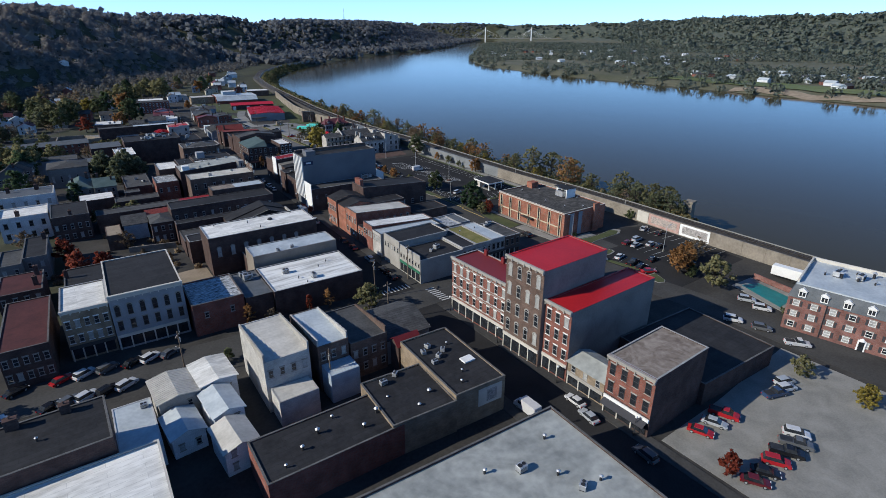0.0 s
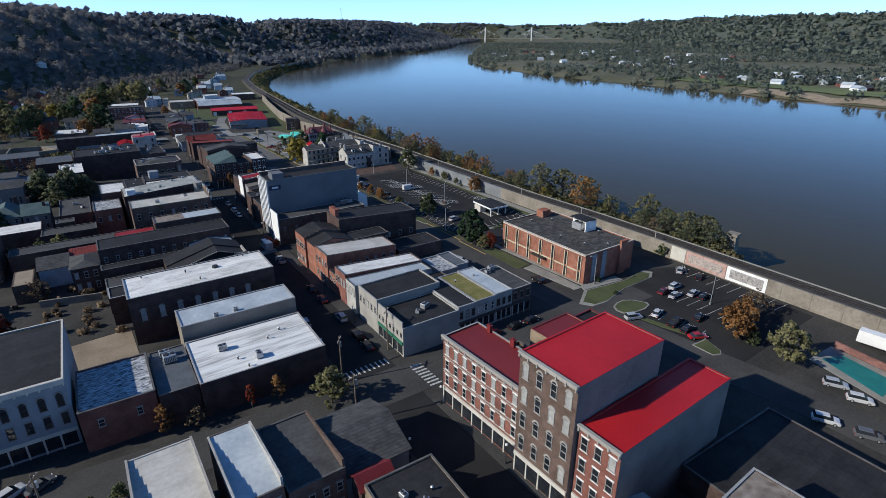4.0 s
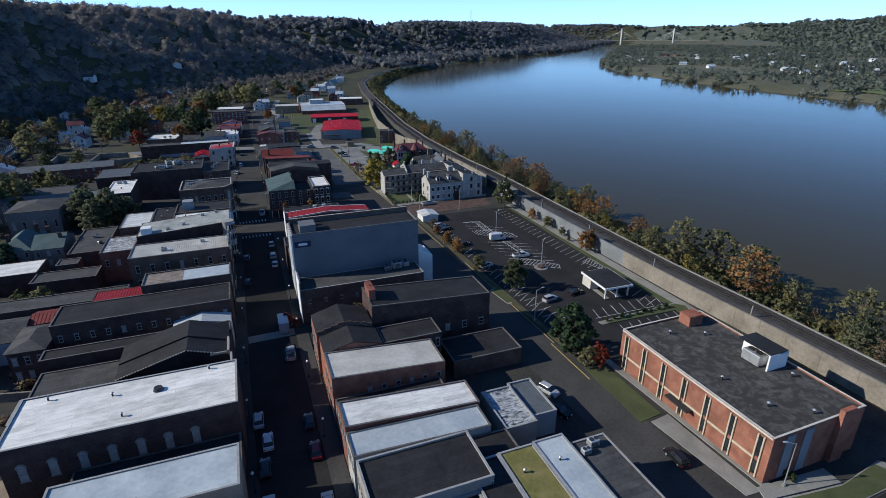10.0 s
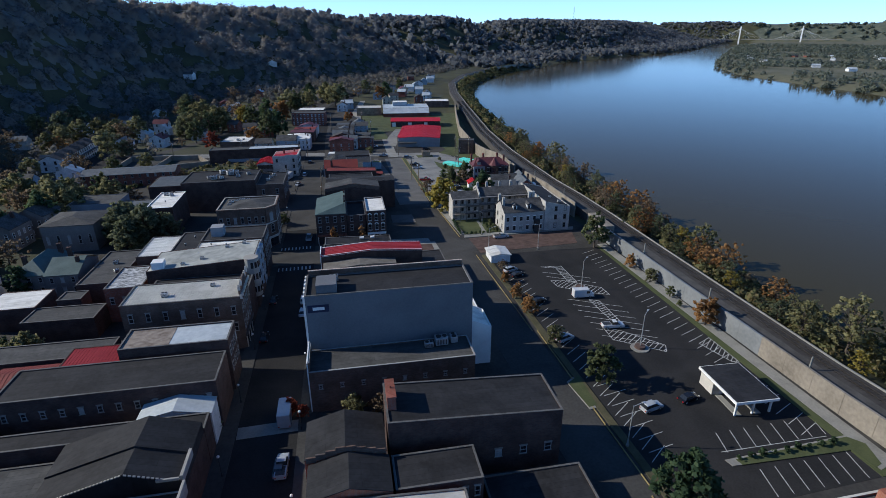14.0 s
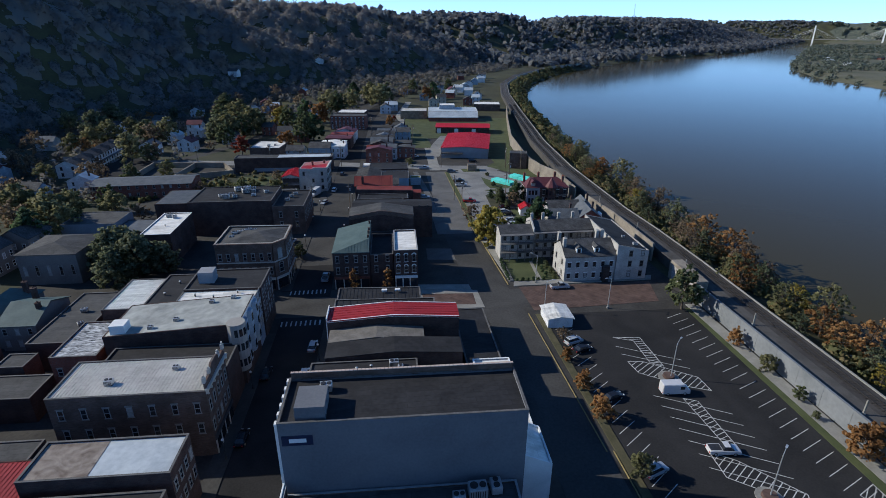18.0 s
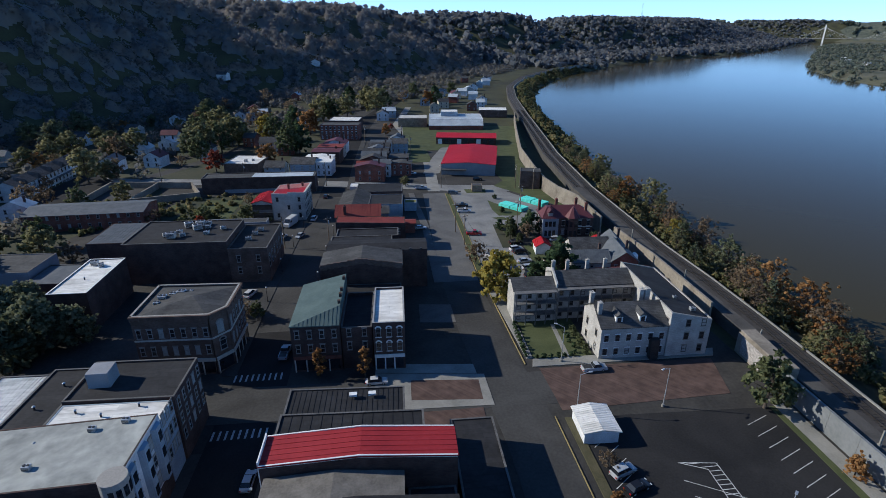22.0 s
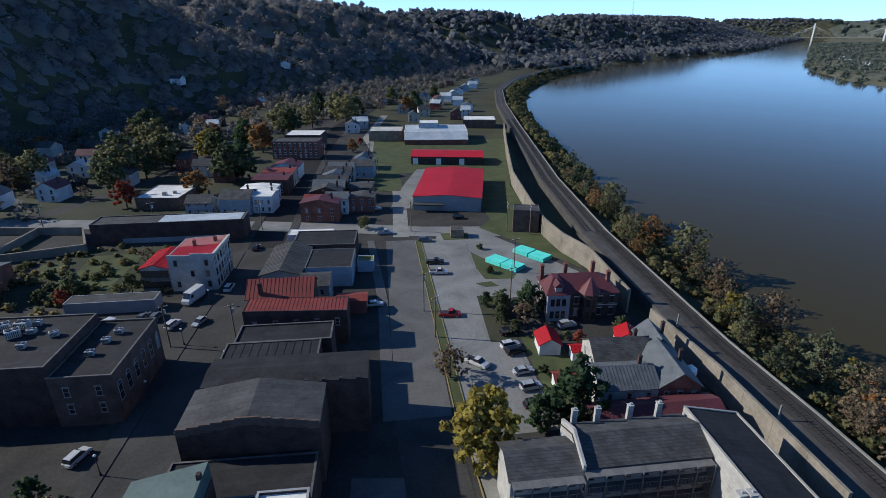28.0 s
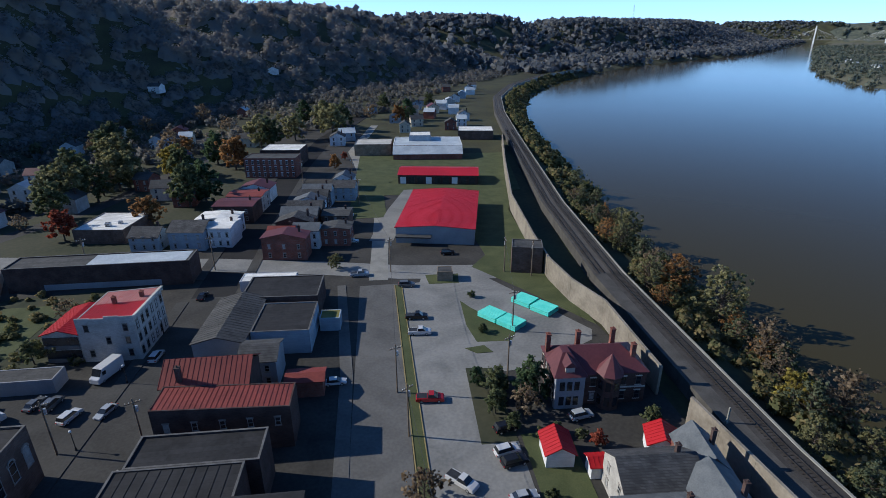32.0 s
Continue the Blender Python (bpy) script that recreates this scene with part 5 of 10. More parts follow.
flood_wall("flood_wall", WALL, 4.5)
flood_wall("flood_wall_middle", WALL2, 5.6)
flood_wall("flood_wall_north", WALL3, 6.2)
RAIL = [(128, -60), (129.2, 10), (130.2, 48), (131.2, 75), (131.4, 100), (130.6, 130), (131.6, 165), (132.8, 200), (133.8, 225), (134.2, 250), (133.6, 273), (134.8, 307), (136, 338), (142.4, 402), (164.5, 545), (181, 645), (204, 750), (250, 870), (345, 1030), (480, 1190)]
l, r = path_edges(RAIL, 4.0)
strip("rail_embankment", l, r, 3.0, M["ledge"], "grey gravel ledge behind the flood wall", "railway", 4.5)
r3 = path_edges(RAIL, 4.4)[1]
strip("rail_edge_path", r, r3, 3.25, M["concrete"], "pale kerb of the railway above the river bank", "railway", 4.5)
south = [p for p in RAIL if p[1] < 345]
north = [p for p in RAIL if p[1] > 330]
# The south bed has the wall's shade in its colour.
strip("track_bed", path_edges(south, 0.6)[0], path_edges(south, 3.9)[1], 3.02, M["ballast"], "stony bed of the single track, darkened as in wall shade", "railway", 0.1)
strip("track_bed_north", *path_edges(north, 3.9), 3.03, M["ballast_brown"], "brown stony bed of the double track", "railway", 0.1)
for k, (line, off) in enumerate(((south, 1.7), (north, 1.9), (north, -1.9))):
    c = path_edges(line, abs(off))[1 if off > 0 else 0]
    for s in (-0.72, 0.72):
        e = path_edges(c, abs(s) + 0.05)[0 if s < 0 else 1]
        e2 = path_edges(c, abs(s) - 0.05)[0 if s < 0 else 1]
        strip("rail_%d" % (k * 2 + (1 if s < 0 else 2)), *((e, e2) if s < 0 else (e2, e)), 3.28, M["rust"], "steel rail of the riverside railway", "rail", 0.16)
    bm = bmesh.new()
    for i in range(len(c) - 1):
        a, b = Vector(c[i]), Vector(c[i + 1])
        n = int((b - a).length / 0.7)
        t = (b - a).normalized()
        o = Vector((t.y, -t.x))
        for j in range(n):
            p = a + (b - a) * (j + 0.5) / n
            if p.y > 560:
                continue
            prism(bm, [p - o * 1.25 - t * 0.12, p + o * 1.25 - t * 0.12, p + o * 1.25 + t * 0.12, p - o * 1.25 + t * 0.12], 2.98, 3.09)
    tagged(part("sleepers", bm, M["sleeper"]), "dark timber railway sleepers", "sleepers", kind="stuff")


# ---------------- buildings east of the main street ----------------
FB, GB = flat_building, gable_building

# tall red-roofed commercial block
o, w, d = FB("hotel_block_north", "four-storey red brick block with white bands and maroon flat roof", 30.6, 29.2, 38.6, 48.6, 14.0, "brick", "r_red", 1.5, 0.5, cop="cop_mid")
windows(o, 'W', w, d, 3, 8, 0.95, 1.9, 4.6, 3.1, sill=M["white"], blind=0.4)
windows(o, 'N', w, d, 3, 3, 0.95, 1.9, 4.6, 3.1, sill=M["stucco"])
shopfront(o, 'W', w, d, 7, 3.2, M["stone"])
cornice(o, 'W', w, d, 14.5, M["stucco"])
for y in (-6, 0, 6):
    chimney(o, 3.6, y, 13.9, 15.3, 0.6, 0.9, "r_red")
for k in range(3):
    for z in (4.2, 6.8):
        bm = bmesh.new()
        box(bm, -4.06, -9.6, z + 3.1 * k, -4.004, 9.6, z + 3.1 * k + 0.22)
        part("stone_band", bm, M["stucco"], o)
o, w, d = FB("hotel_block_tower", "tall red brick block with arched windows and bright red roof", 29.8, 18.2, 48.8, 28.8, 21.8, "stucco_dark", "r_brightred", 1.0, 0.25, cop="r_brightred")
bm = bmesh.new()
box(bm, -9.56, -5.28, 0, -9.504, 5.28, 21.8)
part("brick_front", bm, M["brick_brown"], o)
w = w + 0.12
windows(o, 'W', w, d, 4, 4, 1.1, 2.3, 4.9, 4.3, True, blind=0.3, sill=M["stucco"])
shopfront(o, 'W', w, d, 4, 3.4, M["stone"])
cornice(o, 'W', w, d, 22.1, M["stucco"])
o, w, d = FB("hotel_block_south", "four-storey red brick block with bright red roof and grey rendered flank", 30.8, 11.3, 57.0, 18.0, 15.6, "stucco_dark", "r_brightred", 0.5, 0.25, cop="r_brightred")
bm = bmesh.new()
box(bm, -13.16, -3.33, 0, -13.104, 3.33, 15.6)
part("brick_front", bm, M["brick"], o)
windows(o, 'W', w + 0.12, d, 3, 3, 1.1, 2.2, 4.8, 3.6, sill=M["white"], blind=0.3)
cornice(o, 'W', w + 0.12, d, 15.9, M["stucco"])
shopfront(o, 'W', w + 0.12, d, 3, 3.3, M["stone"])
FB("hotel_court_range", "two-storey brick range with a flat red roof behind the court", 48.6, 33.0, 59.0, 45.0, 11.0, "brick_tan", "r_red", 1.0, 0.3, cop="r_red")
FB("hotel_court_annex", "low brick annex with red parapet and dark roof", 59.2, 33.2, 65.0, 44.0, 10.2, "brick_dark", "r_black", 1.0, 0.8, cop="r_red")
FB("court_wall", "brick court walls with a dark pit behind", 38.8, 33.0, 48.4, 47.6, 6.5, "brick_brown", "r_black", 1.0, 1.2)
o, w, d = GB("infill_shop", "low two-storey tan shop with a grey pitched roof", 30.8, 2.2, 37.2, 11.0, 5.2, 1.2, "brick_tan", "r_pale_stain", 'y', 0.0, category="building")
windows(o, 'W', w, d, 1, 3, 1.0, 1.5, 3.4, sill=M["stucco"])
shopfront(o, 'W', w, d, 3, 2.5, M["stucco"])
o, w, d = FB("brick_shop_corner", "three-storey red brick shop with white cornice and weathered roof", 30.2, -7.6, 46.2, 1.8, 12.0, "brick_dark", "r_brown", 1.0, 0.3, cop="cop_mid")
bm = bmesh.new()
box(bm, -8.06, -4.68, 4.2, -8.004, 4.68, 12.2)
part("brick_front", bm, M["brick"], o)
windows(o, 'W', w + 0.12, d, 2, 4, 1.1, 2.2, 4.9, 3.6, sill=M["stucco"], fmat=M["frame_dark"], blind=0)
cornice(o, 'W', w + 0.12, d, 12.1, M["stucco"])
shopfront(o, 'W', w + 0.12, d, 3, 3.3, M["white"], M["frame_dark"])
FB("rear_workshop", "low dark workshop with a black flat roof", 46.6, -9.0, 70.5, 10.6, 4.6, "brick_dark", "r_black", -3, 0.3)

# corner block north of the cross street
o, w, d = FB("corner_shop", "two-storey cream corner shop with dark roof", 32.0, 64.8, 46.4, 76.0, 6.6, "stucco", "r_black", -1.5, 0.8, 0.0, cop="cop_mid", front=1.2)
windows(o, 'W', w, d, 1, 7, 0.6, 1.0, 4.6, fmat=M["frame_dark"])
shopfront(o, 'W', w, d, 5, 3.0, M["awning"], None, M["stucco"])
roof_vent(42, 72, 6.6), ac_unit(41, 70.5, 6.6, 1.1, 20), ac_unit(38.5, 69.5, 6.6, 0.7, 40)
o, w, d = FB("parapet_shop", "cream rendered shop with raised parapet and dark roof", 32.2, 76.1, 49.0, 85.4, 8.4, "stucco", "r_black", -1.5, 0.7, cop="cop_mid")
windows(o, 'W', w, d, 1, 5, 0.8, 1.5, 5.0)
for i, (a, b, rf, hh) in enumerate(((46.6, 51.6, "r_black", 7.2), (51.7, 57.4, "r_olive", 7.2), (57.5, 62.6, "r_silver", 7.3), (62.7, 68.8, "r_grey", 6.9))):
    o, w, d = FB("row_shop", ("two-storey white brick row shop with a black felt roof", "two-storey white brick row shop with a mossy roof", "two-storey white brick row shop with a silver roof", "two-storey brown brick row shop with a grey roof")[i], a, 65.0, b, 80.5 if i < 3 else 78.5, hh, "brick_white" if i < 3 else "brick_brown", rf, -1.5, 0.25, cop="cop_mid", group="row shops")
    windows(o, 'S', w, d, 1, 3, 0.9, 1.7, 4.2, fmat=M["frame_dark"] if i != 1 else M["white"])
    shopfront(o, 'S', w, d, 3, 2.9, M["frame_dark"])
    roof_vent(a + 2, 76, hh)
ac_unit(66, 77, 6.9), ac_unit(64, 76, 6.9, 0.8)
o, w, d = FB("twin_shop_south", "two-storey shop with a silver coated roof", 32.4, 87.2, 54.2, 92.6, 7.4, "brick_white", "r_silver", -2, 0.3, 0.8)
windows(o, 'W', w, d, 1, 3, 0.9, 1.7, 4.6)
o, w, d = FB("twin_shop_north", "two-storey brick shop with a white membrane roof", 32.6, 92.8, 55.0, 99.2, 8.2, "brick", "r_white", -2, 0.35, 1.4)
windows(o, 'W', w, d, 1, 4, 0.9, 1.7, 4.6)
windows(o, 'S', w, d, 1, 0)
o, w, d = FB("rear_shed_white", "low block with patchy white roof", 57.0, 86.5, 62.6, 96.5, 5.0, "stucco", "r_mottled", -2, 0.5, cop="cop_mid")
# White roof given slate blue, the shade put into its colour.
FB("rear_shed_blue", "low rear store with white coping, roof coloured blue as in shade", 62.8, 88.0, 67.4, 97.5, 4.6, "stucco_grey", "r_slate", -2, 0.5, cop="cop_mid")
FB("rear_store", "dark low rear store between the shops", 50.0, 81.0, 56.5, 86.6, 5.4, "brick_dark", "r_black", -2, 0.4)
# Added block that fills the dark gap between two stores.
o, w, d = FB("narrow_shop", "narrow low brick block added in a dark gap between stores", 33.0, 99.6, 52.0, 103.8, 5.4, "brick_orange", "r_black", -2, 0.3)
windows(o, 'W', w, d, 1, 2, 0.9, 1.4, 3.0)
o, w, d = FB("brick_store", "two-storey dark brick store with a cream ribbed roof", 33.0, 104.2, 53.6, 112.6, 9.4, "brick_orange", "r_cream", -2, 0.25, 1.4)
windows(o, 'W', w, d, 2, 4, 0.9, 1.7, 1.4, 4.2)
windows(o, 'S', w, d, 1, 6, 0.8, 1.4, 4.8, a=0.25)
GB("gabled_store_south", "brick store under a low black gabled roof", 33.4, 113.2, 44.4, 119.6, 8.8, 1.5, "brick_orange", "r_black", 'y', -2, over=0.05, category="building")
o, w, d = GB("gabled_store_north", "brick store under a black gabled roof behind a stepped parapet", 33.2, 120.0, 44.4, 127.8, 9.4, 1.6, "brick_orange", "r_black", 'y', -2, over=0.05, category="building")
for i in range(8):
    x = -5.4 + i * 1.36
    z = 9.5 + 1.6 * (1 - abs(x + 0.68) / 5.6)
    bm = bmesh.new()
    box(bm, x, -4.1, z - 0.6, x + 1.35, -3.86, z + 0.25)
    part("parapet_step", bm, M["brick_brown"], o)
windows(o, 'W', w, d, 2, 5, 0.9, 1.7, 1.4, 4.2)
o, w, d = FB("rear_range", "brick rear range with a row of tall windows", 44.8, 113.2, 56.6, 119.4, 8.4, "brick_dark", "r_black", -2, 0.3)
windows(o, 'S', w, d, 1, 7, 0.8, 1.7, 5.6)
o, w, d = FB("brown_warehouse", "long brown brick warehouse with sloping black roof", 45.0, 121.6, 71.6, 131.0, 12.0, "brick_dark", "r_black", -2, 0.35, 1.6)
windows(o, 'S', w, d, 1, 3, 1.1, 1.5, 3.2, a=0.55)
chimney(o, -12.4, 0.5, 11, 14.2, 1.3, 4.5, "brick")
o, w, d = FB("flat_store", "low brick store with a black flat roof and raised parapet", 57.6, 108.6, 72.6, 117.4, 3.6, "brick_brown", "r_black", -2, 0.35)
o, w, d = FB("bank_annex", "two-storey bank annex with brown brick flank and white street front", 33.4, 141.6, 63.4, 148.8, 8.4, "brick_brown", "r_grey", -2.2, 0.5, cop="cop_mid", front=1.8)
windows(o, 'S', w, d, 1, 8, 0.6, 0.8, 5.0)
ac_unit(58, 146.5, 8.4, 1.5), ac_unit(60.5, 147, 8.4, 1.2, 90), ac_unit(55.5, 146, 8.4, 1.0)
bm = bmesh.new()
box(bm, -15.2, -3.6, 0, -15.004, 3.6, 10.6)
part("white_front", bm, M["white"], o)
o, w, d = FB("bank", "tall windowless grey bank block with white street fins", 33.7, 149.0, 64.8, 158.2, 19.4, "bank_grey", "r_black", -2.2, 0.9, 0.0)
bm = bmesh.new()
box(bm, -15.2, -4.68, 16.4, -11.4, -4.604, 17.9)
part("sign", bm, M["navy"], o, "navy blue sign board")
bm = bmesh.new()
box(bm, -14.3, -4.71, 16.85, -12.2, -4.682, 17.45)
part("sign_lettering", bm, M["white"], o)
for i in range(6):
    bm = bmesh.new()
    box(bm, -15.95, -4.4 + i * 1.7, 3.5, -15.554, -3.7 + i * 1.7, 19.6)
    part("fin", bm, M["white"], o)
bm = bmesh.new()
box(bm, -13.5, -3.8, 19.3, -9.8, 0.5, 21.4)
part("roof_house", bm, M["bank_grey"], o)
bm = bmesh.new()
box(bm, -15.3, 4.36, 19.6, 15.3, 4.602, 20.7)
part("north_parapet", bm, M["brick_brown"], o)
for i in range(58):
    bm = bmesh.new()
    box(bm, -15.3 + i * 0.53, 4.3, 20.702, -14.82 + i * 0.53, 4.66, 20.8)
    part("coping_tile", bm, M["stone_pink"], o)
ac_unit(39, 156, 19.4, 1.0), roof_vent(36, 155.5, 19.4)
o, w, d = FB("bank_wing", "white slanted wing of the bank", 65.0, 150.4, 69.4, 158.0, 10.5, "white", "r_white", -2.2, 0.2, 2.0, cop="cop_mid")
o, w, d = FB("low_shop_a", "low shop with a black felt roof", 34.0, 159.2, 52.4, 170.6, 8.4, "brick_dark", "r_black", -2, 0.3, 0.4)
FB("felt_roof_shop", "shop with a black felt roof and low pipes", 33.8, 170.8, 52.6, 177.6, 8.9, "brick_dark", "r_black", -2, 0.4)
roof_vent(42, 175, 8.9), roof_vent(44.5, 175.4, 8.9), roof_vent(38, 172, 8.9)
ac_unit(48.5, 175.6, 8.9, 1.0), ac_unit(49.6, 174.2, 8.9, 0.8, 90), ac_unit(36.8, 172.4, 8.9, 0.6), roof_vent(40, 164, 8.7)
FB("rear_white_store", "rear store with a white membrane roof and white parapet", 62.6, 159.2, 69.4, 177.4, 7.6, "stucco_grey", "r_white", -2, 0.5, cop="white")
FB("rear_pit_store", "low dark store in the rear court", 52.8, 160.0, 62.2, 177.2, 4.4, "brick_dark", "r_black", -2, 0.5)
o, w, d = GB("gabled_shop_a", "shop under a low black gabled roof", 36.4, 178.0, 61.2, 183.0, 9.4, 0.8, "brick_dark", "r_black", 'y', -2, over=0.1, ribs=0.0, category="building")
o, w, d = GB("gabled_shop_b", "shop under a low tan gravel roof with a rusty end", 36.6, 183.2, 54.6, 187.6, 9.4, 0.8, "stucco_grey", "r_tan", 'y', -2, over=0.1, category="building")
o, w, d = GB("red_roof_shop", "three-storey white-trimmed shop under a low bright red metal roof", 36.2, 187.8, 62.0, 193.4, 11.2, 0.8, "brick_dark", "r_midred", 'y', -2, over=0.1, ribs=0.9, category="building")
windows(o, 'W', w, d, 2, 3, 1.0, 1.9, 5, 3.4)
bm = bmesh.new()
for s in (-2.85, 2.7):
    loft(bm, [(-12.9, s, 11.1), (0, s, 11.95), (12.9, s, 11.1), (12.9, s, 11.45), (0, s, 12.35), (-12.9, s, 11.45)][::-1], [(-12.9, s + 0.2, 11.1), (0, s + 0.2, 11.95), (12.9, s + 0.2, 11.1), (12.9, s + 0.2, 11.45), (0, s + 0.2, 12.35), (-12.9, s + 0.2, 11.45)][::-1])
bmesh.ops.recalc_face_normals(bm, faces=bm.faces)
part("parapet", bm, M["white"], o)
bm = bmesh.new()
box(bm, -13.1, -2.7, 4.2, -12.904, 2.7, 12.0)
part("pale_front", bm, M["white"], o)
FB("low_shop_b", "shop with a black ribbed roof and a pale front", 36.8, 193.8, 58.2, 199.6, 9.8, "brick_dark", "r_black", -2, 0.3, 0.4, ribs=1.5)
FB("low_shop_c", "shop with a dark ribbed roof and two skylights", 37.2, 200.0, 55.6, 206.4, 9.2, "brick_dark", "r_black", -2, 0.3, 0.4, ribs=0.8)
for x in (47.5, 50.5):
    bm = bmesh.new()
    box(bm, -0.6, -0.4, 0, 0.6, 0.4, 0.35)
    sk = tagged(part("skylight", bm, M["white"]), "small white skylight on a ribbed roof", "skylight", "skylights")
    sk.matrix_world = pose(x, 204, 9.4)
FB("rear_dark_store", "low black-roofed store along the back street", 55.2, 183.6, 61.6, 187.4, 6.0, "brick_dark", "r_black", -2, 0.3)
FB("rear_long_store", "long low black-roofed rear store", 62.6, 178.0, 69.6, 202.0, 4.6, "brick_dark", "r_black", -1, 0.3)
slab("brick_yard", [(57, 203.5), (70, 203.5), (70, 210), (57, 210)], 0.07, M["paver"], "red brick paved yard", "pavement")

# block north of the middle cross street
o, w, d = FB("copper_roof_shop", "three-storey brick shop with a weathered green metal roof", 35.0, 224.8, 44.5, 243.0, 10.2, "brick_dark", "r_black", -2, 0.05, category="building")
low_, top_ = 10.27, 12.8
bm = bmesh.new()
v = [bm.verts.new(p) for p in ((-4.9, -9.3, low_), (4.7, -9.3, low_), (4.7, 9.1, low_), (-4.9, 9.1, low_), (4.7, -5.4, top_), (4.7, 9.1, top_), (-4.9, -9.3, low_ + 0.2), (4.7, -9.3, low_ + 0.2), (-4.9, 9.1, low_ + 0.2))]
for f in ((0, 1, 7, 6), (0, 6, 8, 3), (6, 7, 4), (6, 4, 5, 8), (1, 2, 5, 4, 7), (2, 3, 8, 5), (3, 2, 1, 0)):
    bm.faces.new([v[i] for i in f])
bmesh.ops.recalc_face_normals(bm, faces=bm.faces)
part("roof", bm, M["r_green"], o)
for i in range(11):
    x = -3.9 + i * 0.8
    k_ = (x + 4.9) / 9.6
    bm = bmesh.new()
    loft(bm, [(x + a, -9.25, low_ + b) for a, b in ((-0.03, 0.2), (0.03, 0.2), (0.03, 0.28), (-0.03, 0.28))],
         [(x + a, -9.3 + 3.9 * k_, low_ + 0.02 + (top_ - low_ - 0.2) * k_ + b) for a, b in ((-0.03, 0.18), (0.03, 0.18), (0.03, 0.27), (-0.03, 0.27))])
    bmesh.ops.recalc_face_normals(bm, faces=bm.faces)
    part("seam", bm, M["r_green"], o)
for y, z in ((-4.4, 13.4), (-1.5, 13.5), (1.0, 13.5), (6.5, 13.5)):
    bm = bmesh.new()
    box(bm, 4.15, y - 0.3, 12.0, 4.68, y + 0.3, z)
    part("chimney", bm, M["brick_dark"], o)
windows(o, 'S', w, d, 2, 4, 0.9, 1.8, 4.4, 3.2)
shopfront(o, 'S', w, d, 4, 3.0, M["brick"])
windows(o, 'W', w, d, 2, 6, 0.9, 1.8, 4.4, 3.2)
o, w, d = FB("sunken_roof_shop", "brick shop with a dark sunken roof", 44.6, 225.0, 50.6, 240.0, 8.8, "brick_dark", "r_black", -2, 1.4)
windows(o, 'S', w, d, 2, 2, 0.9, 1.8, 4.4, 3.0)
o, w, d = FB("pale_roof_shop", "three-storey brick shop with white window arches and a white roof", 50.8, 223.8, 57.0, 239.0, 10.4, "brick_dark", "r_white", -2, 0.9, cop="cop_mid")
windows(o, 'S', w, d, 2, 3, 1.0, 1.9, 4.4, 3.2, True, sill=M["white"], blind=0.5)
shopfront(o, 'S', w, d, 3, 3.0, M["white"], base=M["white"])
FB("back_store", "dark low store behind the shops", 37.0, 241.6, 57.0, 249.6, 6.5, "brick_dark", "r_black", -2, 0.4)
o, w, d = GB("gabled_hall", "large dark gabled hall with a stepped parapet edge", 38.2, 250.4, 57.8, 259.6, 11.0, 1.6, "brick_dark", "r_grey", 'y', -2, over=0.1, category="building")
for i in range(12):
    x = -9.7 + i * 1.62
    z = 11.0 + 1.6 * (1 - abs(x + 0.8) / 9.8)
    bm = bmesh.new()
    box(bm, x, -4.75, z - 0.8, x + 1.62, -4.45, z + 0.55)
    part("parapet_step", bm, M["brick_brown"], o)
o, w, d = GB("wide_hall", "wide dark warehouse under a low black ribbed roof", 38.8, 260.6, 64.6, 268.4, 10.6, 0.5, "brick_dark", "r_black", 'x', -2, over=0.1, category="building")
for i in range(9):
    bm = bmesh.new()
    box(bm, -10.5 + i * 2.7, -4.1, 10.5, -10.0 + i * 2.7, -3.7, 11.2)
    part("vent_stub", bm, M["metal_dark"], o)
FB("ribbed_store", "store with a black ribbed roof", 38.8, 268.8, 55.8, 276.4, 8.8, "brick_dark", "r_black", -2, 0.25, ribs=1.5)
FB("parapet_store", "store with a black flat roof and pale parapet coping", 40.0, 276.8, 57.8, 283.2, 8.4, "brick_dark", "r_black", -2, 0.5)
o, w, d = FB("rust_roof_shop", "two-storey dark brick shop with a narrow rusty red roof", 39.2, 288.4, 60.4, 294.6, 8.8, "brick_dark", "r_rust", -2, 0.2, 0.8, ribs=0.8)
windows(o, 'S', w, d, 1, 5, 0.9, 1.6, 4.6)
o, w, d = GB("rust_gable_shop", "brick building with cross gables and rusty red metal roofs", 38.8, 295.0, 52.8, 303.4, 8.4, 2.6, "brick_dark", "r_rust", 'x', -2, ribs=0.8, category="building")
chimney(o, -4, -3.4, 9, 11.6, 0.8, 0.8, "brick_dark")
o, w, d = GB("rust_roof_garage", "small garage with a rusty red roof", 57.5, 300.6, 64.2, 304.6, 3.4, 0.5, "brick", "r_rust", 'x', -2, category="garage")
o, w, d = GB("grey_metal_hall", "grey metal-roofed hall with a low gable", 38.6, 313.0, 48.6, 332.5, 5.4, 1.4, "stucco_grey", "r_grey", 'y', -4, ribs=0.9, category="building")
o, w, d = GB("grey_cottage", "small grey two-storey house with a dark roof", 48.8, 304.5, 55.6, 312.0, 6.0, 1.4, "stucco_grey", "r_shingle", 'x', -2)
windows(o, 'S', w, d, 2, 2, 0.9, 1.4, 1.0, 2.7)
FB("dark_store", "low dark store with a black roof", 49.0, 316.0, 61.0, 328.6, 5.4, "siding_blue", "r_black", -4, 0.3)
FB("big_dark_store", "large low store with a patched black roof", 44.0, 331.0, 61.6, 342.4, 5.8, "brick_dark", "r_black", -4, 0.3)
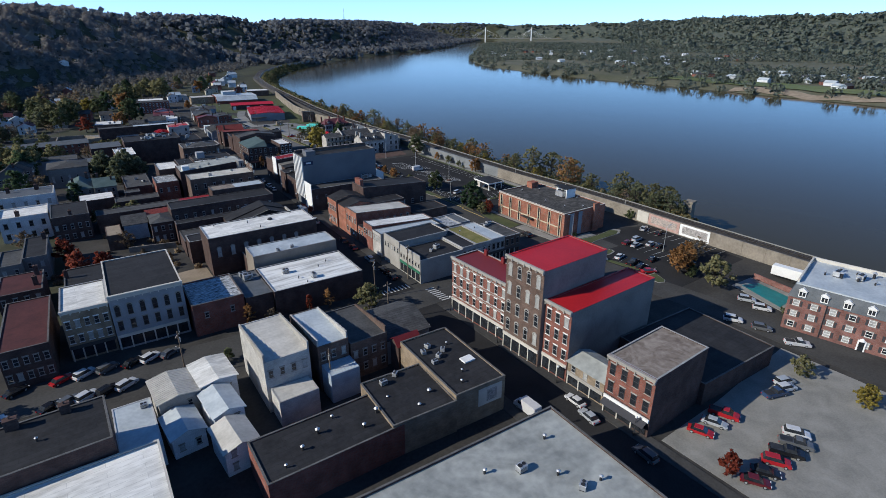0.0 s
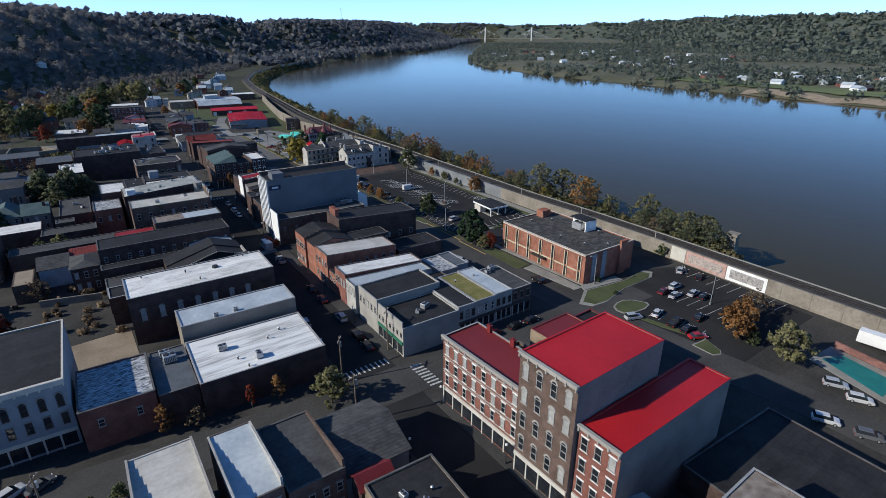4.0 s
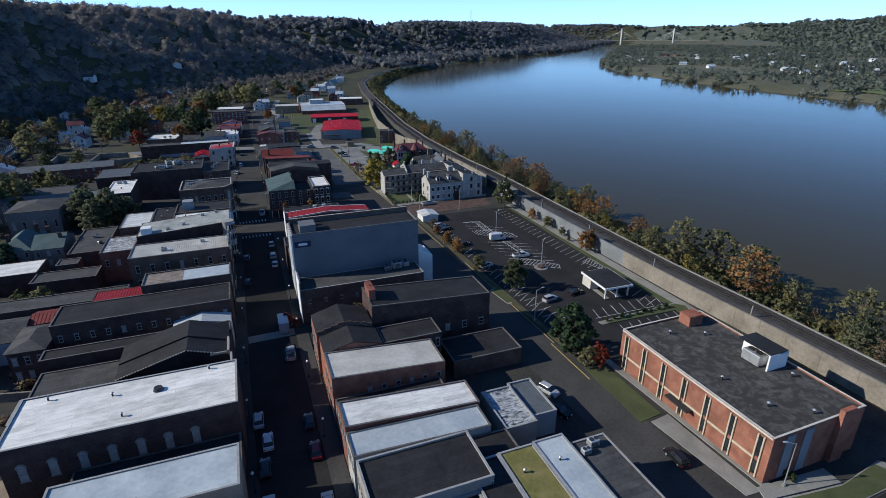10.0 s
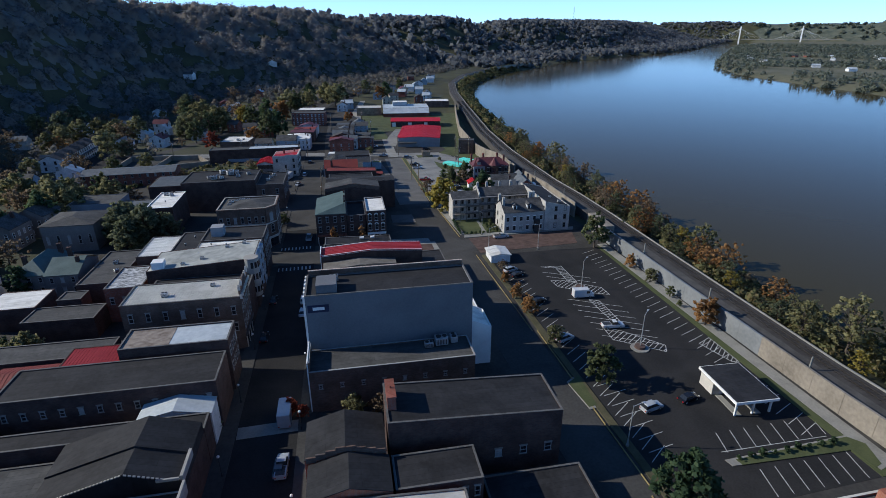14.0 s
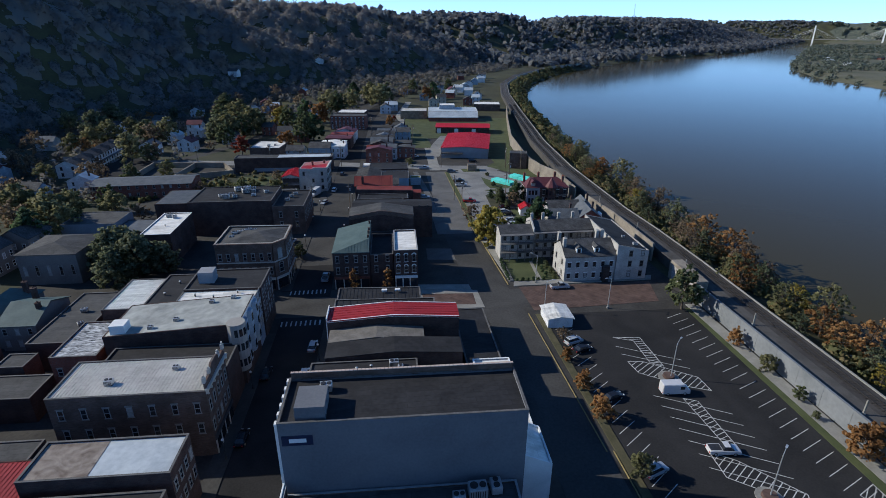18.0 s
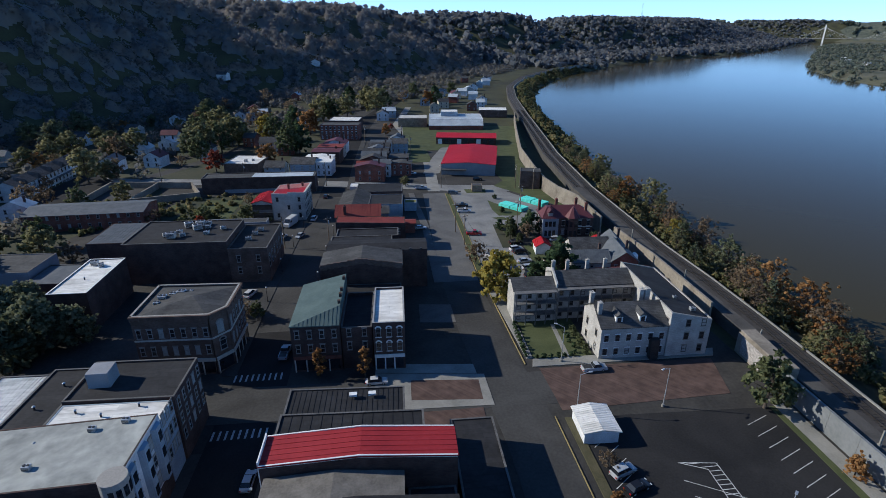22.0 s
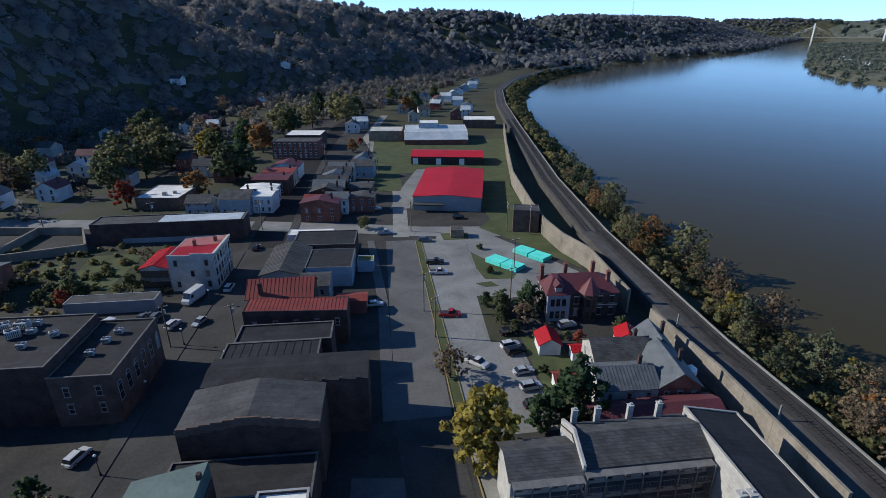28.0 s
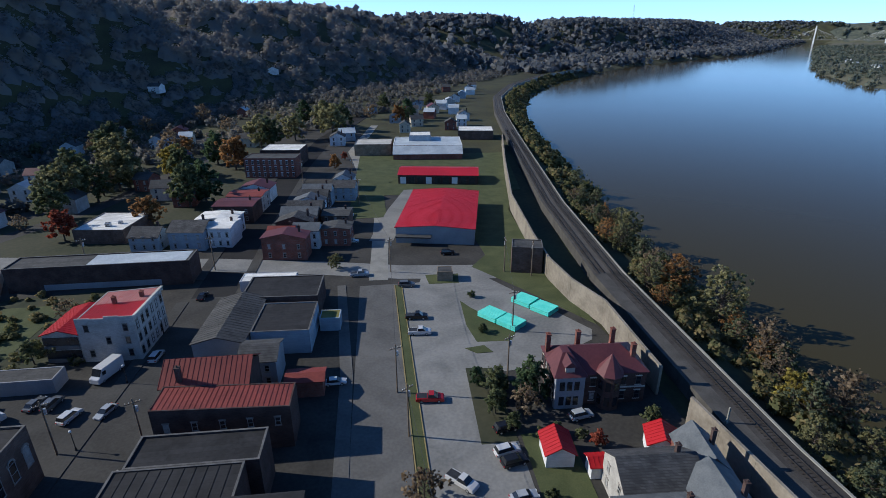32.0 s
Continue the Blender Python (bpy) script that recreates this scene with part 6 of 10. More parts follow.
FB("white_roof_annex", "low annex with a white metal roof", 41.0, 343.0, 54.6, 348.0, 4.6, "siding", "r_white", -4, 0.2)
FB("green_roof_shed", "small shed with a mossy roof", 61.9, 324.0, 66.4, 328.0, 3.2, "siding_blue", "r_olive", -4, 0.15)

# ---------------- buildings west of the main street ----------------
FB("light_roof_store", "large low store with a stained pale grey roof", -20.5, -27.0, 13.8, 1.4, 8.6, "brick_dark", "r_pale_stain", -3, 0.7)
for x, y in ((5, -10), (-3, -4), (2, -18), (9, -14), (-9, -9), (8.5, -4)):
    roof_vent(x, y, 8.6, 1.3)
ac_unit(1.5, -6.5, 8.6, 0.9), ac_unit(6, -13.5, 8.6, 0.8, 30)
o, w, d = FB("mural_store", "two-storey store with tan flank and black roof", 5.4, 12.6, 16.0, 32.6, 7.2, "brick_tan", "r_black", -3, 0.5)
windows(o, 'E', w, d, 1, 6, 0.9, 1.6, 4.3)
bm = bmesh.new()
box(bm, -0.6, -10.07, 3.0, 4.6, -10.004, 6.6)
part("painted_panel", bm, M["stone"], o, "faded pale painted panel")
bm = bmesh.new()
box(bm, 1.2, -10.1, 3.6, 3.4, -10.072, 6.0)
part("painted_figure", bm, M["mural_b"], o)
for k in range(5):
    ac_unit(7.5 + (k % 3) * 1.8, 23 + k * 1.3, 7.2, 0.7, 25 * k)
roof_vent(10, 18, 7.2), roof_vent(13, 27, 7.2), roof_vent(8, 15.5, 7.2)
bm = bmesh.new()
box(bm, -1.2, -0.9, 0, 1.2, 0.9, 0.3)
sk = tagged(part("skylight", bm, M["white"]), "square white skylight on a black roof", "skylight", "skylights")
sk.matrix_world = pose(13.2, 20.5, 7.2)
FB("black_roof_store", "long store with red brick front and black felt roof", -27.2, 13.4, 5.2, 23.6, 6.0, "brick", "r_black", -1, 0.35)
for k in range(9):
    roof_vent(-24 + k * 3.3, 15.5 + (k * 37 % 7), 6.0, 1.0 + (k % 3) * 0.3)
o, w, d = FB("black_link_store", "tan-walled store with a black roof", -6.8, 13.0, 5.3, 26.0, 6.4, "brick_tan", "r_black", -4, 0.4)
ac_unit(-3, 24, 6.4, 0.8), ac_unit(0, 25, 6.4, 0.7, 40)
o, w, d = FB("white_roof_warehouse", "large warehouse with a pale coated roof and tan parapet", -64.0, -6.0, -38.6, 28.2, 9.4, "stucco", "r_white", -1.5, 0.5, cop="stone")
o, w, d = GB("ribbed_roof_house", "white two-storey house with a stained ribbed cream metal roof", -36.8, 42.0, -30.3, 50.2, 5.8, 0.6, "stucco", "r_cream", 'y', 3, ribs=0.5)
windows(o, 'S', w, d, 2, 2, 0.8, 1.3, 0.9, 2.6)
o, w, d = GB("white_roof_house", "white two-storey house with a patched white metal roof", -29.8, 42.4, -23.6, 50.6, 6.2, 0.5, "siding", "r_white", 'y', 3)
windows(o, 'S', w, d, 2, 2, 0.8, 1.3, 0.9, 2.6)
# Block assumed for a black area; height raised to shade the white houses.
o, w, d = FB("black_roof_depot", "large dark brick block with a black roof, raised to shade neighbours", -69.0, 28.6, -43.4, 40.0, 12.0, "brick_dark", "r_black", 0.5, 0.3)
chimney(o, 7.8, 4.6, 12.0, 13.4, 1.3, 1.0)
chimney(o, 1.4, 4.8, 12.0, 13.6, 1.6, 1.0)
roof_vent(-52, 34, 12.0), roof_vent(-60, 37, 12.0)
FB("white_roof_annex", "low white annex with a pale metal roof in shade", -43.4, 33.6, -37.4, 47.0, 4.6, "siding", "r_silver", -1, 0.2)
ac_unit(-38.6, 44.6, 4.6, 0.7)
o, w, d = GB("white_back_house", "small white rear house with a pale metal roof", -36.6, 34.0, -31.4, 41.0, 3.8, 0.9, "siding", "r_silver", 'y', 4)
windows(o, 'S', w, d, 1, 2, 0.8, 1.2, 1.2)
o, w, d = GB("white_rear_wing", "white two-storey rear wing with a pale roof", -30.0, 33.6, -25.0, 41.6, 5.4, 0.8, "siding", "r_silver", 'y', 4)
windows(o, 'S', w, d, 2, 2, 0.8, 1.2, 0.9, 2.5)
o, w, d = GB("white_back_cottage", "small white rear house with a pale roof", -30.6, 25.2, -25.2, 32.4, 4.6, 0.9, "siding", "r_cream", 'y', 4)
windows(o, 'S', w, d, 2, 2, 0.8, 1.2, 0.9, 2.5)
o, w, d = FB("stepped_white_shop", "three-storey white shop with a cream roof and stepped parapets", -19.8, 36.2, -11.4, 52.0, 10.6, "brick_white", "r_cream", -1, 0.3, steps=('W',))
windows(o, 'S', w, d, 1, 4, 0.9, 1.6, 7.2)
for sx in (-4.2, 3.9):
    for i in range(9):
        bm = bmesh.new()
        box(bm, sx, -7.9 + i * 1.75, 10.6, sx + 0.3, -7.9 + i * 1.75 + 1.72, 12.3 - 0.16 * i)
        part("parapet_step", bm, M["stucco"], o)
FB("stepped_shop_annex", "low white rear annex with a pale roof", -19.4, 31.2, -12.2, 36.0, 5.2, "brick_white", "r_cream", -1, 0.15)
o, w, d = FB("silver_roof_shop", "three-storey shop with a pale blue roof and stepped parapets", -9.6, 36.6, -3.4, 51.6, 9.8, "brick_brown", "r_silver", -1, 0.25, steps=('W',))
windows(o, 'S', w, d, 2, 3, 0.9, 1.6, 3.6, 3.2)
for sx in (-3.1, 2.8):
    for i in range(9):
        bm = bmesh.new()
        box(bm, sx, -7.3 + i * 1.62, 9.7, sx + 0.3, -7.3 + i * 1.62 + 1.6, 11.3 - 0.15 * i)
        part("parapet_step", bm, M["brick_white"], o)
FB("silver_shop_annex", "low rear annex with a pale ribbed roof", -9.4, 32.0, -3.6, 36.4, 6.0, "siding_blue", "r_silver", -1, 0.15, ribs=0.6)
o, w, d = FB("grey_roof_shop", "two-storey shop with a grey roof", -3.0, 36.4, 5.0, 50.8, 8.2, "brick_brown", "r_grey", -1, 0.3)
windows(o, 'S', w, d, 2, 4, 0.9, 1.5, 1.6, 3.2)
for i in range(9):
    bm = bmesh.new()
    box(bm, 3.7, -7.0 + i * 1.55, 8.2, 4.0, -7.0 + i * 1.55 + 1.53, 9.7 - 0.14 * i)
    part("parapet_step", bm, M["brick_brown"], o)
o, w, d = GB("gabled_corner_shop", "dark gabled corner shop", 5.4, 36.8, 15.6, 50.4, 5.8, 2.4, "stucco_grey", "r_shingle", 'x', -2, category="building")
GB("red_gable_annex", "small annex with a red metal roof", 5.6, 32.9, 10.6, 36.2, 6.4, 1.2, "brick_dark", "r_red", 'x', -2, category="building")
o, w, d = FB("arched_hall", "pale grey three-storey hall with paired arched windows and cornice", -39.2, 75.4, -24.8, 98.0, 12.6, "stucco_grey", "r_black", -2, 0.5, cop="stone")
windows(o, 'S', w, d, 1, 6, 1.0, 2.2, 8.0, arch=True, fmat=M["frame_dark"], blind=0)
windows(o, 'S', w, d, 1, 6, 1.0, 2.2, 4.6, fmat=M["frame_dark"], blind=0)
shopfront(o, 'S', w, d, 6, 3.0, M["stone"])
cornice(o, 'S', w, d, 13.1, M["stone"], 0.6, 1.0)
o, w, d = FB("white_roof_shop", "three-storey pale brick shop with a white roof", -48.0, 76.2, -39.5, 90.0, 11.4, "brick_tan", "r_white", -2, 0.4, cop="cop_mid")
windows(o, 'S', w, d, 2, 5, 0.9, 1.7, 4.2, 3.4, sill=M["white"])
shopfront(o, 'S', w, d, 4, 2.9, M["frame_dark"])
cornice(o, 'S', w, d, 11.8, M["stone"])
o, w, d = FB("red_roof_old_shop", "old brick shop with a red roof darkened as in shade", -58.6, 71.6, -50.4, 95.6, 8.2, "brick_dark", "r_shadered", -2, 0.3)
windows(o, 'S', w, d, 2, 5, 0.9, 1.6, 1.6, 3.3)
o, w, d = FB("peeling_roof_store", "one-storey brick corner store with peeling white roof", -24.4, 71.4, -13.2, 85.0, 7.6, "brick", "r_mottled", -2, 0.5)
windows(o, 'S', w, d, 1, 2, 0.9, 1.4, 4.2)
# Slate colour paints the blue shade on this roof.
FB("shaded_store", "low store with a roof coloured blue-grey as in shade", -12.9, 70.6, -6.6, 86.0, 6.6, "brick_dark", "r_slate", -2, 0.3)
ac_unit(-9.5, 81, 6.6, 1.4), ac_unit(-10, 83.5, 6.6, 1.1)
o, w, d = FB("white_roof_store", "large dark brick store with a bright white membrane roof", -6.4, 69.2, 16.6, 85.2, 6.8, "brick_dark", "r_streak", -2.5, 0.35, cop="cop_mid")
ac_unit(-0.5, 79, 6.8, 1.0), ac_unit(4.5, 72.5, 6.8, 1.0, 90)
for x, y in ((8, 78), (11, 80), (1, 74), (2, 70.5)):
    roof_vent(x, y, 6.8)
FB("tan_wall_store", "store with tan rendered flank and a white sloping roof", -5.8, 86.8, 17.4, 94.8, 9.6, "tan_render", "r_silver", -2, 0.3, cop="cop_mid")
ac_unit(5, 88.2, 9.6, 0.6), ac_unit(1, 88, 9.6, 0.6)
o, w, d = FB("long_white_hall", "long dark brick hall with arched windows and a white roof", -13.0, 102.4, 18.2, 114.6, 11.2, "brick_dark", "r_white", -2, 0.35, cop="cop_mid")
windows(o, 'S', w, d, 1, 7, 1.1, 2.4, 5.6, arch=True, fmat=M["stucco_grey"], blind=1.0, a=0.02, b=0.85)
bm = bmesh.new()
tube(bm, 0, 0, 0, 0.5, 0.8, 0.6, 14)
dv = tagged(part("roof_turbine", bm, M["metal_dark"]), "round dark roof ventilator on a white roof", "vent", "roof vents")
dv.matrix_world = pose(6.5, 110, 11.2)
for x, y in ((-9, 113.5), (0, 111), (2, 105), (14, 113)):
    roof_vent(x, y, 11.2)
FB("link_shop", "low link shop with a dark roof", -5.0, 95.4, 17.6, 102.0, 5.5, "brick_dark", "r_black", -2, 0.4)
slab("dirt_yard", [(-34, 94), (-13.5, 96), (-13.5, 112), (-36, 110)], 0.06, M["dirt"], "bare tan dirt yard", "yard")
o, w, d = FB("white_edge_shop", "low shop with a dark flat roof and a white street parapet", -16.0, 115.0, 17.2, 121.6, 6.9, "brick_dark", "r_black", -2, 0.3, cop="cop_mid")
bm = bmesh.new()
box(bm, 16.62, -3.2, 6.8, 16.95, 3.2, 9.0)
part("pale_parapet", bm, M["stucco"], o)
for x, y in ((-6, 117.5), (3, 119), (13.2, 117.2)):
    roof_vent(x, y, 6.9)
# wide shop with an off-centre low gable in two bays, the rear bay a little higher
o, w, d = FB("low_gable_shop", "wide dark shop with low black gable roof and dashed verge", -2.0, 121.9, 17.3, 133.4, 6.6, "brick_dark", "r_black", -2, 0.05)
for y0, y1, up in ((-5.7, -0.7, 0.0), (-0.7, 5.7, 0.3)):
    bm = bmesh.new()
    prof = [(-9.6, 6.62), (9.6, 6.62), (9.6, 8.2 + up), (2.6, 10.5 + up), (-9.6, 7.0 + up)]
    loft(bm, [(x, y0, z) for x, z in prof], [(x, y1, z) for x, z in prof])
    bmesh.ops.recalc_face_normals(bm, faces=bm.faces)
    part("gable_roof", bm, M["r_black"], o)
for x0, x1, z0, z1 in ((-9.5, 2.5, 7.03, 10.49), (2.7, 8.0, 10.47, 8.73)):
    for i in range(26 if x0 < 0 else 10):
        n_ = 26 if x0 < 0 else 10
        a, b = (i + 0.1) / n_, (i + 0.72) / n_
        bm = bmesh.new()
        loft(bm, [(x0 + (x1 - x0) * a, y, z0 + (z1 - z0) * a + h) for y, h in ((-5.86, -0.08), (-5.64, -0.08), (-5.64, 0.07), (-5.86, 0.07))],
             [(x0 + (x1 - x0) * b, y, z0 + (z1 - z0) * b + h) for y, h in ((-5.86, -0.08), (-5.64, -0.08), (-5.64, 0.07), (-5.86, 0.07))])
        bmesh.ops.recalc_face_normals(bm, faces=bm.faces)
        part("verge_tile", bm, M["stucco"], o)
bm = bmesh.new()
box(bm, 9.35, -5.7, 7.9, 9.75, -0.6, 9.1)
box(bm, 6.4, -5.95, 8.6, 9.3, -5.7, 9.0)
part("pale_parapet", bm, M["stucco"], o)
FB("rear_store", "low rear store with a grey roof", -16.0, 122.0, -2.4, 133.0, 5.0, "brick_dark", "r_grey" if "r_grey" in M else "r_black", -2, 0.25)
o, w, d = FB("long_black_shop", "shop with a long black roof", -16.0, 133.8, 17.6, 137.6, 7.0, "brick_dark", "r_black", -2, 0.25)
GB("pale_gable_shop", "shop front with a pale metal gable roof", 6.5, 137.8, 17.8, 142.0, 6.4, 1.2, "siding", "r_silver", 'y', -2, over=0.1, category="building")
o, w, d = FB("dark_long_shop", "two-storey dark brick shop with a black roof", -15.5, 142.4, 18.4, 151.6, 9.6, "brick_dark", "r_black", -2, 0.3, 0.0)
windows(o, 'S', w, d, 1, 12, 0.8, 1.3, 6.0)
o, w, d = FB("patched_roof_shop", "two-storey shop with a patched pink and white roof", 0.2, 152.6, 19.0, 159.8, 11.0, "brick_dark", "r_silver", -2, 0.5, 0.0)
windows(o, 'E', w, d, 2, 4, 0.9, 1.7, 4.2, 3.4)
bm = bmesh.new()
box(bm, -9.0, -3.2, 11.004, -1.0, 3.2, 11.05)
part("pink_patch", bm, M["r_brown"], o, "pinkish worn roof patch")
FB("red_roof_shop_low", "low shop with a bright red metal roof", -10.5, 152.8, 0.0, 160.4, 8.2, "brick_dark", "r_midred", -2, 0.2, ribs=0.6)
GB("rusty_low_range", "low range under a rusty brown metal roof", -21.8, 152.8, -9.2, 158.8, 6.2, 0.8, "brick_dark", "r_rust", 'x', -2, ribs=0.7, category="building")
o, w, d = FB("tan_roof_hall", "three-storey dark brick hall with a ribbed cream metal roof", -3.8, 167.6, 19.6, 177.4, 12.4, "brick_brown", "r_cream", -2, 0.3, ribs=0.55)
windows(o, 'S', w, d, 2, 7, 0.9, 1.9, 4.6, 3.9, blind=0.2)
windows(o, 'E', w, d, 2, 5, 0.9, 1.9, 4.6, 3.9)
shopfront(o, 'E', w, d, 4, 3.0)
ac_unit(4, 171, 12.4, 0.8), ac_unit(13, 174, 12.4, 0.6)
bm = bmesh.new()
pp = [(-4.8, 12.9), (4.8, 12.9), (4.8, 14.0), (2.4, 14.0), (2.2, 14.6), (1.0, 15.2), (-1.0, 15.2), (-2.2, 14.6), (-2.4, 14.0), (-4.8, 14.0)]
loft(bm, [(11.5, p[0], p[1]) for p in pp], [(11.85, p[0], p[1]) for p in pp])
bmesh.ops.recalc_face_normals(bm, faces=bm.faces)
part("shaped_gable", bm, M["brick_brown"], o)
for y in (-4.7, -2.3, 2.3, 4.7):
    bm = bmesh.new()
    box(bm, 11.45, y - 0.3, 14.0, 11.9, y + 0.3, 14.9), box(bm, 11.55, y - 0.18, 14.901, 11.8, y + 0.18, 15.3)
    part("finial", bm, M["stone"], o)
cornice(o, 'E', w, d, 12.9, M["stone"])
FB("grey_long_range", "long low range with a grey roof", -36.0, 160.4, -4.6, 167.0, 6.4, "brick_dark", "r_grey", -2, 0.3)
FB("shop_gap", "narrow dark shop between two halls", -2.0, 178.0, 19.8, 185.6, 9.6, "brick_dark", "r_black", -2, 0.4)
o, w, d = FB("bay_front_hall", "three-storey hall with pale bay-windowed front and white roof", -3.8, 186.2, 20.6, 198.4, 11.8, "brick_dark", "r_pale_stain", -2, 0.12, -1.6, cop="r_white")
bm = bmesh.new()
box(bm, 12.204, -5.9, 3.6, 12.3, 5.9, 13.4)
part("pale_front", bm, M["siding"], o)
windows(o, 'E', w + 0.24, d, 3, 5, 1.0, 1.9, 4.2, 3.1, blind=0.5)
# Bays clad in blue to paint the sky-lit shade on the front.
for u in (-3.6, 0.2, 4.0):
    bm = bmesh.new()
    a = [(12.304, u - 1.1), (13.0, u - 0.65), (13.0, u + 0.65), (12.304, u + 1.1)]
    prism(bm, a, 4.0, 13.0)
    bay = part("bay", bm, M["siding_blue"], o, "timber bay window coloured blue as in shade")
    for z in (5.0, 8.2, 11.0):
        bm = bmesh.new()
        box(bm, 13.004, u - 0.45, z - 0.4, 13.04, u + 0.45, z + 1.2)
        part("pane", bm, M["glass"], bay)
bm = bmesh.new()
tube(bm, 11.5, -5.4, 3.6, 13.55, 1.7, 1.7, 16)
part("corner_turret", bm, M["stucco"], o, "rounded pale corner turret")
for k in range(5):
    for z in (5.0, 8.4, 11.4):
        ang = radians(-80 + 30 * k)
        bm = bmesh.new()
        box(bm, -0.3, -0.02, z - 0.3, 0.3, 0.04, z + 1.2)
        part("turret_window", bm, M["glass"], o).matrix_local = pose(11.5 + 1.7 * math.cos(ang), -5.4 + 1.7 * math.sin(ang), 0, 0, 0, math.degrees(ang) + 90)
for x, y in ((4, 188), (8, 190), (13, 196), (17, 197)):
    ac_unit(x, y, 11.75 + 1.6 * (x + 3.8) / 24.4, 0.6)
bm = bmesh.new()
box(bm, -1.3, -1.3, 0, 1.3, 1.3, 1.8)
ph = tagged(part("roof_hatch_house", bm, M["white"]), "small white stair house on a white roof", "roof house")
ph.matrix_world = pose(-1.5, 188.5, 11.85)
FB("ribbed_white_store", "store with a ribbed dirty white metal roof", -9.6, 199.0, -1.7, 213.4, 10.8, "brick_dark", "r_white", -2, 0.25, ribs=0.6)
FB("black_strip_hall", "long dark hall with a black felt roof", -1.4, 199.0, 4.9, 213.6, 11.4, "brick_dark", "r_black", -2, 0.3)
roof_vent(1.2, 203.5, 11.4), roof_vent(2.6, 209.0, 11.4)
# Wing front continues the blue shade colour of the bays.
o, w, d = FB("blue_front_wing", "wing with a white roof and a front in shade blue", 5.1, 198.8, 20.7, 203.2, 11.8, "siding_blue", "r_white", -2, 0.1, cop="r_white")
windows(o, 'E', w, d, 3, 3, 0.9, 1.9, 4.2, 3.1, blind=0.5)
roof_vent(8.0, 201.4, 11.8), roof_vent(12.0, 200.2, 11.8), roof_vent(16.5, 202.0, 11.8), roof_vent(13.4, 196.4, 11.8), roof_vent(6.0, 195.0, 11.8)
o, w, d = FB("corner_dark_hall", "three-storey brick corner hall with a black roof", 5.1, 203.5, 21.2, 213.8, 12.0, "brick_dark", "r_black", -2, 0.5)
windows(o, 'E', w, d, 3, 5, 0.9, 1.8, 3.6, 2.9)
bm = bmesh.new()
box(bm, -1.6, -1.6, 0, 1.6, 1.6, 2.6)
ph = tagged(part("lift_house", bm, M["stucco_grey"]), "grey lift house on a black roof", "roof house")
ph.matrix_world = pose(8.8, 208.6, 12.0)
o, w, d = FB("long_white_tenement", "long two-storey white house with a pale parapet and grey roof", -64.6, 197.0, -46.6, 209.6, 7.8, "siding", "r_slate", -2, 0.6, cop="stone")
windows(o, 'S', w, d, 2, 5, 1.0, 1.5, 1.2, 3.2)
chimney(o, -5.2, 3.0, 7.8, 9.6, 1.2, 0.8), chimney(o, 3.6, 3.4, 7.8, 9.8, 1.4, 0.8)
o, w, d = FB("white_parapet_house", "two-storey white house with dark windows and a white coated roof", -62.4, 168.0, -49.0, 180.4, 8.0, "siding", "r_white", -1, 0.8, cop="stone")
windows(o, 'S', w, d, 2, 4, 1.1, 1.7, 1.2, 3.6, fmat=M["frame_dark"], blind=0)
chimney(o, -1.4, -4.6, 8, 9.8, 1.2, 0.8)
o, w, d = FB("dark_twin_house", "dark brick twin house with a black flat roof", -48.4, 158.4, -37.8, 175.6, 8.6, "brick_dark", "r_black", -1, 0.3)
windows(o, 'S', w, d, 2, 5, 0.9, 1.6, 1.0, 3.3)
chimney(o, 0.2, -7.6, 8, 10.2, 0.9, 0.7)
o, w, d = FB("white_roof_workshop", "low workshop with a bright white roof", -39.6, 186.2, -28.2, 196.0, 5.6, "brick_dark", "r_white", -1, 0.2)
o, w, d = GB("hipped_green_house", "old house under a weathered green hipped roof with chimneys", -41.6, 205.0, -33.6, 221.0, 6.0, 2.6, "stucco_dark", "r_green", 'y', -2, hip=4.0)
chimney(o, 2.6, 5.0, 6.4, 9.6, 1.0, 0.8), chimney(o, -2.4, -3.0, 6.4, 9.4, 0.9, 0.9)
windows(o, 'S', w, d, 2, 3, 0.9, 1.5, 1.0, 2.8)
o, w, d = GB("green_gable_house", "old house under a weathered green gabled roof", -33.2, 203.6, -25.6, 216.4, 6.0, 2.4, "stucco_dark", "r_green", 'x', -2)
chimney(o, -2.0, 4.6, 6.4, 9.4, 1.0, 0.8), chimney(o, 2.6, -2.0, 6.4, 9.0, 0.8, 0.8)
windows(o, 'S', w, d, 2, 3, 0.9, 1.5, 1.0, 2.8)
o, w, d = FB("grey_felt_store", "long back store with a grey felt roof", -22.8, 195.0, -13.5, 217.0, 6.2, "brick_dark", "r_grey", -2, 0.4)
ac_unit(-18, 208, 6.2, 0.8), ac_unit(-16, 202, 6.2, 0.7, 40)
FB("low_grey_range", "low dark brick range with a grey felt roof", -28.6, 179.4, -13.7, 186.4, 5.0, "brick_dark", "r_grey", -3, 0.3)
FB("dark_stair_box", "small dark brick stair house with a grey roof", -24.4, 187.6, -19.2, 192.2, 6.0, "brick_dark", "r_grey", -3, 0.3)
o, w, d = FB("pale_patch_store", "tall brick back store with a patched pale roof", -13.2, 185.6, -5.0, 198.4, 8.6, "brick", "r_mottled", -2, 0.4)
windows(o, 'S', w, d, 1, 3, 0.9, 1.6, 4.8)
GB("blue_gable_house", "blue-walled gabled house with a dark shingled roof", -29.4, 148.6, -22.4, 159.6, 5.2, 1.8, "siding_blue", "r_shingle", 'x', -3)
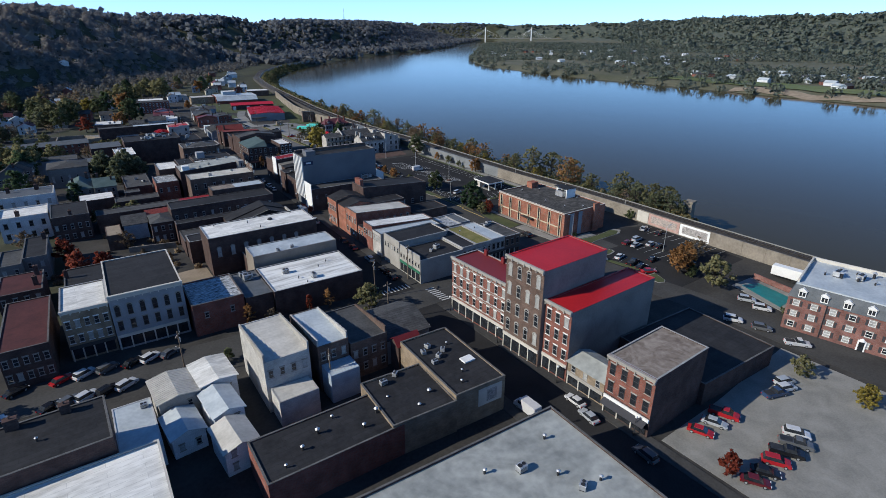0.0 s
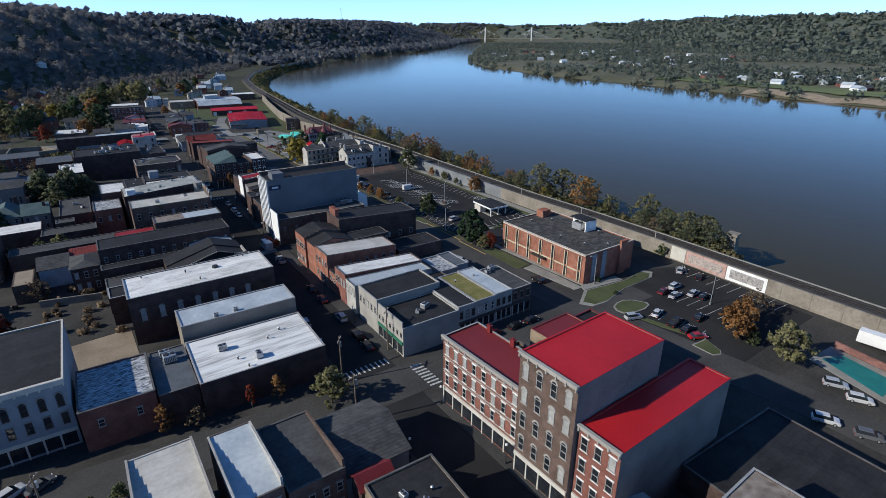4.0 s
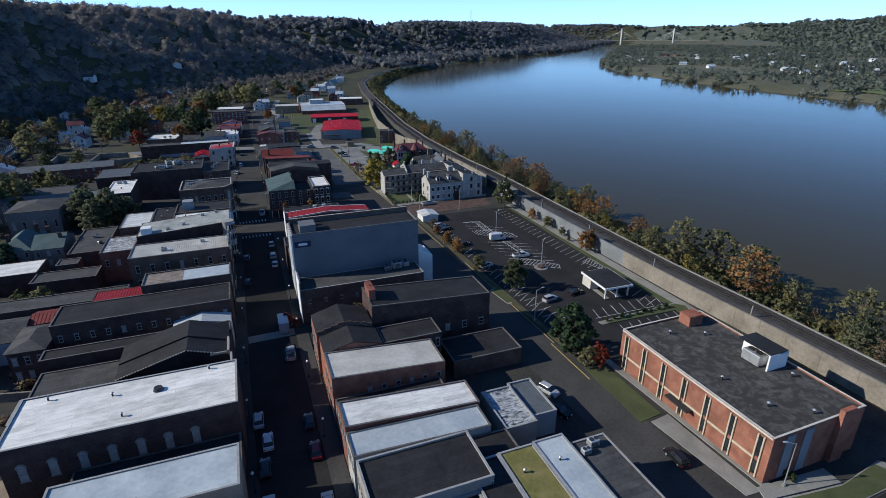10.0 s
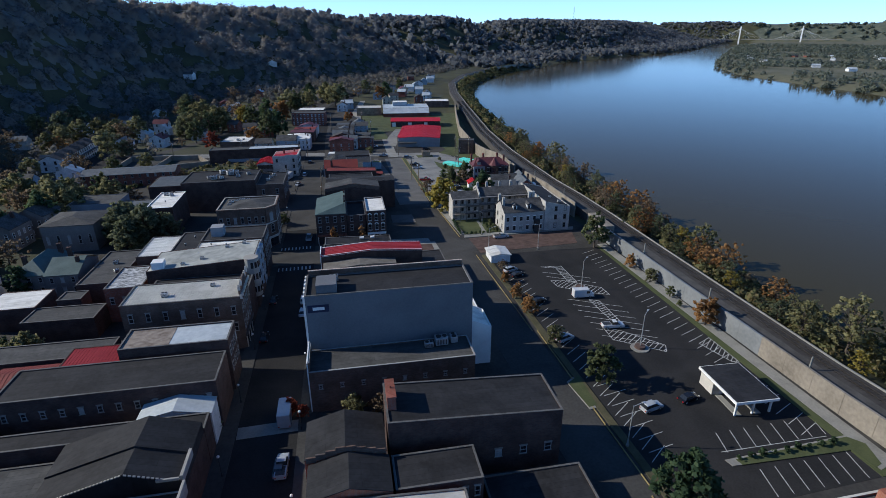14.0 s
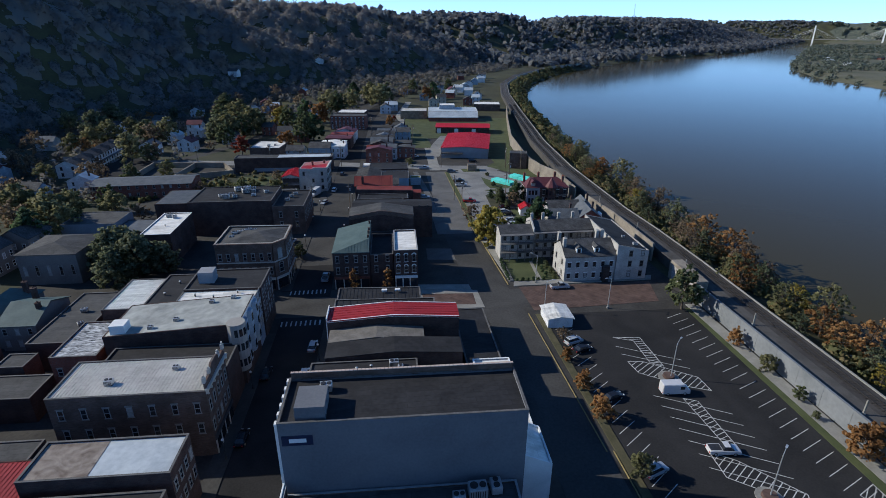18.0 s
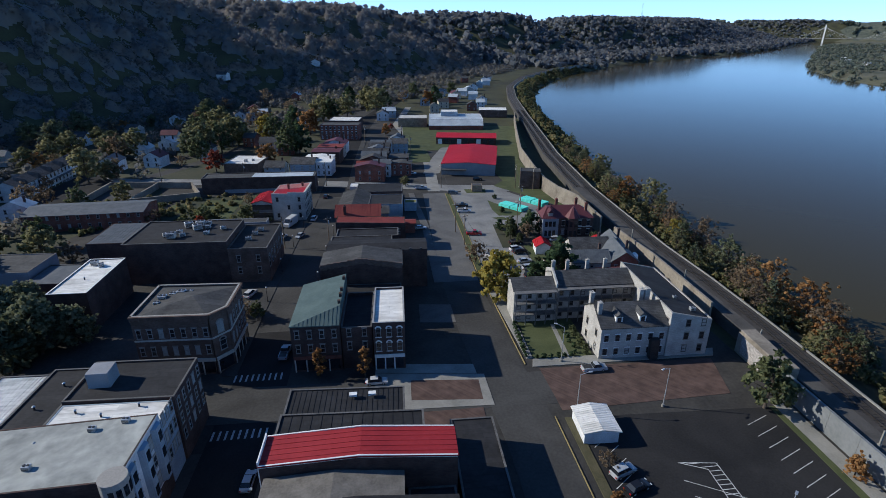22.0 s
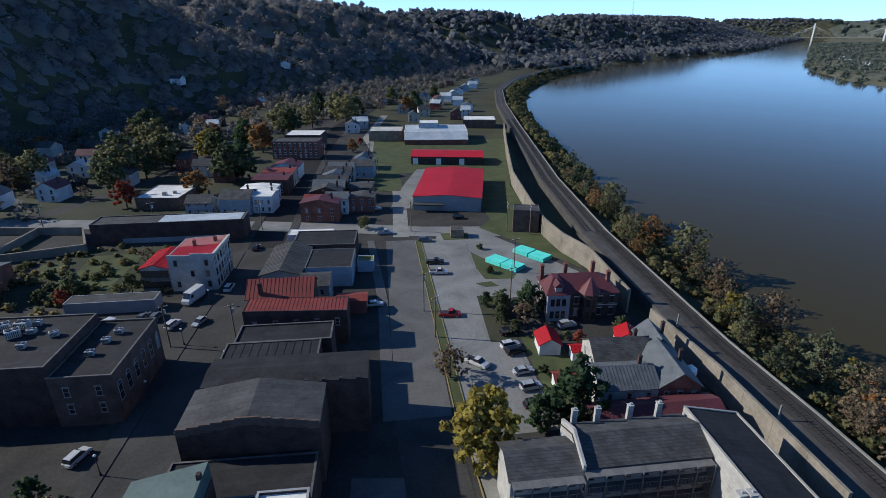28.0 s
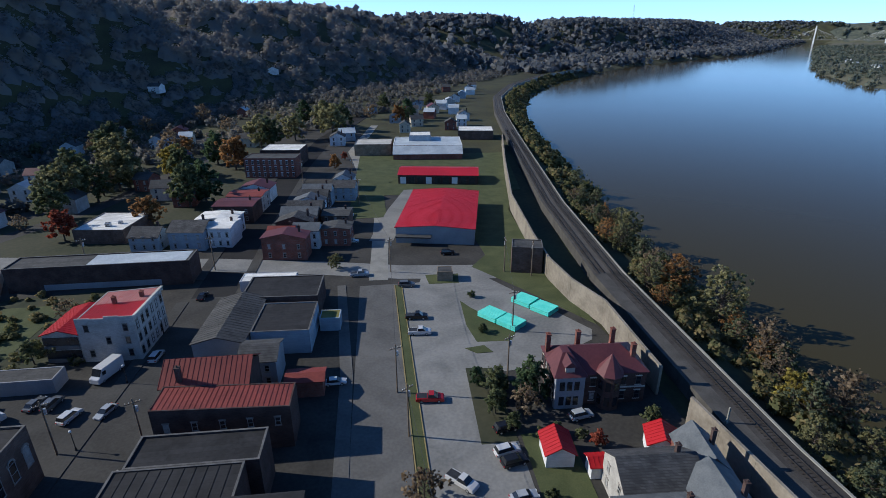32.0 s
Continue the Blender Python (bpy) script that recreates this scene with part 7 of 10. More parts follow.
o, w, d = GB("hipped_brick_house", "two-storey dark brick house with a low grey hipped roof", -22.2, 139.6, -15.8, 150.0, 7.0, 0.9, "brick_dark", "r_grey", 'y', -4, hip=3.0)
windows(o, 'S', w, d, 2, 3, 0.9, 1.6, 1.0, 3.2)
windows(o, 'W', w, d, 2, 3, 0.9, 1.6, 1.0, 3.2)
FB("tan_roof_shed", "small shed with a tan roof", -35.0, 141.4, -30.6, 152.0, 5.0, "brick_brown", "dirt", -2, 0.15, category="shed")
o, w, d = GB("low_yard_shed", "low shed with a dark grey roof", -13.8, 136.4, -6.4, 141.4, 3.6, 0.8, "siding_blue", "r_grey", 'x', -2, category="shed")
bm = bmesh.new()
prism(bm, [(-30.4, 136.2), (-17.4, 132.7), (-17.3, 133.1), (-30.3, 136.6)], -0.1, 1.9)
tagged(part("yard_wall_low", bm, M["wall_concrete"]), "low rendered yard wall with a pale top", "wall", kind="structure")
o, w, d = FB("shaded_brick_house", "old two-storey brick house, red roof darkened as in shade", -60.4, 104.0, -51.4, 117.0, 7.0, "brick_dark", "r_shadered", -2, 0.3)
chimney(o, 3.2, -3.0, 7, 9.2, 1.0, 0.8), chimney(o, 3.2, 4.0, 7, 9.4, 1.0, 0.8)
windows(o, 'S', w, d, 2, 4, 0.9, 1.6, 1.0, 3.3)
o, w, d = FB("dark_shop_south", "two-storey dark shop with a patched grey roof", -61.0, 124.4, -55.8, 137.4, 7.0, "stucco_dark", "r_grey", -2, 0.5)
windows(o, 'S', w, d, 2, 2, 0.9, 1.6, 1.0, 3.3)
o, w, d = FB("dark_shop_north", "two-storey grey rendered shop with a black roof", -55.6, 127.6, -50.0, 146.0, 7.2, "stucco_dark", "r_black", -2, 0.5)
windows(o, 'S', w, d, 2, 2, 0.9, 1.6, 1.0, 3.3)
chimney(o, 2.0, 6.4, 7, 9.2, 1.0, 0.8)
o, w, d = FB("dark_rear_shop", "dark brick rear shop with a black roof", -47.2, 101.6, -38.0, 114.0, 6.6, "brick_dark", "r_black", -2, 0.4)
windows(o, 'S', w, d, 2, 4, 0.9, 1.6, 1.0, 3.1)
chimney(o, -4.0, 0.5, 6.6, 8.6, 0.9, 0.7)
o, eds = poly_building("corner_bank_hall", "three-storey red brick corner block with a cut corner and black roof", [(5.4, 226.8), (19.8, 226.2), (22.5, 229.2), (22.8, 239.4), (6.0, 240.4)], 13.0, "brick_brown", "r_grey", 0.4, "stucco", 1.5)
windows(o, eds[0], 0, 0, 2, 7, 0.9, 1.9, 4.8, 3.9, blind=0.3)
windows(o, eds[1], 0, 0, 2, 1, 1.4, 2.2, 4.8, 3.9, arch=True)
windows(o, eds[2], 0, 0, 2, 5, 0.9, 1.9, 4.8, 3.9, arch=True)
for e, k in ((eds[0], 6), (eds[1], 1), (eds[2], 4)):
    shopfront(o, e, 0, 0, k, 3.2, M["stone"])
    cornice(o, e, 0, 0, 13.4, M["brick_brown"], 0.4, 0.6)
    bm = bmesh.new()
    box(bm, -e[1] / 2, -0.1, 8.0, e[1] / 2, -0.004, 8.35)
    part("stone_band", bm, M["stone"], o).matrix_local = e[0]
for x, y, s in ((9, 234, 1.0), (10.5, 235.5, 0.8), (12, 236, 1.0), (8.5, 232, 0.7), (13.5, 236.5, 0.7)):
    ac_unit(x, y, 13.0, s)
o, w, d = GB("old_meeting_hall", "dark rendered hall with tall arched windows and grey hipped roof", -47.8, 237.0, -32.8, 251.6, 8.6, 1.5, "stucco_dark", "r_grey", 'y', -2, hip=5.0, category="building")
windows(o, 'S', w, d, 1, 5, 0.9, 2.6, 2.6, arch=True)
FB("white_patch_store", "store with a patchy white roof", -20.4, 246.5, -12.0, 266.0, 9.4, "brick_dark", "r_white", -1, 0.45, cop="white")
ac_unit(-17.5, 262.5, 9.4, 1.0), ac_unit(-15.6, 261.5, 9.4, 0.8, 30), roof_vent(-16, 254, 9.4)
FB("dark_side_store", "dark store with a grey roof", -52.0, 266.4, -35.6, 279.0, 6.6, "stucco_grey", "r_grey", -2, 0.3)
FB("dark_side_annex", "low dark annex with a pale edged roof", -35.2, 262.0, -22.4, 274.0, 5.0, "brick_dark", "r_slate", -2, 0.3)
o, w, d = FB("theatre_block", "big dark brick block with a black roof crowded with air conditioners", -14.0, 269.6, 12.6, 287.4, 11.4, "brick_dark", "r_black", -2, 0.5)
for k, (x, y) in enumerate(((-3, 274), (-0.5, 275), (-2, 277.5), (2, 280), (4.5, 281), (9, 279.5), (2, 283), (-5, 275.5), (5.5, 276), (-1.0, 282.5), (4.0, 284))):
    ac_unit(x, y, 11.4, 0.9 + 0.5 * (k % 3 == 0), 30 * (k % 2))
o, w, d = FB("arched_window_hall", "brick street front with tall arched windows and black roof", 12.8, 268.2, 23.0, 287.0, 9.6, "brick_brown", "r_black", -2, 0.6)
windows(o, 'E', w, d, 1, 6, 1.4, 3.0, 4.0, arch=True)
windows(o, 'S', w, d, 2, 2, 1.0, 1.9, 2.6, 3.4)
for x, y in ((16.5, 275), (17.5, 279), (18.5, 282)):
    ac_unit(x, y, 9.6, 0.9)
# Pale roof drawn grey-blue to carry the shade that lies on it.
FB("white_flat_store", "dark brick store with a pale metal roof coloured as in shade", -28.8, 281.0, -14.4, 298.0, 8.0, "brick_dark", "r_slate", -1, 0.12, ribs=1.0)
o, w, d = GB("long_brick_school", "long two-storey red brick block with a low dark roof", -66.0, 316.0, -28.0, 330.0, 5.6, 1.3, "brick", "r_slate", 'x', 2, category="building")
windows(o, 'S', w, d, 2, 12, 0.9, 1.4, 1.0, 3.1)
for i, (p, q) in enumerate((((-62, 344), (-61.4, 370)), ((-61.4, 370), (-27.2, 366)), ((-43.4, 343.2), (-41.4, 367)), ((-27.2, 366), (-19.4, 350)), ((-43.4, 343.4), (-19.4, 349.8)))):
    bm = bmesh.new()
    u = (Vector(q) - Vector(p)).normalized() * 0.3
    n_ = Vector((-u.y, u.x))
    prism(bm, [Vector(p) - n_, Vector(q) - n_, Vector(q) + n_, Vector(p) + n_], -0.1, 2.6)
    tagged(part("yard_wall_%d" % (i + 1), bm, M["wall_concrete"]), "concrete yard wall with pale top", "wall", kind="structure")
slab("yard_floor", [(-61, 344.5), (-43.6, 344), (-41.8, 366.5), (-61, 369.4)], 0.09, M["asphalt_old"], "worn floor of the walled yard", "yard")
slab("lot_row", [(-86, 352), (-63, 346), (-63, 378), (-80, 396), (-86, 396)], 0.05, M["asphalt"], "dark car park beside the apartment row", "car park")
# two-storey white apartment row along the foot of the hill
o, w, d = GB("apartment_row", "long two-storey white apartment row with porches and a dark roof", -98.0, 353.0, -88.6, 404.0, 5.8, 2.2, "siding", "r_shingle", 'y', 2, category="apartments")
windows(o, 'E', w, d, 2, 16, 1.0, 1.5, 0.9, 2.8, fmat=M["frame_dark"], blind=0.1)
windows(o, 'S', w, d, 2, 2, 1.0, 1.5, 0.9, 2.8, fmat=M["frame_dark"], blind=0.1)
bm = bmesh.new()
box(bm, 4.72, -25.0, 2.75, 6.3, 25.0, 2.95)
part("porch_roof", bm, M["r_slate"], o)
for k in range(17):
    bm = bmesh.new()
    box(bm, 6.1, -24.9 + k * 3.1, 0, 6.26, -24.74 + k * 3.1, 2.749)
    part("porch_post", bm, M["white"], o)
for k in range(5):
    bm = bmesh.new()
    y = -20.0 + k * 10
    loft(bm, [(0.8, y - 1.6, 7.0), (0.8, y + 1.6, 7.0), (0.8, y, 8.6)], [(4.9, y - 1.6, 5.95), (4.9, y + 1.6, 5.95), (4.9, y, 7.8)])
    bmesh.ops.recalc_face_normals(bm, faces=bm.faces)
    part("roof_gable", bm, M["r_shingle"], o)
o, w, d = FB("white_house_red_roof", "three-storey white painted brick house with a red and faded pink metal roof", 15.4, 318.4, 26.8, 331.6, 9.4, "brick_white", "r_brightred", -4, 0.25, -0.8, ribs=0.6, cop="stucco", steps=('S',))
windows(o, 'S', w, d, 3, 3, 0.9, 1.5, 1.2, 2.9, fmat=M["frame_dark"], skip=((0, 1), (1, 0), (2, 1)))
windows(o, 'E', w, d, 3, 6, 0.9, 1.8, 1.0, 3.0, fmat=M["frame_dark"])
cornice(o, 'E', w, d, 10.4, M["stone"])
bm = bmesh.new()
loft(bm, [(-5.3, 0.4, 9.42), (5.3, 0.4, 10.16), (5.3, 6.2, 10.16), (-5.3, 6.2, 9.42)], [(-5.3, 0.4, 9.47), (5.3, 0.4, 10.21), (5.3, 6.2, 10.21), (-5.3, 6.2, 9.47)])
part("faded_half", bm, M["r_pink"], o, "faded pink half of the roof")
for x, y in ((-1.0, 0.2), (3.6, 2.5)):
    chimney(o, x, y, 9.4, 11.2, 0.7, 0.7, "brick")
o, w, d = GB("red_roof_gallery", "lower wing with two timber galleries under a red metal roof", 8.2, 319.2, 15.2, 331.0, 6.4, 1.0, "brick_white", "r_brightred", 'y', -4, ribs=0.6, category="building")
for z in (0.2, 3.2):
    bm = bmesh.new()
    box(bm, -3.4, -6.06, z + 0.9, 3.4, -5.904, z + 2.7)
    part("gallery_opening", bm, M["glass"], o)
    bm = bmesh.new()
    box(bm, -3.4, -6.2, z, 3.4, -5.905, z + 0.85)
    part("gallery_rail", bm, M["deck"], o)
FB("long_low_garage", "long low dark garage", -6.0, 308.8, 14.4, 313.2, 3.0, "stucco_grey", "r_grey", -1, 0.2)
o, w, d = FB("long_street_range", "long one-storey dark brick range with silver patched roof", -19.5, 354.6, 26.2, 362.6, 6.6, "brick_dark", "r_grey", -1, 0.5)
bm = bmesh.new()
box(bm, -3.0, -3.5, 6.604, 21.8, 3.5, 6.66)
part("silver_patch", bm, M["r_silver"], o)
bm = bmesh.new()
box(bm, -14, -4.07, 0.3, 15, -4.004, 1.9)
part("pale_plinth", bm, M["stucco_grey"], o)


# ---------------- riverside buildings ----------------
o, w, d = FB("office_block", "two-storey orange brick office with white bands and a black gravel roof", 90.2, 66.0, 110.4, 99.6, 8.4, "brick_orange", "r_stained", -1.0, 0.7, cop="stone")
for i in range(7):
    y = -15.0 + i * 5.0
    for s in (-1, 1):
        bm = bmesh.new()
        box(bm, -10.36, y + s * 0.5 - 0.12, 0.3, -10.104, y + s * 0.5 + 0.12, 7.9)
        part("pilaster", bm, M["cream"], o)
    for z, dz in ((0.6, 2.5), (3.9, 3.7)):
        bm = bmesh.new()
        box(bm, -10.2, y - 0.36, z, -10.103, y + 0.36, z + dz)
        part("tall_window", bm, M["glass"], o)
    if i < 6:
        bm = bmesh.new()
        box(bm, -10.24, y + 0.64, 3.15, -10.104, y + 4.36, 3.55)
        part("band", bm, M["cream"], o)
bm = bmesh.new()
box(bm, -10.26, -16.7, 8.3, -10.103, 16.7, 8.6)
part("fascia", bm, M["stone"], o)
for x in (-6.5, -2.5):
    bm = bmesh.new()
    box(bm, x - 0.9, -16.95, 0.3, x + 0.9, -16.804, 8.2)
    part("grey_panel", bm, M["stucco_grey"], o)
bm = bmesh.new()
box(bm, 3.6, -17.6, 0, 6.4, -16.81, 10.0)
part("stair_tower", bm, M["brick_orange"], o)
bm = bmesh.new()
box(bm, 3.0, 12.8, 8.0, 6.4, 15.6, 10.6)
part("lift_house", bm, M["brick_orange"], o)
bm = bmesh.new()
box(bm, -11.6, -2.6, 2.9, -10.3, 2.6, 3.2)
part("porch_roof", bm, M["metal_dark"], o)
o2 = thing("roof_plant", 106.3, 82, 8.4, -1, "white steel screened plant unit on the office roof", "roof plant")
bm = bmesh.new()
box(bm, -0.15, -3.4, 0, 0.15, 3.4, 3.2), box(bm, -2.0, -3.4, 0, -0.16, -3.1, 3.2), box(bm, 0.16, -3.4, 0, 2.6, 3.4, 3.0)
part("screen", bm, M["white"], o2)
bm = bmesh.new()
box(bm, -1.9, -3.3, 3.204, 2.5, 3.3, 3.34)
part("screen_roof", bm, M["r_black"], o2)
bm = bmesh.new()
box(bm, -2.6, -2.0, 0.2, -0.5, 1.6, 2.2)
bmesh.ops.bevel(bm, geom=bm.edges[:], offset=0.1, affect='EDGES')
part("chiller", bm, M["metal"], o2)
for k in range(2):
    bm = bmesh.new()
    tube(bm, -1.5, -1.0 + k * 1.6, 2.201, 2.5, 0.6, 0.6, 14)
    part("fan", bm, M["metal_dark"], o2)
for x, y in ((96, 72), (95, 80), (104, 92), (98, 95), (107, 76), (101, 68)):
    roof_vent(x, y, 8.4, 1.2)

# white apartment house with four wings
o, w, d = GB("apartment_west_wing", "three-storey apartment wing with long porches and a grey shingled roof", 82.6, 238.8, 92.2, 245.6, 8.2, 1.6, "brick_white", "r_shingle", 'x', -1, category="apartments", group="apartment wings")
windows(o, 'S', w, d, 3, 4, 0.9, 1.5, 0.8, 2.7, fmat=M["frame_dark"])


def porch(root, w, d, floors, h, m):
    """Open galleries on the south face: decks, posts and rails."""
    n = int(w / 2.4)
    for k in range(1, floors + 1):
        bm = bmesh.new()
        box(bm, -w / 2, -d / 2 - 1.6, h * k - 0.2, w / 2, -d / 2 - 0.02, h * k)
        part("deck", bm, m, root)
        if k < floors:
            bm = bmesh.new()
            box(bm, -w / 2, -d / 2 - 1.58, h * k + 0.9, w / 2, -d / 2 - 1.5, h * k + 1.0)
            for i in range(int(w / 0.5)):
                box(bm, -w / 2 + i * 0.5, -d / 2 - 1.56, h * k + 0.002, -w / 2 + i * 0.5 + 0.06, -d / 2 - 1.52, h * k + 0.898)
            part("railing", bm, m, root)
    for i in range(n + 1):
        bm = bmesh.new()
        x = -w / 2 + 0.1 + (w - 0.2) * i / n
        box(bm, x - 0.1, -d / 2 - 1.75, 0, x + 0.1, -d / 2 - 1.61, floors * h)
        part("post", bm, m, root)


porch(o, w, d, 3, 2.75, M["deck"])
o, w, d = GB("apartment_middle_wing", "three-storey apartment wing with porches, parapet gables and grey roof", 92.6, 239.2, 110.6, 247.4, 8.6, 1.9, "brick_white", "r_shingle", 'x', -1, category="apartments", group="apartment wings")
windows(o, 'S', w, d, 3, 7, 0.9, 1.5, 0.8, 2.7, fmat=M["frame_dark"])
porch(o, w, d, 3, 2.8, M["deck"])
bm = bmesh.new()
loft(bm, [(-9.2, -4.6, 0), (-9.2, 4.4, 0), (-9.2, 4.4, 9.6), (-9.2, 0, 11.6), (-9.2, -4.6, 9.4)], [(-8.8, -4.6, 0), (-8.8, 4.4, 0), (-8.8, 4.4, 9.6), (-8.8, 0, 11.6), (-8.8, -4.6, 9.4)])
bmesh.ops.recalc_face_normals(bm, faces=bm.faces)
part("gable_parapet", bm, M["brick_white"], o)
for x in (-7.5, -4, 1, 5.5):
    chimney(o, x, 4.0, 8, 11.3, 0.8, 0.6, "brick_white")
o, w, d = FB("apartment_east_wing", "tall white rendered apartment wing with a dark sloping roof", 110.9, 221.4, 119.8, 247.0, 10.3, "brick_white", "r_black", -1.0, 0.3, 2.0, cop="stucco")
windows(o, 'S', w, d, 3, 2, 1.0, 1.6, 1.0, 3.0, fmat=M["frame_dark"], a=0.25)
windows(o, 'W', w, d, 3, 4, 1.0, 1.6, 1.0, 3.0, fmat=M["frame_dark"], a=0.6)
ac_unit(116.6, 224, 9.2, 0.7), ac_unit(115.4, 229, 9.6, 0.5)
o, w, d = GB("apartment_south_wing", "white three-storey stone house with dormers, chimneys and grey roof", 96.6, 222.0, 110.7, 232.2, 7.4, 3.0, "brick_white", "r_shingle", 'x', -1, category="apartments", group="apartment wings")
windows(o, 'S', w, d, 2, 6, 0.9, 1.5, 1.0, 3.2, fmat=M["frame_dark"], sill=M["white"])
windows(o, 'W', w, d, 2, 2, 0.9, 1.5, 1.0, 3.2, fmat=M["frame_dark"])
for x in (-3.2, 1.8):
    bm = bmesh.new()
    box(bm, x - 0.7, -4.2, 7.6, x + 0.7, -1.6, 9.4)
    dm = part("dormer", bm, M["white"], o)
    bm = bmesh.new()
    loft(bm, [(x - 0.85, -4.35, 9.35), (x, -4.35, 10.1), (x + 0.85, -4.35, 9.35), (x, -4.35, 9.42)], [(x - 0.85, -1.2, 9.35), (x, -0.9, 10.1), (x + 0.85, -1.2, 9.35), (x, -1.2, 9.42)])
    bmesh.ops.recalc_face_normals(bm, faces=bm.faces)
    part("dormer_roof", bm, M["r_shingle"], dm)
    bm = bmesh.new()
    box(bm, x - 0.4, -4.25, 8.1, x + 0.4, -4.203, 9.2)
    part("pane", bm, M["glass"], dm)
for y in (-2.0, 2.6):
    chimney(o, -6.7, y, 8, 11.6, 0.8, 1.0, "brick_white")
chimney(o, 5.6, 2.8, 8, 11.8, 1.0, 1.0, "brick_white"), chimney(o, 4.4, 3.0, 8, 11.6, 0.9, 0.9, "brick_white")
bm = bmesh.new()
box(bm, 3.4, -6.3, 0, 5.2, -5.11, 4.6)
part("entry_porch", bm, M["metal_dark"], o)

# brick mansion and the cottages beside it
o, w, d = GB("brick_mansion", "large dark brick mansion with a maroon hipped roof and tower", 105.4, 291.2, 122.0, 300.4, 6.6, 2.8, "brick_dark", "r_maroon", 'x', -4, hip=3.6, category="house")
windows(o, 'S', w, d, 2, 6, 1.0, 1.7, 0.9, 3.0, sill=M["stone"], fmat=M["frame_dark"], blind=0.1, skip=((0, 3), (1, 3)))
windows(o, 'W', w, d, 2, 4, 1.0, 1.7, 0.9, 3.0, sill=M["stone"], fmat=M["frame_dark"])
for z in (3.3, 6.3):
    bm = bmesh.new()
    box(bm, 3.6, -4.72, z, 8.25, -4.604, z + 0.25)
    part("stone_band", bm, M["stone"], o)
bm = bmesh.new()
box(bm, -8.4, -5.6, 0, -3.2, -4.61, 6.8)
wing = part("pale_bay", bm, M["stucco_grey"], o, "pale two-storey front bay")
for z in (0.8, 3.9):
    for x in (-7.6, -6.3, -5.0):
        bm = bmesh.new()
        box(bm, x - 0.05, -5.66, z, x + 0.85, -5.604, z + 1.8)
        part("pane", bm, M["glass"], wing)
bm = bmesh.new()
loft(bm, [(-8.9, -6.0, 6.802), (-2.8, -6.0, 6.802), (-2.8, 0, 6.802), (-8.9, 0, 6.802)], [(-6.6, -2.2, 9.6), (-5.2, -2.2, 9.6), (-5.2, 0, 9.6), (-6.6, 0, 9.6)])
part("wing_roof", bm, M["r_maroon"], o)
bm = bmesh.new()
box(bm, -6.7, -5.2, 7.2, -5.1, -2.6, 8.6)
dm = part("dormer", bm, M["stucco"], o)
bm = bmesh.new()
loft(bm, [(-7.0, -5.5, 8.55), (-4.8, -5.5, 8.55), (-5.9, -5.5, 9.6)], [(-7.0, -2.0, 8.55), (-4.8, -2.0, 8.55), (-5.9, -2.0, 9.6)])
bmesh.ops.recalc_face_normals(bm, faces=bm.faces)
part("dormer_roof", bm, M["r_maroon"], dm)
bm = bmesh.new()
tube(bm, 1.4, -4.8, 0, 7.0, 2.1, 2.1, 8)
tw = part("corner_tower", bm, M["brick_dark"], o, "polygonal brick bay tower")
bm = bmesh.new()
tube(bm, 1.4, -4.8, 7.002, 10.6, 2.5, 0.1, 8)
part("tower_roof", bm, M["r_maroon"], tw)
for z in (0.9, 4.0):
    for k in range(4):
        ang = radians(-157.5 + 45 * k)
        bm = bmesh.new()
        box(bm, -0.45, -0.06, z, 0.45, 0.03, z + 1.8)
        part("pane", bm, M["glass"], tw).matrix_local = pose(1.4 + 1.96 * math.cos(ang), -4.8 + 1.96 * math.sin(ang), 0, 0, 0, math.degrees(ang) + 90)
for x, y in ((-8.0, 2.4), (-2.2, 3.0), (6.4, -2.0), (4.6, 3.4)):
    chimney(o, x, y, 7.0, 10.6, 0.8, 0.8, "brick")
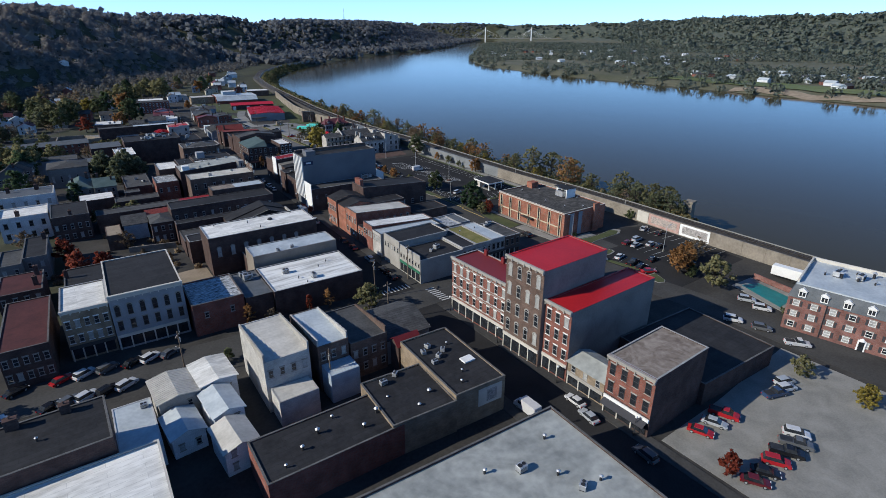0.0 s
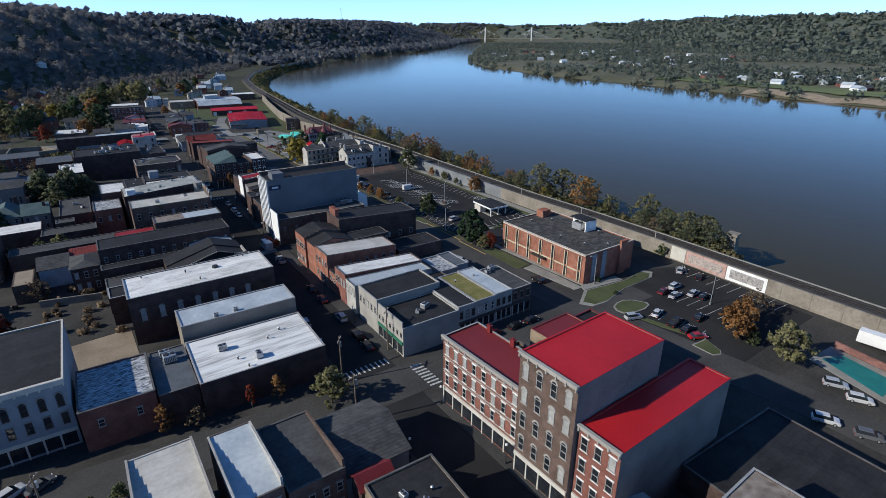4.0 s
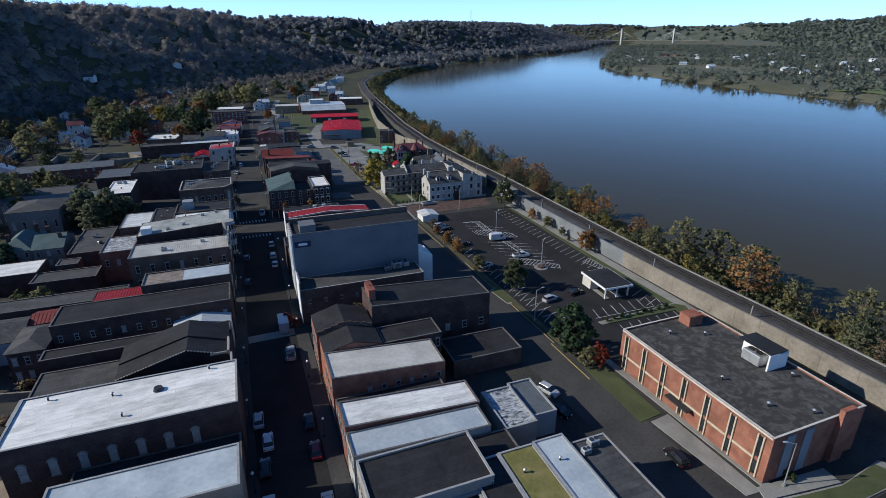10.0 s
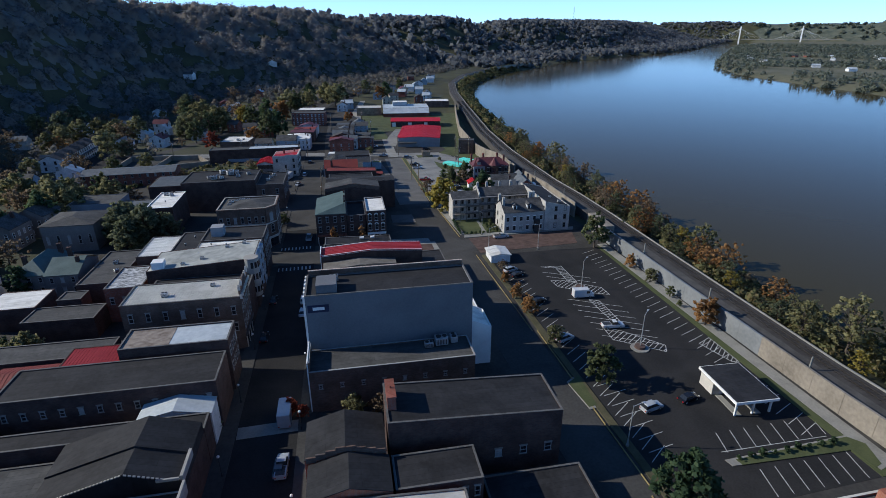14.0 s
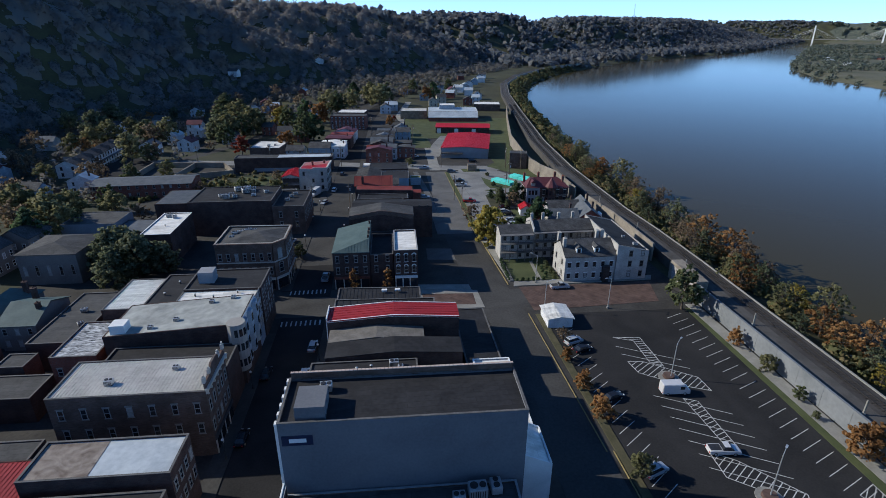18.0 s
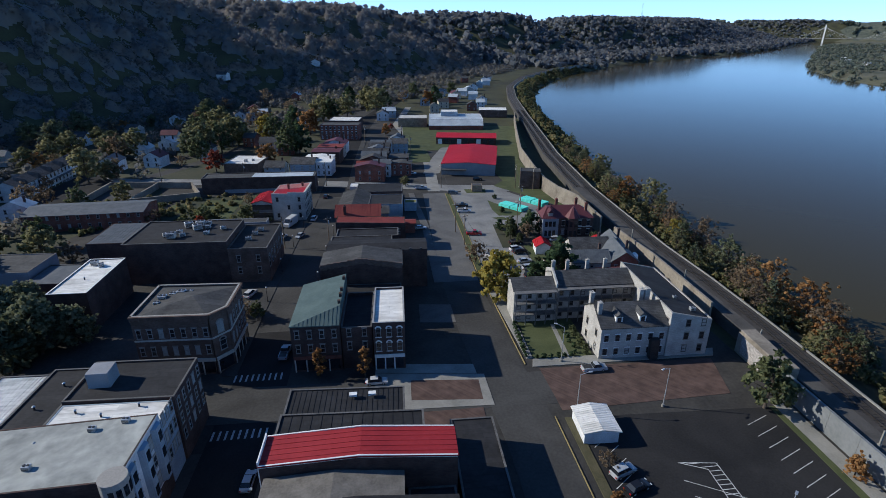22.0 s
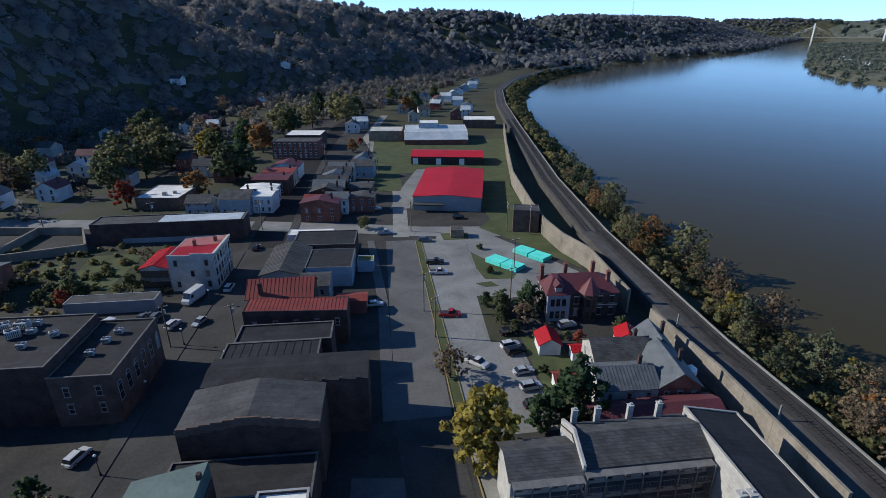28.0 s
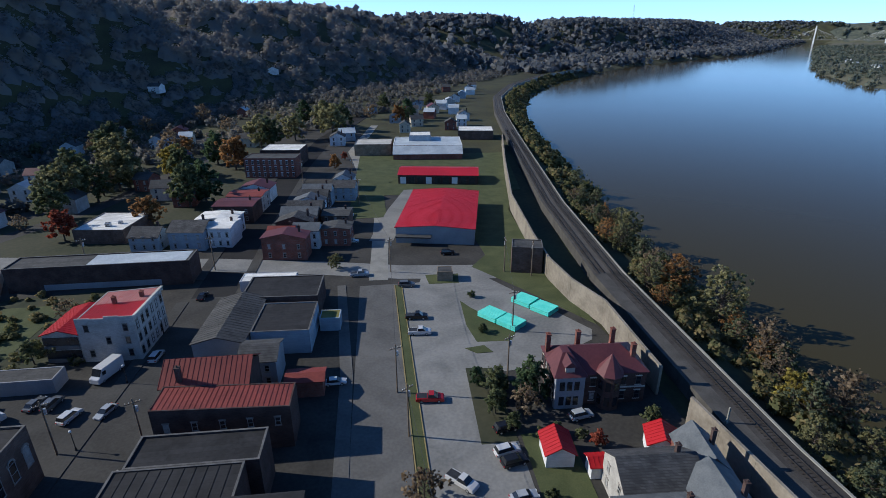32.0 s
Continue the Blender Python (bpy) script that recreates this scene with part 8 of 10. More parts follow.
for a in ((("white_cottage", "white house with a dark grey roof", 106.4, 266.0, 117.4, 274.0, 5.4, 2.6, "brick_white", "r_shingle", 'x', -4)),
          (("grey_metal_cottage", "white house with a pale grey metal roof", 103.8, 257.8, 114.0, 265.6, 5.6, 2.0, "brick_white", "r_slate", 'x', -4)),
          (("slate_cottage", "brick house with a grey slate roof", 114.4, 257.0, 121.6, 268.0, 5.8, 2.6, "brick", "r_slate", 'y', -6)),
          (("slate_house", "brick rear house with a grey slate roof", 117.6, 268.4, 123.0, 275.6, 5.6, 2.4, "brick", "r_slate", 'y', -8)),
          (("maroon_roof_range", "long low range with a maroon metal roof", 100.0, 250.4, 121.6, 256.2, 4.6, 1.2, "brick_dark", "r_maroon", 'x', -1)),
          (("red_roof_outhouse", "small white outhouse with a bright red roof", 99.4, 277.4, 103.8, 282.4, 2.6, 1.3, "siding", "r_brightred", 'y', -6)),
          (("red_roof_lean_to", "low white lean-to with a bright red roof", 105.2, 274.4, 109.0, 277.0, 2.4, 0.6, "siding", "r_brightred", 'x', -4)),
          (("red_roof_porch", "low porch with a bright red roof", 98.6, 265.4, 104.0, 268.4, 2.4, 0.6, "siding", "r_rust", 'x', -4)),
          (("red_roof_store", "small store with a bright red roof", 116.0, 276.2, 120.6, 280.6, 3.0, 1.4, "siding", "r_brightred", 'y', -20))):
    o, w, d = GB(*a, ribs=0.0 if "slate" in a[0] or "white_c" in a[0] else 0.6)
    if a[6] > 5:
        windows(o, 'S', w, d, 2, 3, 0.8, 1.3, 0.9, 2.6)
        windows(o, 'W', w, d, 2, 2, 0.8, 1.3, 0.9, 2.6)
        chimney(o, w * 0.3, 0.5, 6, 9.2, 0.6, 0.6)
bm = bmesh.new()
tube(bm, 0, 0, 0, 5.2, 1.1, 1.1, 16), tube(bm, 0, 0, 5.201, 5.9, 1.1, 0.3, 16)
tk = tagged(part("white_tank", bm, M["white"]), "upright white storage tank behind the cottages", "tank")
tk.matrix_world = pose(122.6, 262.4, 0)

# sheds with red roofs and buildings beyond
o, w, d = GB("red_shed_large", "large pale metal shed with a bright red gabled roof", 86.4, 372.8, 111.4, 415.8, 5.2, 0.9, "stucco_grey", "r_shedred", 'y', -13, ribs=1.0, category="shed", group="red sheds")
bm = bmesh.new()
box(bm, -12.2, -24.0, 2.6, -1.0, -21.52, 3.0)
part("dock_canopy", bm, M["r_grey"], o)
o, w, d = GB("red_shed_long", "long open-fronted shed with a bright red gabled roof", 88.3, 444.0, 123.5, 460.0, 4.0, 1.4, "brick_dark", "r_shedred", 'x', -11, ribs=1.0, category="shed", group="red sheds")
for i in range(9):
    bm = bmesh.new()
    box(bm, -16.6 + i * 3.8, -8.3, 0.2, -14.1 + i * 3.8, -8.004, 3.2)
    part("bay_door", bm, M["metal_dark"] if i % 3 else M["white"], o)
o, w, d = FB("school_block", "low brick school with pale blue metal roofs", 89.0, 499.0, 126.0, 524.0, 6.4, "brick", "r_silver", -6, 0.3, cop="white")
bm = bmesh.new()
loft(bm, [(-18.5, -18.5, 2.9), (18.5, -18.5, 2.9), (18.5, -12.52, 6.2), (-18.5, -12.52, 6.2)], [(-18.5, -18.5, 3.1), (18.5, -18.5, 3.1), (18.5, -12.52, 6.4), (-18.5, -12.52, 6.4)])
bmesh.ops.recalc_face_normals(bm, faces=bm.faces)
part("lean_to_roof", bm, M["r_silver"], o, "pale blue metal lean-to roof")
bm = bmesh.new()
box(bm, -18.2, -18.0, 0, 18.2, -17.7, 2.88)
part("lean_to_wall", bm, M["brick"], o)
FB("school_upper", "raised pale upper storey of the school", 98.0, 512.0, 110.0, 524.0, 9.4, "siding_blue", "r_white", -6, 0.3)
FB("school_west_wing", "low brick school wing with pale roof", 68.0, 508.0, 88.0, 524.0, 6.0, "brick_tan", "r_cream", -6, 0.3)
FB("school_east_wing", "low pale building with a white roof", 132.0, 545.0, 154.0, 562.0, 5.4, "brick_brown", "r_white", -10, 0.3)
o, w, d = FB("pump_house", "tall blank brown brick pump house against the flood wall", 113.0, 347.4, 121.4, 353.6, 7.6, "brick_brown", "r_grey", -14, 0.3)
FB("meter_hut", "small tan brick hut", 91.4, 345.8, 95.6, 349.4, 2.8, "brick_tan", "r_grey", -6, 0.15, category="hut")

# town to the north
k = 0
for x, y, w_, d_, h, ri, wl, rf in ((42.5, 367, 13, 6, 6.8, 1.4, "brick", "r_maroon"), (43, 374, 8, 6, 5.4, 1.8, "brick_dark", "r_rust"), (50.5, 375, 8, 6, 6, 1.6, "siding", "r_slate"),
                                    (44.5, 382, 12, 6, 6.4, 2, "brick_dark", "r_shingle"), (45, 389.5, 12, 6, 6.4, 2, "brick_dark", "r_slate"), (46, 397, 12, 6, 6.2, 2, "brick_brown", "r_shingle"),
                                    (47, 404.5, 11, 6, 6.2, 2, "siding", "r_slate"), (48, 412, 11, 6, 6, 2, "brick_dark", "r_shingle"), (49, 419.5, 11, 6, 6, 2, "siding_blue", "r_slate"),
                                    (59, 376, 9, 7, 5.6, 0.6, "brick", "r_grey"), (58.5, 390, 9, 9, 5.4, 0.6, "brick_brown", "r_grey"), (60, 425, 9, 8, 5.4, 2, "siding_blue", "r_shingle"), (60, 440, 8, 8, 5, 2, "siding", "r_slate"),
                                    (13, 379, 11, 10, 6.0, 2.2, "siding_blue", "r_shingle"), (24.5, 380, 7, 9, 6.4, 0.5, "siding", "r_white"), (18, 390, 13, 8, 6, 0.5, "siding", "r_white"), (20, 404, 14, 10, 6, 0.5, "brick_dark", "r_maroon"),
                                    (22, 416, 13, 9, 6, 0.5, "brick_white", "r_rust"), (24, 428, 12, 9, 5.6, 1.8, "siding", "r_maroon"), (1, 380, 9, 8, 4.6, 2.2, "siding_blue", "r_shingle")):
    o, w, d = GB("terrace_house", "two-storey %s house with a %s roof" % (M[wl].name.replace("_", " "), M[rf].name.replace("_", " ")), x, y, x + w_, y + d_, h, ri, wl, rf, 'x' if k % 3 else 'y', -8, group="terrace houses")
    windows(o, 'S', w, d, 2, 3, 0.8, 1.3, 0.9, 2.7)
    if k % 2:
        windows(o, 'E', w, d, 2, 2, 0.8, 1.3, 0.9, 2.7)
    chimney(o, w * 0.3, d * 0.15, h, h + ri + 1.1, 0.6, 0.6)
    k += 1
o, w, d = FB("white_flat_shop", "low shop with a dirty white flat roof", -18.6, 389.0, -2.4, 407.0, 4.6, "brick_brown", "r_white", -8, 0.3)
ac_unit(-10, 393, 4.6, 1.0), ac_unit(-7, 395, 4.6, 0.8)
o, w, d = FB("brick_terrace_block", "long three-storey red brick block with white window trim", 18.4, 467.0, 42.0, 478.0, 9.0, "brick", "r_grey", -8, 0.4)
windows(o, 'S', w, d, 3, 9, 0.9, 1.5, 0.9, 2.8, sill=M["white"])
FB("white_flat_hall", "hall with a white flat roof", 22.0, 490.0, 42.0, 506.0, 8.0, "brick_dark", "r_white", -8, 0.3)
hr = random.Random(3)
WALLS, ROOFS = ["siding", "siding", "siding_blue", "siding_cream", "brick", "brick_white"], ["r_shingle", "r_slate", "r_grey", "r_shingle", "r_silver", "r_maroon"]
HOUSE_AT = ((-63, 446), (-70, 430), (-57, 410), (-74, 402), (-100, 494), (-88, 537), (-83, 584), (-47, 549), (-40, 553), (-33, 557), (-44, 580), (-23, 672), (-95, 700), (-16, 800), (57, 542), (62, 556), (80, 676), (110, 604), (96, 622), (166, 838), (3, 430), (-8, 440), (-20, 455), (-38, 428),
             (-40, 470), (-20, 500), (0, 520), (5, 545), (-70, 470), (-84, 455), (-120, 470), (-135, 420), (-140, 380), (-120, 350), (100, 640), (112, 660), (124, 640), (130, 670), (140, 690), (150, 710), (160, 740), (146, 660), (172, 770), (186, 800), (190, 830), (118, 690), (128, 715), (200, 860), (100, 580), (132, 585), (142, 600), (148, 625),
             (-75, 330), (-88, 318), (-75, 262), (-92, 270), (-80, 215), (-98, 200), (-92, 165), (-95, 140), (-84, 105))
for x, y in HOUSE_AT:
    wl, rf = hr.choice(WALLS), hr.choice(ROOFS)
    w_, d_ = hr.uniform(7, 10), hr.uniform(6, 9)
    z = float(height(np.array([float(x)]), np.array([float(y)]))[0])
    o, w, d = GB("house", "%s house with a %s roof" % (M[wl].name.replace("_", " "), M[rf].name.replace("_", " ")), x - w_ / 2, y - d_ / 2, x + w_ / 2, y + d_ / 2, 5.6, 2.3, wl, rf, hr.choice("xy"), hr.uniform(-20, 6), base=z - 0.3, group="hillside houses")
    if x > -100 and y < 640:
        windows(o, 'S', w, d, 2, 2, 0.9, 1.4, 1.0, 2.6)
    chimney(o, w * 0.28, 0.4, 5, 8.9, 0.6, 0.6)
for x, y in ((-61.5, 246.0), (-57.5, 258.5)):
    o, w, d = GB("grey_gabled_house", "large grey gabled house with white window trim", x - 4.4, y - 5.0, x + 4.4, y + 5.0, 7.4, 2.6, "stucco_dark", "r_shingle", 'y', -8, group="grey gabled houses")
    windows(o, 'S', w, d, 2, 3, 1.0, 1.7, 1.0, 3.2, fmat=M["white"])
    windows(o, 'E', w, d, 2, 4, 1.0, 1.7, 1.0, 3.2, fmat=M["white"])
    chimney(o, 1.6, 2.0, 8, 11.0, 0.8, 0.8)
# waterside hotel with a mansard
o, w, d = FB("riverside_hotel", "faded brick riverside hotel with shuttered windows, slate mansard, white dormers", 92.6, -40.0, 112.0, -1.0, 8.2, "brick_pink", "r_slate", 12, 0.1)
bm = bmesh.new()
box(bm, -0.22, -0.08, 0, 0.22, -0.004, 1.3)
leaf_shut = mesh_of("shutter", bm, M["frame_dark"])
windows(o, 'W', w, d, 3, 11, 1.3, 1.35, 0.9, 2.7, fmat=M["white"], sill=M["stucco"], blind=0.75, shutters=leaf_shut)
windows(o, 'N', w, d, 3, 5, 1.3, 1.35, 0.9, 2.7, fmat=M["white"], sill=M["stucco"], blind=0.75, shutters=leaf_shut)
bm = bmesh.new()
loft(bm, [(-9.9, -19.7, 8.304), (9.9, -19.7, 8.304), (9.9, 19.7, 8.304), (-9.9, 19.7, 8.304)], [(-8.9, -18.7, 11.2), (8.9, -18.7, 11.2), (8.9, 18.7, 11.2), (-8.9, 18.7, 11.2)])
part("mansard", bm, M["r_slate"], o)
bm = bmesh.new()
box(bm, -8.95, -18.75, 11.204, 8.95, 18.75, 11.5)
part("roof_deck", bm, M["r_silver"], o, "pale grey flat roof")
for a in ((8.5, -18.7, 8.9, 18.7), (-8.4, 18.3, 8.49, 18.7), (-8.4, -18.7, 8.49, -18.3)):
    bm = bmesh.new()
    box(bm, a[0], a[1], 11.504, a[2], a[3], 12.4)
    part("parapet", bm, M["stone"], o, "white parapet")
for y in (-10.4, 12.0):
    bm = bmesh.new()
    box(bm, -9.99, y - 0.06, 0, -9.704, y + 0.06, 8.3)
    part("downpipe", bm, M["frame_dark"], o)
for i in range(9):
    y = -17 + i * 4.25
    bm = bmesh.new()
    box(bm, -9.9, y - 0.72, 8.7, -8.9, y + 0.72, 10.2)
    loft(bm, [(-10.0, y - 0.9, 10.204), (-10.0, y + 0.9, 10.204), (-10.0, y, 10.9)], [(-8.9, y - 0.9, 10.204), (-8.9, y + 0.9, 10.204), (-8.9, y, 10.9)])
    bmesh.ops.recalc_face_normals(bm, faces=bm.faces)
    dm = part("dormer", bm, M["white"], o)
    for k in (-1, 1):
        bm = bmesh.new()
        box(bm, -9.95, y + k * 0.31 - 0.24, 8.95, -9.903, y + k * 0.31 + 0.24, 9.95)
        part("pane", bm, M["glass"], dm)
for y in (-6.4, 4.2):
    bm = bmesh.new()
    box(bm, -10.05, y - 0.8, 0.05, -9.704, y + 0.8, 2.5)
    tube(bm, -9.88, y, 2.501, 3.0, 0.7, 0.2, 12)
    dr = part("door_surround", bm, M["white"], o, "white arched door surround")
    bm = bmesh.new()
    box(bm, -10.1, y - 0.5, 0.06, -10.053, y + 0.5, 2.2)
    part("door", bm, M["glass"], dr)
for x, y in ((101, -8), (103, -12), (100, -20), (104, -24)):
    ac_unit(x, y, 11.5, 1.2)
for k in range(16):
    roof_vent(99.5 + (k * 5 % 9), -6 - k * 1.5, 11.5, 1.3 + 0.4 * (k % 3))
slab("pool_deck", [(96.2, -1.5), (108, -1.5), (110.4, 14), (101, 14.6)], 0.1, M["concrete"], "pale concrete pool terrace", "terrace")
slab("pool_surface", [(98.4, 0.9), (105.9, 1), (108.3, 10.9), (103.3, 13)], 0.14, M["pool"], "green covered swimming pool", "pool", 0.02)
bm = bmesh.new()
prism(bm, [(108.6, 1.2), (109.0, 1.1), (111.0, 13.4), (110.6, 13.5)], 0.05, 1.5)
tagged(part("patio_wall", bm, M["brick_pink"]), "low brick wall behind the pool terrace", "wall", kind="structure")
o = thing("box_trailer", 117.0, 7.2, 0.05, 96, "white box trailer parked below the flood wall", "trailer")
bm = bmesh.new()
box(bm, -4.2, -1.2, 1.0, 4.2, 1.2, 3.7)
bmesh.ops.bevel(bm, geom=bm.edges[:], offset=0.06, affect='EDGES')
part("body", bm, M["white"], o)
bm = bmesh.new()
box(bm, -4.0, -0.9, 0.7, 4.0, 0.9, 0.99)
part("chassis", bm, M["metal_dark"], o)
for x in (-2.6, -1.6):
    for y in (-1.15, 0.85):
        bm = bmesh.new()
        tube(bm, 0, 0, 0, 0.3, 0.5, 0.5, 14)
        part("wheel", bm, M["tyre"], o).matrix_local = pose(x, y, 0.5) @ pose(0, 0, 0, -90, 0, 0)


# ---------------- trees ----------------
tree_proto("green", "leaf_green", 9, 3.6, 30, 62, 0.3, 0.25, 1)
tree_proto("dark", "leaf_dark", 10, 3.8, 36, 70, 0.3, 0.12, 2)
tree_proto("yellow", "leaf_yellow", 9, 4.0, 34, 66, 0.3, 0.2, 3)
tree_proto("olive", "leaf_olive", 9, 3.8, 30, 60, 0.3, 0.22, 4)
tree_proto("orange", "leaf_orange", 8, 3.6, 30, 62, 0.3, 0.25, 5)
tree_proto("red", "leaf_red", 7, 2.8, 26, 56, 0.28, 0.25, 6)
tree_proto("brown", "leaf_brown", 8, 3.6, 24, 30, 0.26, 0.28, 7)
tree_proto("sage", "leaf_sage", 10, 4.4, 44, 70, 0.3, 0.12, 16)
tree_proto("slim", "leaf_orange", 6.8, 1.35, 22, 44, 0.19, 0.2, 8)
tree_proto("slimred", "leaf_red", 6, 1.1, 16, 40, 0.2, 0.25, 9)
tree_proto("bank_a", "leaf_olive", 13, 4.9, 44, 42, 0.27, 0.16, 10, 1.12, 0.72)
tree_proto("bank_b", "leaf_sage", 12, 4.5, 44, 42, 0.27, 0.12, 12, 1.12, 0.72)
tree_proto("bank_c", "leaf_orange", 11.5, 4.6, 40, 38, 0.26, 0.18, 13, 1.1, 0.72)
tree_proto("bank_d", "leaf_brown", 11.5, 4.4, 36, 26, 0.24, 0.2, 14, 1.12, 0.7)
tree_proto("bank_e", "leaf_yellow", 9.5, 3.8, 36, 38, 0.26, 0.12, 15, 1.1, 0.72)
LAB = {"green": "leafy green street tree", "dark": "dense dark green tree", "yellow": "broad tree with bright yellow leaves", "olive": "tree with yellow-green leaves", "orange": "tree with rust orange autumn leaves",
       "red": "small tree with dark red leaves", "brown": "half-bare tree with brown leaves", "sage": "broad tree with grey-green leaves", "slim": "slim street tree with orange leaves", "slimred": "slim street tree with russet leaves",
       "bank_a": "olive riverbank tree leaning over the water", "bank_b": "green riverbank tree in thick undergrowth", "bank_c": "orange riverbank tree in thick undergrowth", "bank_d": "half-bare brown riverbank tree", "bank_e": "yellow riverbank tree in undergrowth"}
for key, x, y, s in (("olive", 13.2, 60.0, 0.8), ("slim", -13.4, 69.2, 0.9), ("slimred", 0.8, 67.6, 0.85), ("slim", 5.6, 67.2, 0.8), ("brown", -8.6, 68.0, 0.45), ("orange", 97.5, 27.6, 0.85), ("orange", 103.5, 30.0, 0.85), ("brown", 111.0, 31.0, 0.8), ("orange", 100.8, 31.5, 0.7), ("olive", 96.2, 17.4, 0.95),
                     ("olive", 71.3, -14.9, 0.5), ("yellow", 70.7, -26.3, 0.5), ("red", 33.9, -20.1, 0.6), ("green", -21.5, 57.5, 0.35), ("green", -25.0, 57.5, 0.3),
                     ("dark", 84.4, 107.6, 1.2), ("olive", 84.6, 102.0, 0.5), ("red", 86.6, 101.2, 0.75), ("green", 88.2, 138.6, 0.95), ("olive", 85.2, 154.4, 0.48), ("orange", 84.6, 168.0, 0.58), ("orange", 84.4, 176.2, 0.52), ("orange", 84.6, 186.0, 0.38), ("brown", 86.5, 193.6, 0.4),
                     ("green", 120.4, 203.8, 1.2), ("orange", 123.2, 187.3, 0.5), ("olive", 123.2, 177.1, 0.45), ("green", 123.4, 168.2, 0.34), ("orange", 122.6, 153.6, 0.85), ("green", 122.4, 163, 0.2),
                     ("yellow", 81.4, 250.6, 1.4), ("dark", 92.6, 256.6, 0.7), ("dark", 98.8, 256.6, 1.3), ("brown", 79.8, 272.8, 0.85), ("olive", 64.0, 358.4, 0.5), ("slim", 39.8, 222.6, 1.0), ("slim", 48.6, 222.0, 1.0),
                     ("green", 14.0, 222.8, 0.55), ("dark", 17.4, 251.0, 0.55), ("green", 23.2, 247.4, 0.5), ("brown", 20.4, 247.6, 0.6), ("sage", -19.0, 238.0, 1.35), ("sage", -27.0, 242.0, 1.3), ("sage", -22.0, 232.0, 1.15), ("sage", -13.0, 241.0, 0.95), ("sage", -27.0, 251.0, 1.1), ("olive", -45.0, 288.0, 1.2), ("brown", -36.0, 286.0, 0.8), ("green", -52.0, 300.0, 1.1), ("olive", -58.0, 286.0, 1.3),
                     ("green", -11.7, 164.6, 0.6), ("green", -2.8, 165.2, 0.5), ("green", 2.7, 165.0, 0.55), ("olive", 40.5, 139.6, 0.5), ("brown", 45.2, 139.0, 0.55), ("dark", 60.6, 138.4, 0.5), ("red", 31.6, 141.2, 0.4), ("red", 29.6, 142.6, 0.5), ("green", 16.8, 141.0, 0.35),
                     ("dark", 101.6, 294.2, 0.85), ("green", 95.6, 296.4, 0.65), ("green", 94.4, 291.0, 0.55), ("brown", 99.5, 290.5, 0.7), ("red", 109.0, 281.0, 0.45), ("green", 119.8, 284.0, 0.45), ("green", 96.4, 286.6, 0.4), ("dark", 92.8, 300.0, 0.4),
                     ("red", -24.6, 394.0, 1.15), ("olive", -40.7, 432.5, 1.5), ("green", -33.0, 438.0, 1.35), ("olive", -30.6, 453.3, 1.5), ("green", 5.5, 425.6, 1.45), ("dark", 10.0, 431.0, 1.3), ("orange", 9.7, 486.5, 1.5), ("olive", -46.9, 495.2, 1.5), ("olive", 13.0, 539.3, 1.6), ("green", 20.0, 534.0, 1.5), ("olive", 52.3, 573.0, 1.7), ("green", 58.0, 590.0, 1.6),
                     ("orange", 98.3, 621.4, 1.5), ("dark", 106.0, 632.0, 1.6), ("olive", 45.2, 606.2, 1.6), ("olive", -63.9, 283.6, 1.5), ("brown", -70.0, 275.0, 1.5), ("dark", -57.4, 260.1, 1.4), ("olive", -78.0, 290.0, 1.5), ("brown", -91.4, 309.9, 1.4), ("green", -63.0, 296.0, 1.1), ("green", -52.0, 276.0, 1.0), ("dark", -66, 250, 1.3),
                     ("brown", -25.0, 318.0, 0.7), ("green", 5.0, 319.4, 0.6), ("olive", 9.0, 321.0, 0.6), ("green", -8.7, 319.0, 0.7), ("brown", 2.0, 339.0, 0.6), ("green", 12.0, 341.0, 0.5), ("red", -9.0, 314.5, 0.6), ("orange", -2.5, 405.5, 1.0), ("green", -37.9, 415.9, 1.2), ("red", -46.5, 138.4, 1.1), ("red", -44.0, 118.0, 1.1), ("red", -38.0, 122.0, 1.0), ("brown", -30.0, 141.0, 0.7), ("green", -36.0, 172.0, 0.6), ("green", -29.0, 172.0, 0.7), ("olive", -24.0, 171.0, 0.8), ("dark", -40.0, 205.0, 0.9), ("brown", -52, 225, 1.1), ("dark", -58, 222, 1.3), ("sage", -70, 190, 1.3), ("olive", -72, 228, 1.4), ("sage", -68, 150, 1.1), ("brown", -56, 156, 0.8), ("red", -44, 127, 1.0), ("olive", -63.5, 64.6, 0.55),
                     ("green", -60, 340, 1.0), ("olive", -48, 350, 0.9), ("brown", -30, 300, 0.8), ("olive", -74, 430, 1.3), ("green", -52, 462, 1.4), ("green", -10, 470, 1.3), ("dark", -2, 500, 1.3), ("brown", -30, 520, 1.4), ("green", -64, 520, 1.4), ("olive", 30, 560, 1.4), ("brown", 78, 640, 1.4), ("green", 130, 700, 1.4), ("green", 90, 690, 1.5), ("orange", 58, 480, 0.7), ("red", 62, 500, 0.6)):
    tree(key, x, y, s * (1.28 if y > 380 and x < 60 else 1.0), LAB[key])
trr = random.Random(9)
